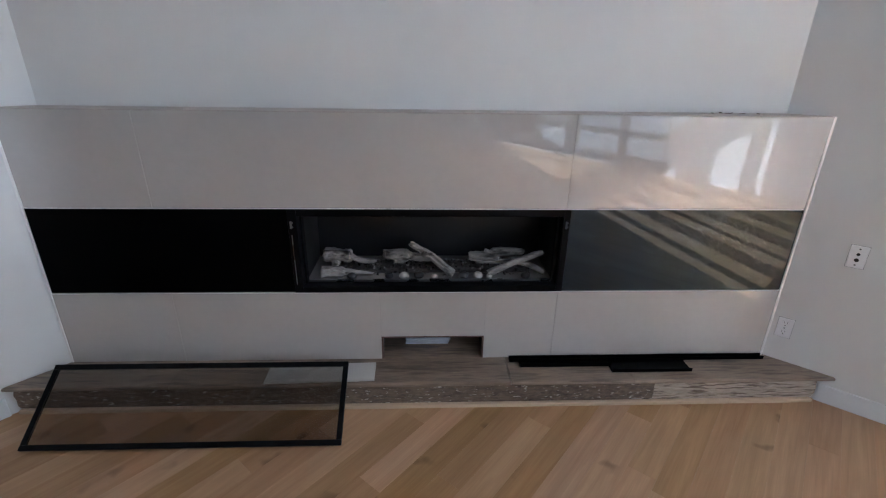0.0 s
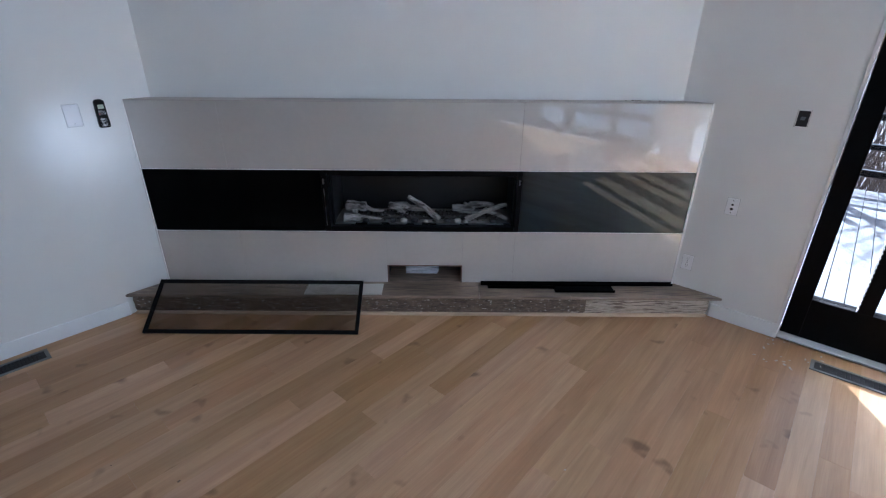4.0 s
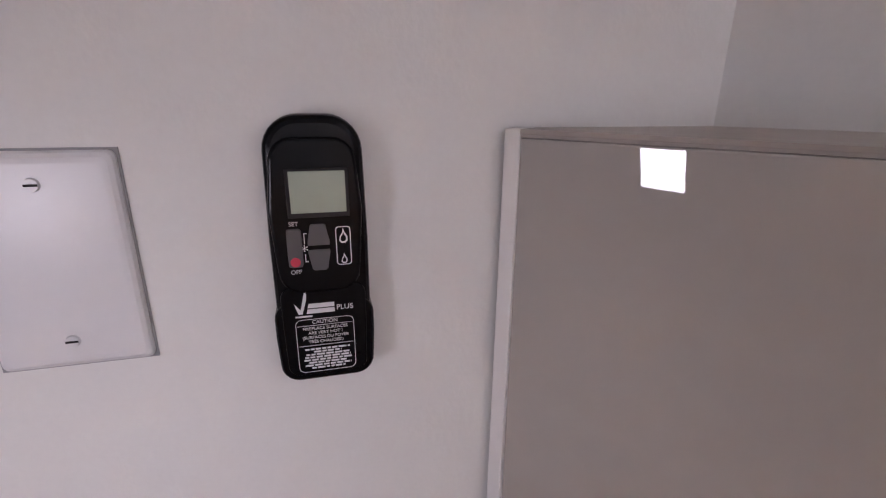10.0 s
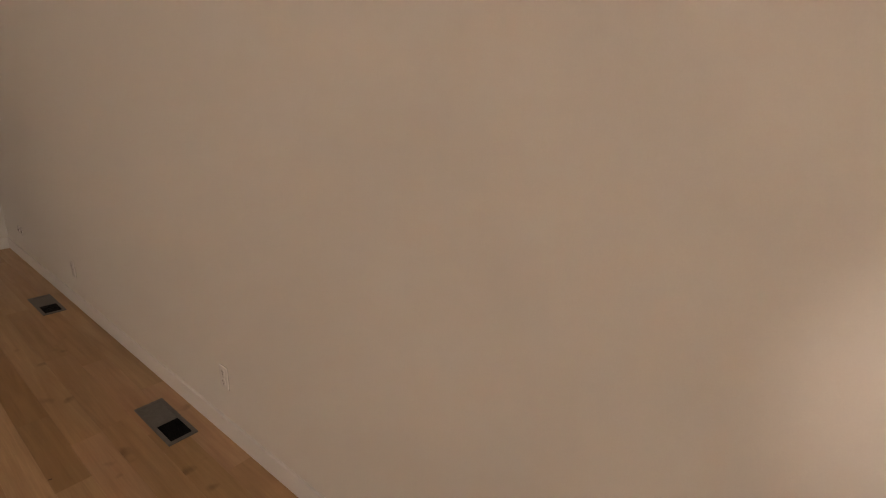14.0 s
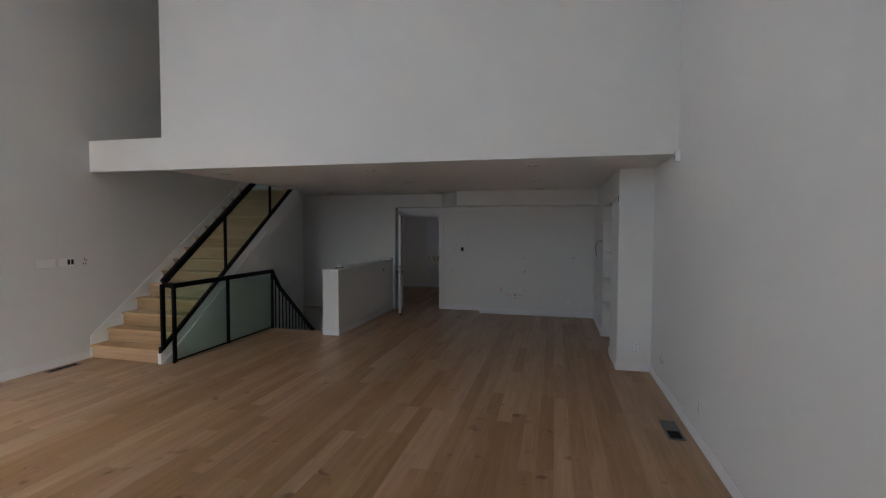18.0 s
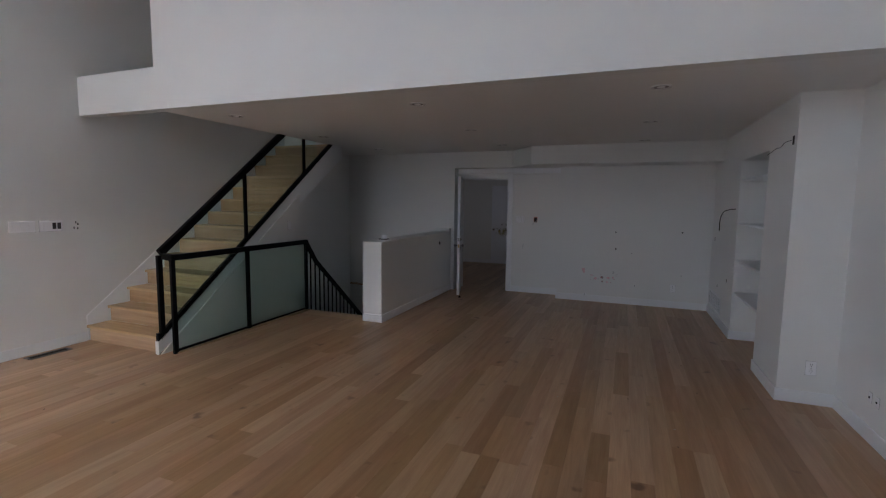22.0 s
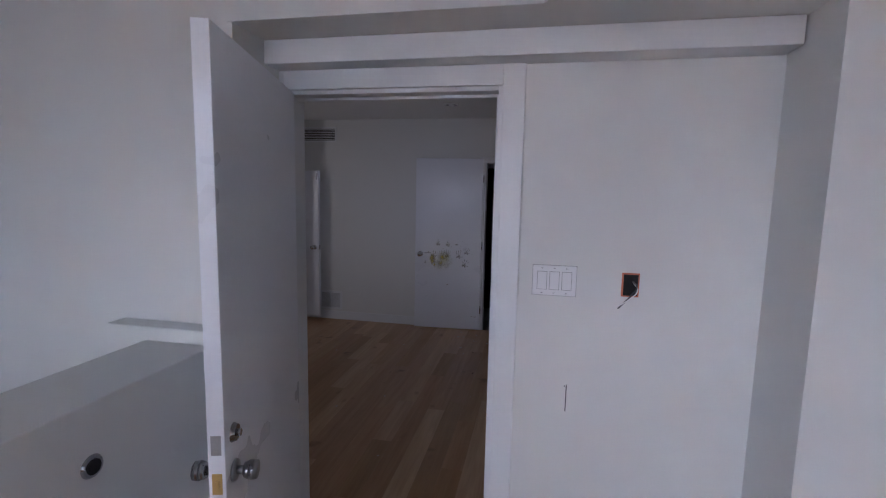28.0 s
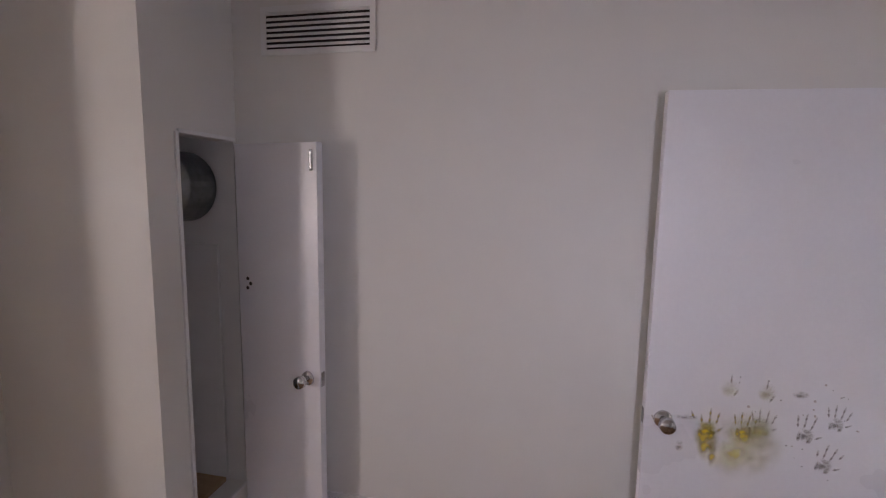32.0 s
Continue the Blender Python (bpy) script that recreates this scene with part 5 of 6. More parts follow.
for x in (0.03, 0.075):
    part("slot", boxes((x - 0.017, x + 0.017, -0.0082, -0.0055, -0.033, 0.033)), DARK, th)
part("rocker", boxes((-0.07, -0.036, -0.0095, -0.005, -0.033, 0.033), bevel=0.001), WPLAST, th)
th = thing("patched_hole", on_wall((XE, -5.39, 1.30), "-x"), "small dark holes where a fitting was removed from the wall", "wall hole")
for x, z in ((0, 0.03), (0.015, -0.035), (-0.02, -0.03), (0.02, 0.01)):
    part("hole", boxes((x - 0.006, x + 0.006, -0.002, 0, z - 0.012, z + 0.012), bevel=0.0009), DARK, th)
th = thing("light_switch", on_wall((6.0, -7.41, 1.247), "-x"), "single white rocker light switch under the stairs", "light switch")
cover(th, 0.072, 0.116, WPLAST)
part("rocker", boxes((-0.016, 0.016, -0.0095, -0.005, -0.033, 0.033), bevel=0.001), WPLAST, th)
# triple switch and open box by the door
th = thing("triple_switch", on_wall((3.366, -10.36, 1.306), "+y"), "white triple rocker switch plate beside the door", "light switch")
cover(th, 0.163, 0.116, WPLAST)
for x in (-0.046, 0, 0.046):
    part("rocker_frame", boxes((x - 0.0185, x + 0.0185, -0.0079, -0.0058, -0.0355, 0.0355)), SHADELINE, th)
    part("rocker", boxes((x - 0.017, x + 0.017, -0.0095, -0.005, -0.034, 0.034), bevel=0.001), WPLAST, th)
    for z in (-0.048, 0.048):
        screw(th, x, z, mat=WPLAST)
th = thing("open_box", on_wall((3.090, -10.36, 1.306), "+y"), "open electrical box with a loose cable and orange rim", "electrical box")
part("box", boxes((-0.025, 0.027, -0.003, 0.0, -0.042, 0.038), bevel=0.001), DARK, th)
part("rim", boxes((-0.031, -0.025, -0.004, 0, -0.046, 0.044), (0.027, 0.031, -0.004, 0, -0.046, 0.044), (-0.031, 0.031, -0.004, 0, 0.038, 0.044), (-0.025, 0.027, -0.004, 0, -0.046, -0.042)), ORANGE, th, "orange plastic rim")


def cable(name, parent, pts, r, mat, label=""):
    cu = bpy.data.curves.new(name, "CURVE")
    cu.dimensions = "3D"
    cu.bevel_depth, cu.bevel_resolution = r, 3
    sp = cu.splines.new("BEZIER")
    sp.bezier_points.add(len(pts) - 1)
    for q, p in zip(sp.bezier_points, pts):
        q.co = p
        q.handle_left_type = q.handle_right_type = "AUTO"
    cu.use_fill_caps = True
    tmp = bpy.data.objects.new("tmp", cu)
    scene.collection.objects.link(tmp)
    me = bpy.data.meshes.new_from_object(tmp.evaluated_get(bpy.context.evaluated_depsgraph_get()))
    bpy.data.objects.remove(tmp)
    me.materials.clear()
    me.materials.append(mat)
    for f in me.polygons:
        f.use_smooth = True
    ob = new(name, me)
    ob.parent = parent
    if label:
        tagged(ob, label)
    return ob


cable("cable", th, [(0.008, -0.004, 0.012), (0.018, -0.03, -0.002), (-0.005, -0.045, -0.035), (-0.045, -0.04, -0.085)], 0.0028, GREYBTN, "loose dark wire")
cable("cable", th, [(0.012, -0.004, 0.006), (0.022, -0.025, -0.015), (-0.008, -0.05, -0.045), (-0.052, -0.045, -0.078)], 0.0022, WPLAST, "loose white wire")
# holes and marks on the bare kitchen wall
KY = -10.05
for x, z, w, h in ((2.23, 0.514, 0.036, 0.042), (1.748, 1.151, 0.016, 0.034), (1.738, 0.883, 0.026, 0.036), (1.497, 0.822, 0.012, 0.012), (0.799, 1.174, 0.030, 0.026), (1.431, 0.305, 0.016, 0.016), (0.781, 0.507, 0.014, 0.012), (1.76, 0.50, 0.010, 0.045), (2.19, 0.103, 0.030, 0.030)):
    th = thing("wall_hole", on_wall((x, KY, z), "+y"), "small ragged dark hole in the bare white wall", "wall hole", "holes in the kitchen wall")
    rg = random.Random(int(x * 1000))
    bm = bmesh.new()
    outline(bm, [(w / 2 * math.cos(a) * rg.uniform(0.6, 1.1), h / 2 * math.sin(a) * rg.uniform(0.6, 1.1)) for a in [i * math.pi / 5 for i in range(10)]], -0.002)
    part("hole", bm, DARK, th)
    if z < 0.2:
        part("cover_plate", plate(bmesh.new(), 0.06, 0.055, 0.0018), WPLAST, th)
for y, z, w, h in ((-8.832, 0.649, 0.03, 0.042), (-9.403, 0.498, 0.024, 0.026), (-9.81, 1.118, 0.018, 0.05)):
    th = thing("wall_hole", on_wall((0.395, y, z), "+x"), "small dark hole in the white side wall", "wall hole", "holes in the side wall")
    part("hole", boxes((-w / 2, w / 2, -0.002, 0, -h / 2, h / 2), bevel=0.0009), DARK, th)
    part("tail", boxes((-w / 3, w / 6, -0.004, -0.002, -h * 0.7, -h / 4), bevel=0.0009), GREYBTN, th)


def smear(m, mats, spots, label, name="paint_smear", cat="paint mark"):
    """Thin dabs of dried paint on a surface."""
    th = thing(name, m, label, cat)
    for i, (x, z, w, h, k) in enumerate(spots):
        rg = random.Random(i * 7 + 3)
        bm = bmesh.new()
        n = 14
        outline(bm, [(x + w / 2 * math.cos(2 * math.pi * j / n) * rg.uniform(0.55, 1.15), z + h / 2 * math.sin(2 * math.pi * j / n) * rg.uniform(0.55, 1.15)) for j in range(n)], -0.0006 - 0.00002 * i)
        part("dab", bm, mats[k], th)
    return th


rg = random.Random(11)
spots = [(0.02, 0.02, 0.07, 0.06, 0), (0.03, -0.045, 0.06, 0.05, 0), (-0.08, 0.0, 0.05, 0.05, 1), (0.12, 0.02, 0.06, 0.04, 1), (0.10, -0.05, 0.05, 0.03, 1), (-0.14, 0.05, 0.05, 0.02, 1), (0.19, 0.03, 0.04, 0.04, 1)]
spots += [(rg.uniform(-0.2, 0.25), rg.uniform(-0.08, 0.09), rg.uniform(0.008, 0.022), rg.uniform(0.006, 0.02), 0) for _ in range(26)]
smear(on_wall((1.95, KY, 0.385), "+y"), (PINKP, PINKPALE), spots, "splash of dried pink paint low on the bare wall")
bm = bmesh.new()
outline(bm, [(-0.03, 0.04), (0.025, 0.045), (0.03, -0.03), (0.0, -0.04)], -0.003)
th = thing("paper_scrap", on_wall((2.225, KY - 0.0, 0.50), "+y"), "torn reddish paper scrap stuck on the wall", "paper scrap")
part("scrap", bm, PINKPALE, th)


def dab(th, mat, x, z, w, h, turn=0.0, lift=0.0006, n=12):
    """One soft patch of paint, w wide and h high, turned."""
    c, d = math.cos(radians(turn)), math.sin(radians(turn))
    bm = bmesh.new()
    outline(bm, [(w / 2 * math.cos(2 * math.pi * j / n), h / 2 * math.sin(2 * math.pi * j / n)) for j in range(n)], -lift)
    ob = part("dab", bm, mat, th)
    ob.matrix_local = Matrix(((c, 0, -d, x), (0, 1, 0, 0), (d, 0, c, z), (0, 0, 0, 1)))
    ob.visible_shadow = False


def palm(th, x, z, s, mat, turn, rg, full=True):
    """A hand print: the rim of the palm, four fingers in joints and a thumb."""
    c, d = math.cos(radians(turn)), math.sin(radians(turn))

    def put(px, pz, w, h, a=0.0):
        dab(th, mat, x + s * (px * c - pz * d), z + s * (px * d + pz * c), s * w, s * h, turn + a, 0.0006 + 0.0003 * rg.random())

    if full:
        put(0, 0.002, 0.064, 0.060)
        put(-0.020, -0.012, 0.018, 0.040, 12)
        put(0.018, -0.016, 0.022, 0.034, -18)
    for px, ang, ln in ((-0.027, 16, 0.046), (-0.010, 5, 0.056), (0.009, -6, 0.054), (0.026, -17, 0.042)):
        for q in (0.35, 0.80):
            if rg.random() < 0.9:
                r_ = 0.020 + ln * q
                put(px - r_ * math.sin(radians(ang)) * 0.9, r_ * math.cos(radians(ang)), 0.0105, ln * 0.74, ang)
    put(0.044, 0.002, 0.011, 0.034, -52)


rg = random.Random(5)
th = thing("hand_prints", sdm @ pose(0, 0.0184, 0, 0, 0, 180), "dried yellow and grey hand prints on the folded door", "hand prints")
for u, z, w, h, mat in ((0.46, 0.825, 0.30, 0.26, SMPALE), (0.44, 0.875, 0.20, 0.17, SMPALE), (0.575, 0.865, 0.10, 0.12, SMYEL), (0.572, 0.83, 0.07, 0.14, SMYEL), (0.549, 0.79, 0.035, 0.11, SMYEL),
                        (0.40, 0.895, 0.085, 0.10, SMPALE), (0.455, 0.875, 0.055, 0.07, SMYEL), (0.512, 1.035, 0.07, 0.07, SMPALE), (0.395, 1.03, 0.07, 0.07, SMPALE), (0.66, 0.81, 0.035, 0.05, SMFAINT),
                        (0.647, 0.92, 0.10, 0.022, SMFAINT), (0.29, 1.03, 0.06, 0.03, SMFAINT)):
    dab(th, mat, -u, z, w, h)
palm(th, -0.578, 0.878, 1.05, SMYEL, 4, rg)
palm(th, -0.458, 0.885, 0.85, SMYEL, -6, rg)
palm(th, -0.400, 0.90, 0.9, SMPALE, -4, rg)
palm(th, -0.262, 0.888, 0.95, SMGREY, -12, rg)
palm(th, -0.172, 0.935, 0.85, SMFAINT, -8, rg)
palm(th, -0.195, 0.785, 0.95, SMGREY, -18, rg)
for u, z in ((0.51, 1.035), (0.395, 1.022)):
    for dx, dz, w, h, a in ((0.0, 0.034, 0.009, 0.046, 0), (0.018, -0.014, 0.010, 0.040, -30)):
        dab(th, SMGREY, -u + dx, z + dz, w, h, a)
for _ in range(30):
    dab(th, SMGREY if rg.random() < 0.6 else GREYP, -rg.uniform(0.10, 0.50), rg.uniform(0.72, 1.09), rg.uniform(0.004, 0.010), rg.uniform(0.004, 0.012), rg.uniform(0, 90), n=7)
for u, z, w, h in ((0.39, 0.545, 0.022, 0.014), (0.05, 0.165, 0.03, 0.008), (0.09, 0.17, 0.022, 0.008), (0.757, 0.91, 0.006, 0.02)):
    dab(th, GREYP, -u, z, w, h, 20, n=8)
th = thing("hand_prints", pose(3.25, 0, 0, 0, 0, 90), "faint yellow and grey hand prints on the white wall", "hand prints")
for y, z, w, h in ((-11.93, 0.80, 0.06, 0.10), (-11.92, 0.76, 0.04, 0.13), (-11.935, 0.64, 0.035, 0.10)):
    dab(th, SMYEL, y, z, w, h)
palm(th, -11.93, 0.81, 0.8, SMYEL, 6, rg)
palm(th, -11.79, 0.76, 0.75, SMFAINT, 0, rg)
palm(th, -11.70, 0.62, 0.95, SMGREY, 0, rg)
# hanging cables by the shelves
th = thing("hanging_cable", (0, 0, 0), "black cable drooping out of the white wall", "cable")
cable("cable", th, [(0.397, -8.60, 1.555), (0.43, -8.78, 1.545), (0.45, -9.05, 1.50), (0.44, -9.28, 1.38), (0.42, -9.39, 1.255)], 0.006, BLKPLAST)
th = thing("hanging_cable", (0, 0, 0), "thin grey wire stapled along the header of the shelf recess", "cable")
cable("cable", th, [(0.397, -6.72, 2.13), (0.41, -6.85, 2.125), (0.41, -6.95, 2.10), (0.40, -7.12, 2.105), (0.41, -7.35, 2.07)], 0.003, GREYBTN)
part("box", boxes((0.393, 0.398, -6.70, -6.66, 2.09, 2.16)), DARK, th)
th = thing("hole_cover", on_wall((4.56, -9.49, 0.897), "-x"), "round dark grommet set in the half wall", "grommet")
bm = bmesh.new()
add_cyl(bm, (0, 0, 0), (0, -0.006, 0), 0.032, 0.028, 24)
part("ring", bm, STEEL, th)
bm = bmesh.new()
add_cyl(bm, (0, -0.005, 0), (0, -0.008, 0), 0.021, None, 20)
part("hole", bm, DARK, th)
th = thing("sensor_can", (4.75, -7.87, 1.0705), "white round plastic fitting lying on the half wall", "plastic fitting")
bm = bmesh.new()
add_cyl(bm, (0, 0, 0.008), (0, 0, 0.055), 0.044, 0.042, 28)
add_cyl(bm, (0, 0, 0.055), (0, 0, 0.062), 0.036, 0.032, 28)
part("body", bm, WPLAST, th, smooth=False)
bm = bmesh.new()
add_cyl(bm, (0, 0, 0), (0, 0, 0.008), 0.075, 0.072, 28)
part("flange", bm, BLKPLAST, th)
for p, f in (((0.0, -5.42, 2.445), "+x"), ((3.25, -13.90, 1.997), "+x")):
    th = thing("presence_sensor", on_wall(p, f), "small white presence detector high on the wall", "detector", "presence detectors")
    part("body", boxes((-0.03, 0.03, -0.05, 0, -0.055, 0.055), bevel=0.012), WPLAST, th)
    bm = bmesh.new()
    add_cyl(bm, (0, -0.046, -0.01), (0, -0.053, -0.01), 0.018, 0.012, 16)
    part("lens", bm, GREYBTN, th)
# marks scored on the panel wall
th = thing("scuff_mark", on_wall((3.30, -10.36, 0.84), "+y"), "thin vertical scuff on the white wall panel", "scuff")
part("scuff", boxes((-0.002, 0.002, -0.001, 0, -0.055, 0.055), (-0.009, -0.006, -0.001, 0, 0.045, 0.052)), GREYBTN, th)


# ---- plate and remote beside the fireplace ----
th = thing("blank_plate", on_wall((0, -0.2845, 1.4155), "+x"), "white blank cover plate with two slotted screws", "cover plate")
cover(th, 0.083, 0.132, PLATEM)
for z in (-0.048, 0.048):
    screw(th, 0, z, mat=PLATEM)
rem = thing("fireplace_remote", on_wall((0, -0.1345, 1.412), "+x"), "black fireplace remote control in its wall cradle", "remote control")


def shape(w, h, top, bottom, r, n=7):
    """An outline that narrows towards top and bottom with round corners."""
    pts = []
    for cx, cz, a0 in ((top / 2 - r, h / 2 - r, 0), (-top / 2 + r, h / 2 - r, 90), (-bottom / 2 + r, -h / 2 + r, 180), (bottom / 2 - r, -h / 2 + r, 270)):
        q = [(cx + r * math.cos(radians(a0 + 90 * i / n)), cz + r * math.sin(radians(a0 + 90 * i / n))) for i in range(n + 1)]
        if a0 == 180:
            pts.append((-w / 2, h * 0.05))
        pts += q
    pts.append((w / 2, h * 0.05))
    return pts


def slab(pts, y0, y1, r=0.003):
    bm = bmesh.new()
    outline(bm, pts, y1)
    bmesh.ops.transform(bm, matrix=Matrix.Translation((0, y0, 0)), verts=bm.verts)
    es = [e for e in bm.edges if abs(e.verts[0].co.y - e.verts[1].co.y) < 1e-6 and e.verts[0].co.y < y0 - 1e-6]
    bmesh.ops.bevel(bm, geom=es, offset=r, segments=3, affect="EDGES", profile=0.5)
    return bm


def block(w, z0, z1, top, bottom, r, y0, y1, edge, x=0.0):
    """A rounded upright block between two heights, edges softened at the front."""
    bm = slab(shape(w, z1 - z0, top, bottom, r), y0, y1, edge)
    bmesh.ops.transform(bm, matrix=Matrix.Translation((x, 0, (z0 + z1) / 2)), verts=bm.verts)
    return bm


part("body", block(0.0605, -0.080, 0.0895, 0.058, 0.060, 0.021, 0.0, -0.0205, 0.005), BLKPLAST, rem, "glossy black remote body")
part("cradle", block(0.0635, -0.0845, -0.0260, 0.0635, 0.0615, 0.0125, 0.0, -0.0225, 0.003), BLKPLAST, rem, "glossy black wall cradle")
part("lower_panel", block(0.0535, -0.0795, -0.0150, 0.0535, 0.0520, 0.008, -0.004, -0.0200, 0.0015), BLKPLAST, rem)
part("face_plate", block(0.0550, -0.0190, 0.0770, 0.0500, 0.0500, 0.0140, -0.004, -0.0225, 0.0022, -0.0008), BLKPLAST, rem)
YF = -0.0266
part("screen_frame", boxes((-0.0172, 0.0190, YF - 0.0006, YF + 0.001, 0.0300, 0.0595), bevel=0.0005), DARK, rem)
part("screen", boxes((-0.0150, 0.0172, YF - 0.0010, YF, 0.0330, 0.0580), bevel=0.0003), LCD, rem, "grey-green liquid crystal display")
part("slide_button", block(0.0088, -0.0008, 0.0236, 0.0086, 0.0086, 0.0018, YF + 0.0012, -0.0024, 0.0006, -0.0148), GREYBTN, rem, "grey slide button")
bm = bmesh.new()
add_cyl(bm, (-0.0150, YF - 0.0008, 0.0028), (-0.0150, YF - 0.0016, 0.0028), 0.0030, None, 18)
part("red_dot", bm, REDDOT, rem, "red dot")
for z, f in ((0.0190, 1), (0.0036, -1)):
    pts = [(-0.0064, -0.0062), (0.0064, -0.0062), (0.0066, -0.0045), (0.0046, 0.0060), (0.0034, 0.0070), (-0.0034, 0.0070), (-0.0046, 0.0060), (-0.0066, -0.0045)]
    bm = bmesh.new()
    outline(bm, [(x - 0.0006, zz * f + z) for x, zz in pts], -0.0011)
    bmesh.ops.transform(bm, matrix=Matrix.Translation((0, YF, 0)), verts=bm.verts)
    part("button", bm, GREYBTN, rem, "grey arrow button")


def ring_print(name, pts, inner, y, label):
    """A thin printed line between two outlines."""
    bm = bmesh.new()
    vo = [bm.verts.new((x, y, z)) for x, z in pts]
    vi = [bm.verts.new((x, y, z)) for x, z in inner]
    for k in range(len(pts)):
        bm.faces.new((vo[k], vo[(k + 1) % len(pts)], vi[(k + 1) % len(pts)], vi[k]))
    part(name, bm, PRINT, rem, label)


ring_print("flame_border", [(x + 0.0142, z + 0.0113) for x, z in rounded(0.0092, 0.0250, 0.0020, 4)], [(x + 0.0142, z + 0.0113) for x, z in rounded(0.0080, 0.0238, 0.0016, 4)], YF - 0.0004, "white printed border")
for z, q in ((0.0175, 1.0), (0.0030, 0.72)):
    pts = [(0, 0.0052), (0.0012, 0.0022), (0.0026, -0.0002), (0.0026, -0.0028), (0.0012, -0.0044), (-0.0012, -0.0044), (-0.0026, -0.0028), (-0.0020, 0.0002), (-0.0006, 0.0022)]
    ring_print("flame_mark", [(x * q + 0.0142, w * q + z) for x, w in pts], [(x * q * 0.62 + 0.0142, (w - 0.0009) * q * 0.62 + z) for x, w in pts], YF - 0.0004, "white printed flame mark")
FLAT = pose(0, 0, 0, 90, 0, 0)


def txt(t, size, x, z, y=YF - 0.0004, align="CENTER"):
    return words(t, size, PRINT, "printed_text", rem, Matrix.Translation((x, y, z)) @ FLAT, 0.0001, align)


txt("SET", 0.0036, -0.0145, 0.0265)
txt("OFF", 0.0038, -0.0152, -0.0040)
txt("*", 0.0100, -0.0092, 0.0090)
part("bracket_mark", boxes((-0.0092, -0.0087, YF - 0.0004, YF, 0.0138, 0.0205), (-0.0087, -0.0072, YF - 0.0004, YF, 0.0201, 0.0205), (-0.0092, -0.0087, YF - 0.0004, YF, 0.0022, 0.0072), (-0.0087, -0.0072, YF - 0.0004, YF, 0.0022, 0.0026)), PRINT, rem)
YC = -0.0243
bm = bmesh.new()
for pts in ([(-0.0188, -0.0262), (-0.0150, -0.0310), (-0.0118, -0.0180), (-0.0108, -0.0205), (-0.0112, -0.0245), (-0.0140, -0.0338), (-0.0164, -0.0338)],
            [(-0.0098, -0.0270), (0.0062, -0.0270), (0.0062, -0.0300), (-0.0106, -0.0300)], [(-0.0107, -0.0308), (0.0062, -0.0308), (0.0062, -0.0338), (-0.0115, -0.0338)]):
    outline(bm, pts, -0.0003, Matrix.Translation((0, YC, 0)))
part("logo_mark", bm, PRINT, rem, "white printed maker's mark")
txt("PLUS", 0.0050, 0.0127, -0.0312, YC)
part("small_print", boxes((-0.0185, -0.0080, YC - 0.0002, YC + 0.0002, -0.0362, -0.0352)), PRINT, rem, "unreadably small white print")
ring_print("label_border", [(x - 0.0005, z - 0.0573) for x, z in rounded(0.0372, 0.0390, 0.0040, 4)], [(x - 0.0005, z - 0.0573) for x, z in rounded(0.0364, 0.0382, 0.0037, 4)], YC, "white printed border")
txt("CAUTION", 0.0036, -0.0005, -0.0402, YC)
for k, t in enumerate(("FIREPLACE SURFACES", "ARE VERY HOT !", "(SURFACES DU FOYER", "TRÈS CHAUDES!)")):
    txt(t, 0.0030, -0.0005, -0.0448 - 0.0032 * k, YC)
bm = bmesh.new()
rp = random.Random(4)
for k, w in enumerate((0.029, 0.018, 0.028, 0.030, 0.031, 0.025, 0.030, 0.022)):
    x = -w / 2
    while x < w / 2:
        ln = rp.uniform(0.002, 0.0055)
        add_box(bm, x, min(x + ln, w / 2), YC - 0.0002, YC + 0.0002, -0.0604 - 0.0020 * k, -0.0593 - 0.0020 * k)
        x += ln + 0.0008
add_box(bm, -0.018, 0.017, YC - 0.0002, YC + 0.0002, -0.0572, -0.0570)
add_box(bm, -0.018, 0.017, YC - 0.0002, YC + 0.0002, -0.0426, -0.0424)
part("small_print", bm, PRINT, rem, "unreadably small white print")

# ---- floor registers and grilles ----
def register(p, turn, label, L_=0.395, W_=0.135, half=True):
    th = thing("floor_register", Matrix.Translation(p) @ pose(0, 0, 0, 0, 0, turn), label, "floor register", "floor registers")
    part("rim", boxes((-W_ / 2, W_ / 2, -L_ / 2, -L_ / 2 + 0.02, 0, 0.006), (-W_ / 2, W_ / 2, L_ / 2 - 0.02, L_ / 2, 0, 0.006), (-W_ / 2, -W_ / 2 + 0.018, -L_ / 2 + 0.02, L_ / 2 - 0.02, 0, 0.006), (W_ / 2 - 0.018, W_ / 2, -L_ / 2 + 0.02, L_ / 2 - 0.02, 0, 0.006)), VENTG, th)
    part("well", boxes((-W_ / 2 + 0.018, W_ / 2 - 0.018, -L_ / 2 + 0.02, L_ / 2 - 0.02, -0.012, 0.0012)), DARK, th)
    if half:
        part("damper", boxes((-W_ / 2 + 0.018, W_ / 2 - 0.018, -L_ / 2 + 0.02, 0.02, 0.0013, 0.003)), VENTG, th, "closed grey damper plate")
    n = 18
    for i in range(n):
        y = (0.025 if half else -L_ / 2 + 0.028) + i * ((L_ / 2 - 0.05) if half else (L_ - 0.056)) / n
        part("slat", boxes((-W_ / 2 + 0.018, W_ / 2 - 0.018, y, y + 0.0035, 0.0013, 0.0045)), BLKMETAL, th)
    return th


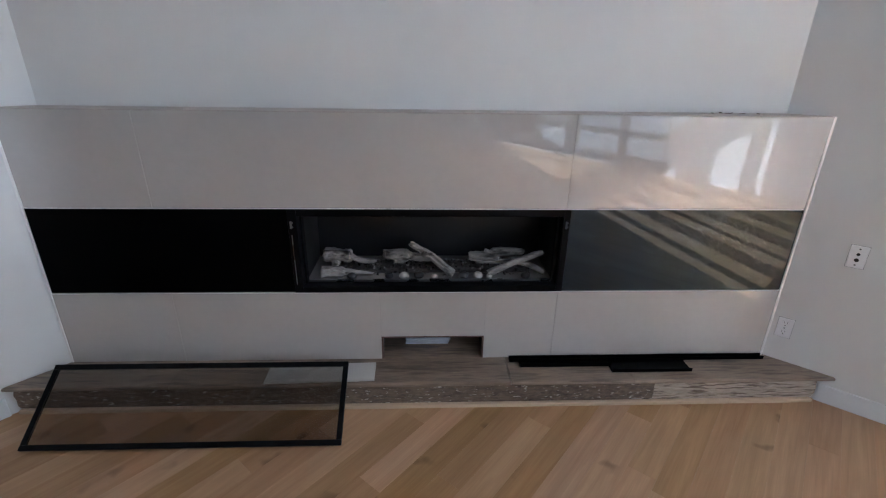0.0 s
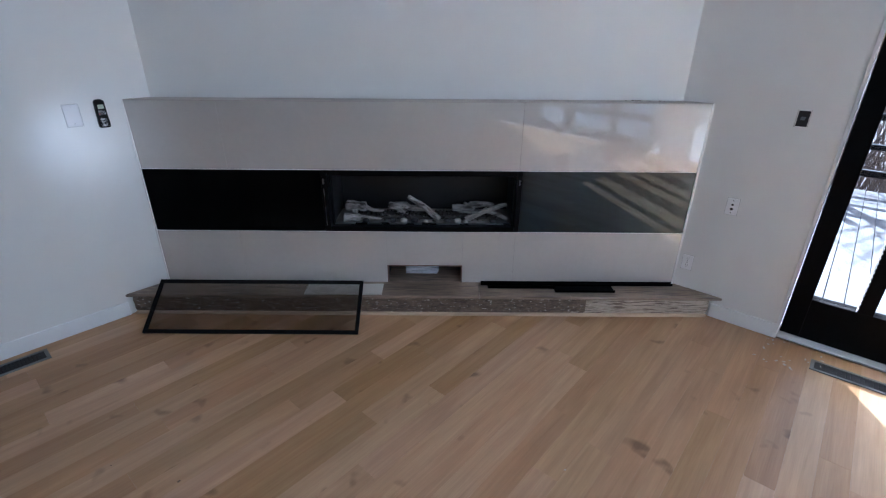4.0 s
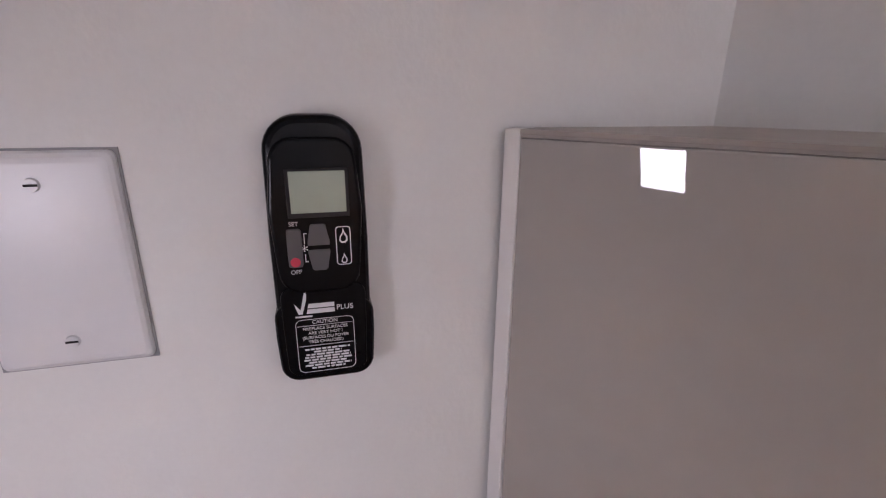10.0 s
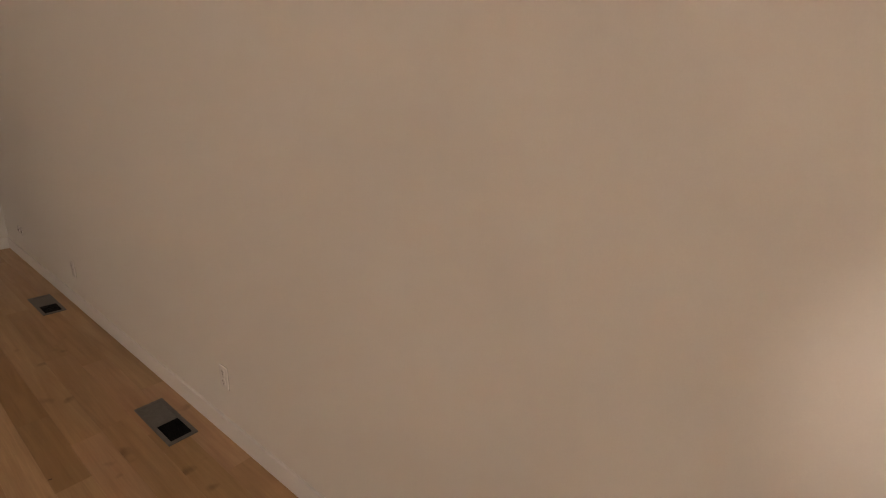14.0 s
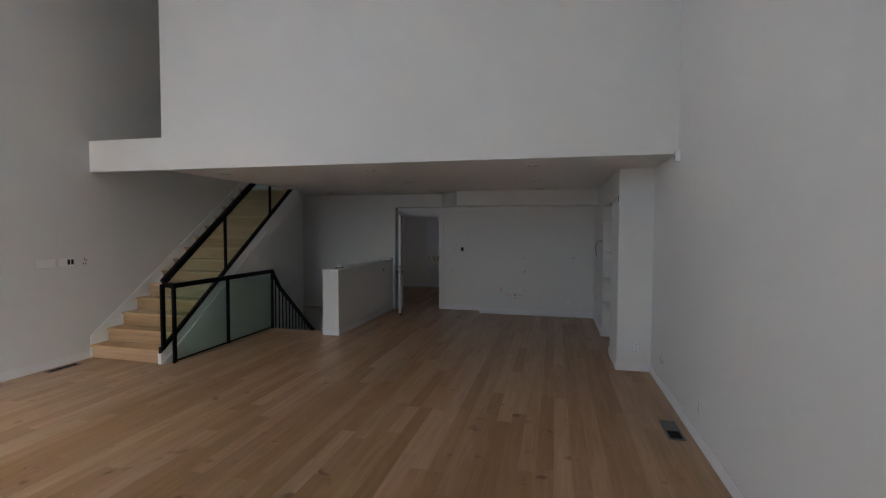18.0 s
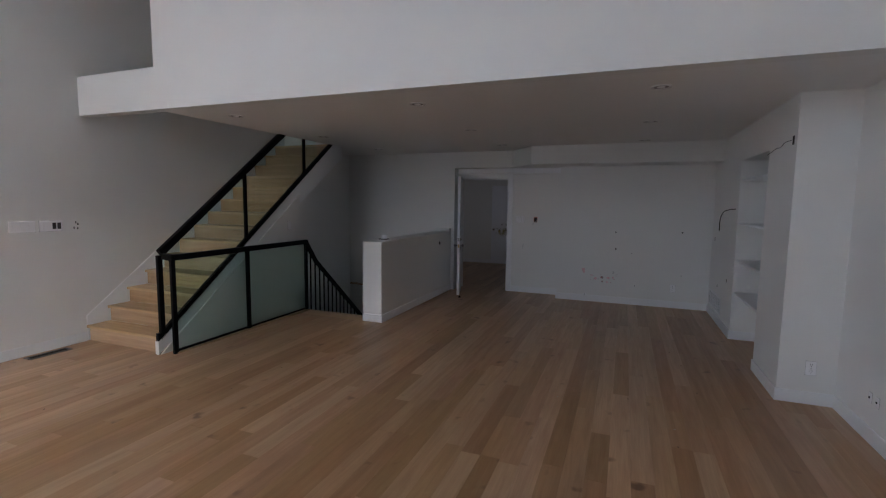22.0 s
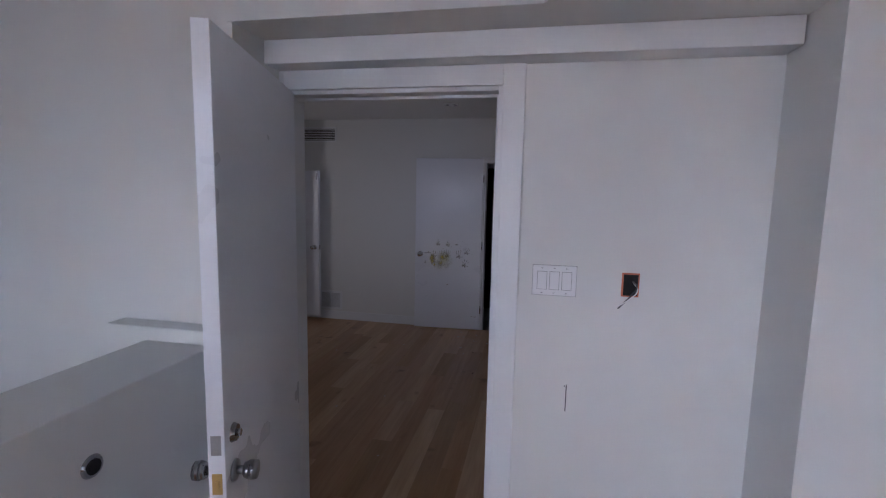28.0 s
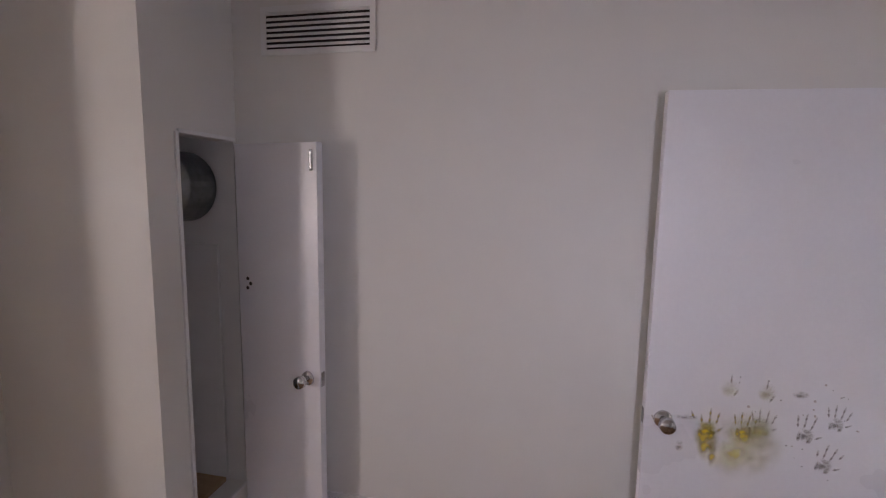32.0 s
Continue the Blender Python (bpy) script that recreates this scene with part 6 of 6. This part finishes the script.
register((0.156, -2.88, 0.001), 0, "grey metal floor register, half shut, beside the long wall")
register((0.15, -4.85, 0.001), 0, "grey metal floor register, half shut, beside the long wall")
register((0.14, -1.01, 0.001), 0, "grey metal floor register beside the long wall", half=False)
register((4.04, 2.36, 0.001), 91, "grey metal floor register in front of the sliding door", 0.45, 0.125, False)
register((7.06, -4.98, 0.001), 0, "dark metal floor register below the tall wall", 0.38, 0.11, False)
th = thing("slot_diffuser", (6.79, -1.85, 0.001), "long dark linear floor diffuser below the window", "slot diffuser")
part("channel", boxes((-0.045, 0.045, -1.82, 1.82, 0, 0.003)), DARK, th)
for x in (-0.045, -0.003, 0.039):
    part("rib", boxes((x, x + 0.006, -1.82, 1.82, 0.003, 0.006)), BLKMETAL, th)


def grille(p, facing, w, h, n, label, back=DARK, frame=TRIM, vert=0):
    th = thing("wall_grille", on_wall(p, facing), label, "vent grille", "vent grilles")
    f = 0.022
    part("backing", boxes((-w / 2 + f, w / 2 - f, -0.003, -0.0005, -h / 2 + f, h / 2 - f)), back, th)
    part("frame", boxes((-w / 2, -w / 2 + f, -0.009, 0, -h / 2, h / 2), (w / 2 - f, w / 2, -0.009, 0, -h / 2, h / 2), (-w / 2 + f, w / 2 - f, -0.009, 0, h / 2 - f, h / 2), (-w / 2 + f, w / 2 - f, -0.009, 0, -h / 2, -h / 2 + f)), frame, th)
    for i in range(n):
        z = -h / 2 + f + (i + 0.5) * (h - 2 * f) / n
        bm = bmesh.new()
        add_box(bm, -w / 2 + f, w / 2 - f, -0.010, 0.0, -0.002, 0.002, pose(0, -0.004, z, -35, 0, 0))
        part("slat", bm, frame, th)
    for i in range(vert):
        x = -w / 2 + f + (i + 1) * (w - 2 * f) / (vert + 1)
        part("divider", boxes((x - 0.004, x + 0.004, -0.011, 0, -h / 2 + f, h / 2 - f)), frame, th)
    return th


grille((6.137, -14.0, 2.313), "+y", 0.485, 0.185, 7, "white slatted supply grille high on the end wall")
grille((5.985, -14.0, 0.245), "+y", 0.30, 0.235, 14, "white return grille low on the end wall", back=VENTP, vert=1)
grille((0.395, -9.53, 0.262), "+x", 0.86, 0.235, 16, "long white return grille low on the side wall", back=VENTP, vert=5)

# ---- open shelves in the recess ----
for z in (0.575, 0.965, 1.395, 1.90):
    ob = new("shelf", mesh_of(boxes((0.002, 0.385, -8.468, -7.352, z - 0.022, z), bevel=0.002), TRIM))
    tagged(ob, "empty white painted shelf in the wall recess", "shelf", "shelves in the recess")
structure("wall_recess_base", boxes((0.0, 0.012, -8.47, -7.35, 0, 2.115)), PAINT, "white back of the shelf recess", "wall")


# ---- ceiling lights, fan ----
def downlight(p, label="recessed round ceiling light with a white trim, switched off", r=0.075, dark=False):
    th = thing("downlight", p, label, "ceiling light", "recessed ceiling lights")
    bm = bmesh.new()
    add_ring(bm, (0, 0, 0), (0, 0, -1), r, r * 0.72, 0.006, 32)
    part("trim_ring", bm, WPLAST, th)
    bm = bmesh.new()
    add_cyl(bm, (0, 0, -0.001), (0, 0, -0.003), r * 0.72, r * 0.72, 28)
    part("baffle", bm, GREYBTN if not dark else DARK, th, "shaded inner baffle")
    bm = bmesh.new()
    bmesh.ops.create_uvsphere(bm, u_segments=16, v_segments=8, radius=r * 0.42)
    for v in bm.verts:
        v.co.z = v.co.z * 0.25 - 0.003
    part("bulb", bm, WPLAST, th, "unlit white bulb", True)
    return th


for x in (1.42, 3.43, 5.58):
    for y in (-6.07, -7.65, -9.20):
        if x > 5 and y > -6.5:
            downlight((5.53, -6.034, CEIL_LOW), dark=True)
        else:
            downlight((x, y if x < 5 else y, CEIL_LOW), dark=x > 5)
for x, y in ((5.48, -2.73), (1.70, -4.42), (3.64, -4.44), (5.49, -4.47), (1.70, -2.73)):
    downlight((x, y, CEIL_HIGH), "recessed round ceiling light in the high ceiling, switched off", 0.095)
downlight((4.313, -13.16, 2.49))
downlight((6.297, -13.16, 2.49))
th = thing("smoke_detector", (3.645, -5.10, CEIL_HIGH), "small white smoke detector on the high ceiling", "smoke detector")
bm = bmesh.new()
add_cyl(bm, (0, 0, 0), (0, 0, -0.028), 0.062, 0.055, 28)
add_cyl(bm, (0, 0, -0.028), (0, 0, -0.042), 0.036, 0.030, 24)
part("body", bm, WPLAST, th)

fan = thing("ceiling_fan", (3.56, -3.51, CEIL_HIGH), "white four-bladed ceiling fan hanging from the high ceiling", "ceiling fan")
bm = bmesh.new()
add_cyl(bm, (0, 0, 0), (0, 0, -0.018), 0.078, 0.083, 32)
add_cyl(bm, (0, 0, -0.018), (0, 0, -0.125), 0.083, 0.046, 32)
add_cyl(bm, (0, 0, -0.125), (0, 0, -0.150), 0.046, 0.030, 32)
part("canopy", bm, WPLAST, fan, "white tapered canopy", smooth=False)
bm = bmesh.new()
add_cyl(bm, (0, 0, -0.145), (0, 0, -0.27), 0.0125, None, 14)
add_cyl(bm, (0, 0, -0.235), (0, 0, -0.27), 0.022, 0.034, 20)
part("downrod", bm, STEEL, fan, "short steel downrod")
bm = bmesh.new()
add_cyl(bm, (0, 0, -0.265), (0, 0, -0.285), 0.075, 0.120, 36)
add_cyl(bm, (0, 0, -0.285), (0, 0, -0.310), 0.120, 0.150, 36)
add_cyl(bm, (0, 0, -0.310), (0, 0, -0.395), 0.150, 0.158, 36)
add_cyl(bm, (0, 0, -0.395), (0, 0, -0.412), 0.158, 0.150, 36)
part("motor_housing", bm, WPLAST, fan)
bm = bmesh.new()
add_cyl(bm, (0, 0, -0.405), (0, 0, -0.462), 0.145, 0.070, 36)
part("vent_band", bm, DARK, fan, "dark slotted vent band")
for i in range(24):
    a = 2 * math.pi * i / 24
    bm = bmesh.new()
    bar(bm, (0.150 * math.cos(a), 0.150 * math.sin(a), -0.407), (0.070 * math.cos(a), 0.070 * math.sin(a), -0.468), 0.013, 0.007)
    part("vent_rib", bm, WPLAST, fan)
bm = bmesh.new()
add_cyl(bm, (0, 0, -0.455), (0, 0, -0.475), 0.074, 0.064, 28)
add_cyl(bm, (0, 0, -0.475), (0, 0, -0.555), 0.052, 0.047, 28)
add_cyl(bm, (0, 0, -0.555), (0, 0, -0.572), 0.047, 0.020, 28)
part("switch_housing", bm, WPLAST, fan)
bm = bmesh.new()
add_cyl(bm, (0.045, 0.02, -0.545), (0.049, 0.022, -0.60), 0.0016, None, 8)
add_cyl(bm, (0.049, 0.022, -0.60), (0.049, 0.022, -0.622), 0.006, 0.004, 12)
part("pull_chain", bm, WPLAST, fan)
FANB = material("fan_blade_paint", (0.86, 0.86, 0.85), 0.45, var=0.06, scale=5, grain=60, bump=0.01, stretch=(0.2, 1, 1))
for i in range(4):
    m = pose(0, 0, -0.47, 0, 0, 73.7 + 90 * i)
    bm = bmesh.new()
    for side in (-1, 1):
        bar(bm, (0.085, 0.008 * side, -0.002), (0.150, 0.026 * side, -0.026), 0.014, 0.006)
        bar(bm, (0.150, 0.026 * side, -0.026), (0.200, 0.034 * side, -0.034), 0.014, 0.006)
    add_box(bm, 0.185, 0.215, -0.044, 0.044, -0.037, -0.031)
    bmesh.ops.transform(bm, matrix=m, verts=bm.verts)
    part("blade_iron", bm, WPLAST, fan)
    bm = bmesh.new()
    outline(bm, [(0.0, -0.044), (0.014, -0.054), (0.40, -0.067), (0.432, -0.056), (0.448, -0.03), (0.448, 0.03), (0.432, 0.056), (0.40, 0.067), (0.014, 0.054), (0.0, 0.044)], 0.007)
    bmesh.ops.transform(bm, matrix=m @ Matrix.Translation((0.180, 0, -0.034)) @ pose(0, 0, 0, 90 - 12, 0, 0), verts=bm.verts)
    part("blade", bm, FANB, fan, "off-white blade with clipped corners")

# ---- dark store ----
th = thing("board_offcut", (0, 0, 0), "white board leaning in the dark store", "board")
bm = bmesh.new()
add_box(bm, 2.90, 3.455, -16.585, -16.565, -0.19, 0.355, None, 0.002)
part("board", bm, TRIM, th)
th = thing("store_panel", (0, 0, 0), "pale blue-grey door standing in the store", "panel")
part("panel", boxes((2.83, 2.87, -16.46, -14.75, -0.19, 2.18), bevel=0.003), DOORP, th)
part("edge", boxes((2.828, 2.876, -16.49, -16.462, -0.19, 2.20)), TRIM, th)
th = thing("hanging_coat", (0, 0, 0), "dark red cloth hanging in the store", "cloth")
bm = bmesh.new()
vv = []
for i in range(12):
    t = i / 11
    y = -14.62 + 0.24 * t
    for z in (0.0, 0.45, 0.9):
        vv.append(bm.verts.new((3.03 + 0.035 * math.sin(9 * t + z) + 0.04 * (0.9 - z), y - 0.05 * z, z - 0.10)))
for i in range(11):
    for k in range(2):
        bm.faces.new((vv[3 * i + k], vv[3 * i + 3 + k], vv[3 * i + 4 + k], vv[3 * i + 1 + k]))
bmesh.ops.solidify(bm, geom=bm.faces[:], thickness=0.02)
part("cloth", bm, MAROON, th, smooth=True)
th = thing("garage_track", (0, 0, 0), "dark steel overhead track in the store", "overhead track")
part("rail", B((3.9, -15.0, 2.05), (2.9, -15.9, 1.98), 0.03, 0.05), BLKMETAL, th)
part("rail", B((3.9, -16.2, 2.12), (2.9, -15.3, 2.16), 0.03, 0.03), BLKMETAL, th)

# ---- crumbs and chips on the floors ----
rg = random.Random(21)


def crumbs(label, mat, spots, top=0.0):
    bm = bmesh.new()
    for x, y, s in spots:
        q = pose(x, y, top + s * 0.22, rg.uniform(-20, 20), rg.uniform(-20, 20), rg.uniform(0, 180))
        add_box(bm, -s, s, -s * rg.uniform(0.3, 0.8), s * 0.5, -s * 0.2, s * 0.2, q)
    tagged(new("crumbs", mesh_of(bm, mat)), label, "debris", kind="stuff")


crumbs("plaster crumbs scattered by the sliding door", DEBRISL, [(3.62 + rg.uniform(-0.1, 0.25), 2.45 + rg.uniform(-0.25, 0.08), rg.uniform(0.003, 0.010)) for _ in range(22)])
crumbs("chips of plaster and dirt on the back-room floor", DEBRISL, [(rg.uniform(3.35, 4.3), rg.uniform(-13.9, -13.1), rg.uniform(0.004, 0.013)) for _ in range(24)] + [(rg.uniform(3.5, 6.3), rg.uniform(-13.5, -11), rg.uniform(0.003, 0.008)) for _ in range(14)])
crumbs("dark dirt specks on the floors", DEBRIS, [(rg.uniform(3.3, 4.2), rg.uniform(-13.7, -12.6), rg.uniform(0.006, 0.018)) for _ in range(10)] + [(rg.uniform(0.5, 6.8), rg.uniform(-9.8, 1.0), rg.uniform(0.003, 0.008)) for _ in range(45)])
crumbs("pale specks of plaster on the oak floor", DEBRISL, [(rg.uniform(0.5, 6.8), rg.uniform(-9.8, 1.0), rg.uniform(0.003, 0.008)) for _ in range(30)])
crumbs("dark crumbs of mortar on the fireplace ledge", DEBRIS, [(*(FP @ Vector((3.42 + rg.uniform(-0.12, 0.16), 0.10 + rg.uniform(-0.02, 0.02), 0))).xy, rg.uniform(0.003, 0.008)) for _ in range(12)], 1.4921)
crumbs("litter on the store floor", DEBRISL, [(rg.uniform(3.1, 4.0), rg.uniform(-15.6, -14.3), rg.uniform(0.006, 0.015)) for _ in range(12)], -0.12)

# ---- outside: deck boards, rail, trees, brick wing, far house ----
me_d = mesh_of(boxes((0, 0.134, 0, 5.10, 0, 0.035), bevel=0.003), DECKW)
for i in range(48):
    ob = new("deck_board", me_d)
    ob.parent = deck
    ob.location = (2.1 + 0.1415 * i, YN + 0.30, -0.128)
rl = thing("deck_railing", (0, 0, 0), "dark horizontal timber deck railing", "railing")
for z, h in ((0.135, 0.09), (0.51, 0.07), (0.90, 0.085)):
    part("rail", boxes((2.0, 9.0, 7.76, 7.80, z, z + h), bevel=0.004), BLKMETAL, rl)
    part("snow_line", boxes((2.0, 9.0, 7.762, 7.798, z + h, z + h + 0.008)), DECKW, rl, "thin line of snow lying on the rail")
for x in (2.75, 4.24, 5.73, 7.22, 8.7):
    part("post", boxes((x, x + 0.09, 7.80, 7.89, -0.095, 1.30), bevel=0.004), BLKMETAL, rl)


def tree(p, h, seed, spread=1.0):
    """A bare winter tree: a tapered trunk, limbs and many fine twigs."""
    r = random.Random(seed)
    th = thing("tree", p, "bare leafless winter tree behind the deck", "tree", "bare trees")
    bm = bmesh.new()
    top = Vector((r.uniform(-0.4, 0.4), r.uniform(-0.3, 0.3), h))
    pts = [Vector((0, 0, 0)).lerp(top, i / 5) + Vector((r.uniform(-0.1, 0.1), r.uniform(-0.1, 0.1), 0)) for i in range(6)]
    rad = 0.03 * h
    for i in range(5):
        add_cyl(bm, pts[i], pts[i + 1], rad * (1 - i / 6), rad * (1 - (i + 1) / 6), 8, False)
    part("trunk", bm, BARK, th)
    bm = bmesh.new()
    for i in range(26):
        t = r.uniform(0.12, 0.95)
        k = min(4, int(t * 5))
        a = pts[k].lerp(pts[k + 1], t * 5 - k)
        ang = r.uniform(0, 6.283)
        ln = h * r.uniform(0.16, 0.34) * spread
        b = a + Vector((math.cos(ang) * ln, math.sin(ang) * ln, ln * r.uniform(0.2, 0.9)))
        add_cyl(bm, a, b, 0.018, 0.008, 5, False)
        for _ in range(5):
            s = a.lerp(b, r.uniform(0.3, 1))
            e = s + Vector((r.uniform(-1, 1), r.uniform(-1, 1), r.uniform(-0.2, 1))) * ln * 0.4
            add_cyl(bm, s, e, 0.007, 0.003, 4, False)
    part("crown", bm, BARK, th, "fine bare branches")


rg = random.Random(8)
for i in range(14):
    tree((1.0 + i * 0.9 + rg.uniform(-0.3, 0.3), 9.2 + rg.uniform(0, 6.5), -1.2), rg.uniform(4.5, 8.0), 100 + i)
vs, fs = [], []
for i in range(3400):
    a = Vector((rg.uniform(-1, 16), rg.uniform(8.6, 15), -1.2))
    d = Vector((rg.uniform(-1.0, 1.0), rg.uniform(-0.5, 0.5), rg.uniform(0.9, 3.6)))
    r0 = rg.choice((0.008, 0.010, 0.012, 0.02))
    bend = Vector((rg.uniform(-0.25, 0.25), rg.uniform(-0.2, 0.2), 0))
    k = len(vs)
    for q, rr in ((0.0, r0), (0.5, r0 * 0.7), (1.0, r0 * 0.3)):
        c = a + d * q + bend * math.sin(math.pi * q)
        vs += [c + Vector((rr * math.cos(w), rr * math.sin(w), 0)) for w in (0.0, 2.1, 4.2)]
    for q in (0, 3):
        fs += [(k + q + j, k + q + (j + 1) % 3, k + q + 3 + (j + 1) % 3, k + q + 3 + j) for j in range(3)]
me = bpy.data.meshes.new("brushwood")
me.from_pydata(vs, [], fs)
me.materials.append(BARK)
tagged(new("brushwood", me), "tangle of bare winter brush beyond the deck", "brush", kind="stuff")

# brick wing of the house outside the corner window
wing = structure("wall_brick_wing", boxes((8.90, 9.14, -6.5, -3.93, -1.2, 7.2)), MORTAR, "pale washed brick house wing seen through the corner window", "building")

# ---- pieces: bricks, then floor boards ----
me_b = mesh_of(boxes((0, 0.012, 0, 0.205, 0, 0.062), bevel=0.002), BRICKM)
me_c = mesh_of(boxes((0, 0.205, 0, 0.012, 0, 0.062), bevel=0.002), BRICKM)
bm = bmesh.new()
n = 0
for r in range(108):
    z = -1.1 + 0.075 * r
    off = 0.1075 * (r % 2)
    for c in range(12):
        y = -4.14 - 0.215 * c - off
        if c == 0 and off:
            add_box(bm, 8.890, 8.902, -4.033, -3.935, z, z + 0.062)
        x = 8.905 + 0.215 * c + off
        if 0.2 < z < 5.2 and c < 3:
            ob = new("brick", me_b)
            ob.parent = wing
            ob.location = (8.890, y, z)
            n += 1
        else:
            add_box(bm, 8.890, 8.902, y, y + 0.205, z, z + 0.062)
        if c == 0:
            for xa, xb in (((8.892, 9.097), (9.107, 9.14)), ((8.892, 8.990), (9.000, 9.14)))[r % 2]:
                add_box(bm, xa, xb, -3.932, -3.920, z, z + 0.062)
rest = new("bricks", mesh_of(bm, BRICKM))
rest.parent = wing
tagged(rest, kind="stuff")
far = thing("neighbour_house", (0, 0, 0), "pale sided neighbouring house with a snow-covered roof", "house")
part("wall", boxes((16, 24, -9, 3, -1.2, 6.1)), STUCCO, far)
bm = bmesh.new()
vs = [bm.verts.new(p) for p in ((15.5, -9.5, 6.1), (15.5, 3.5, 6.1), (24.5, 3.5, 6.1), (24.5, -9.5, 6.1), (20, -9.5, 6.7), (20, 3.5, 6.7))]
for q in ((0, 1, 5, 4), (3, 4, 5, 2), (0, 4, 3), (1, 2, 5), (0, 3, 2, 1)):
    bm.faces.new([vs[k] for k in q])
part("roof", bm, ROOF, far)
for y in (-6, -2.5, 1):
    part("window", boxes((15.95, 16.0, y, y + 1.1, 1.6, 3.0)), BLKGLASS, far)

BW = 0.127
rb = random.Random(77)
tilt = random.Random(78)
cache = {}
bm = bmesh.new()
near = 0
for i in range(int(XE / BW) + 12):
    x0 = i * BW
    x1 = x0 + BW
    y = -14.0 + rb.uniform(0, 0.9)
    prev = -14.0
    while prev < 2.80:
        ln = rb.choice((0.6, 0.9, 1.2, 1.5, 1.8, 2.1, 2.4))
        end = min(prev + ln if prev > -14.0 else prev + rb.uniform(0.3, 1.6), 2.80)
        a, b = prev, end
        prev = end
        if a < -10.42 < b and x1 < 3.2:
            a = -10.40
        xm, ym = (x0 + x1) / 2, (a + b) / 2
        if b - a < 0.02 or x1 > 9.0:
            continue
        if ym > -10.4 and x1 > XE + 0.1:
            continue
        if ym < -10.45 and x1 < 3.2:
            continue
        if a > 0.885 * x1 + 0.35:
            continue
        if x1 > 4.86 and x0 < 6.71 and b > -10.05 and a < -7.655:
            if a < -10.05:
                b = min(b, -10.05)
            elif b > -7.655 and x1 > 4.86:
                a = -7.655
            else:
                continue
        near_path = (0.5 < xm < 5.2 and -9.0 < ym < 1.6) and near < 300
        g = 0.00012
        if near_path:
            key = round(b - a, 3)
            if key not in cache:
                q = bmesh.new()
                h = (b - a) / 2 - g
                w = BW / 2 - g
                c = 0.0004
                lo = [q.verts.new(p) for p in ((-w, -h, -0.019), (w, -h, -0.019), (w, h, -0.019), (-w, h, -0.019))]
                mi = [q.verts.new(p) for p in ((-w, -h, -c), (w, -h, -c), (w, h, -c), (-w, h, -c))]
                hi = [q.verts.new(p) for p in ((-w + c, -h + c, 0), (w - c, -h + c, 0), (w - c, h - c, 0), (-w + c, h - c, 0))]
                for A_, B_ in ((lo, mi), (mi, hi)):
                    for k in range(4):
                        q.faces.new((A_[k], A_[(k + 1) % 4], B_[(k + 1) % 4], B_[k]))
                q.faces.new(hi)
                cache[key] = mesh_of(q, OAK)
            ob = new("floor_board", cache[key])
            ob.parent = floor
            ob.location = (xm, (a + b) / 2, 0)
            ob.rotation_euler = (0, radians(tilt.uniform(-0.22, 0.22)), 0)
            near += 1
        else:
            c = 0.0004
            mi = [bm.verts.new(p) for p in ((x0 + g, a + g, -c), (x1 - g, a + g, -c), (x1 - g, b - g, -c), (x0 + g, b - g, -c))]
            lo = [bm.verts.new((v.co.x, v.co.y, -0.019)) for v in mi]
            hi = [bm.verts.new(p) for p in ((x0 + g + c, a + g + c, 0), (x1 - g - c, a + g + c, 0), (x1 - g - c, b - g - c, 0), (x0 + g + c, b - g - c, 0))]
            for A_, B_ in ((lo, mi), (mi, hi)):
                for k in range(4):
                    bm.faces.new((A_[k], A_[(k + 1) % 4], B_[(k + 1) % 4], B_[k]))
            bm.faces.new(hi)
rest = new("floor_boards", mesh_of(bm, OAK))
rest.parent = floor
tagged(rest, kind="stuff")
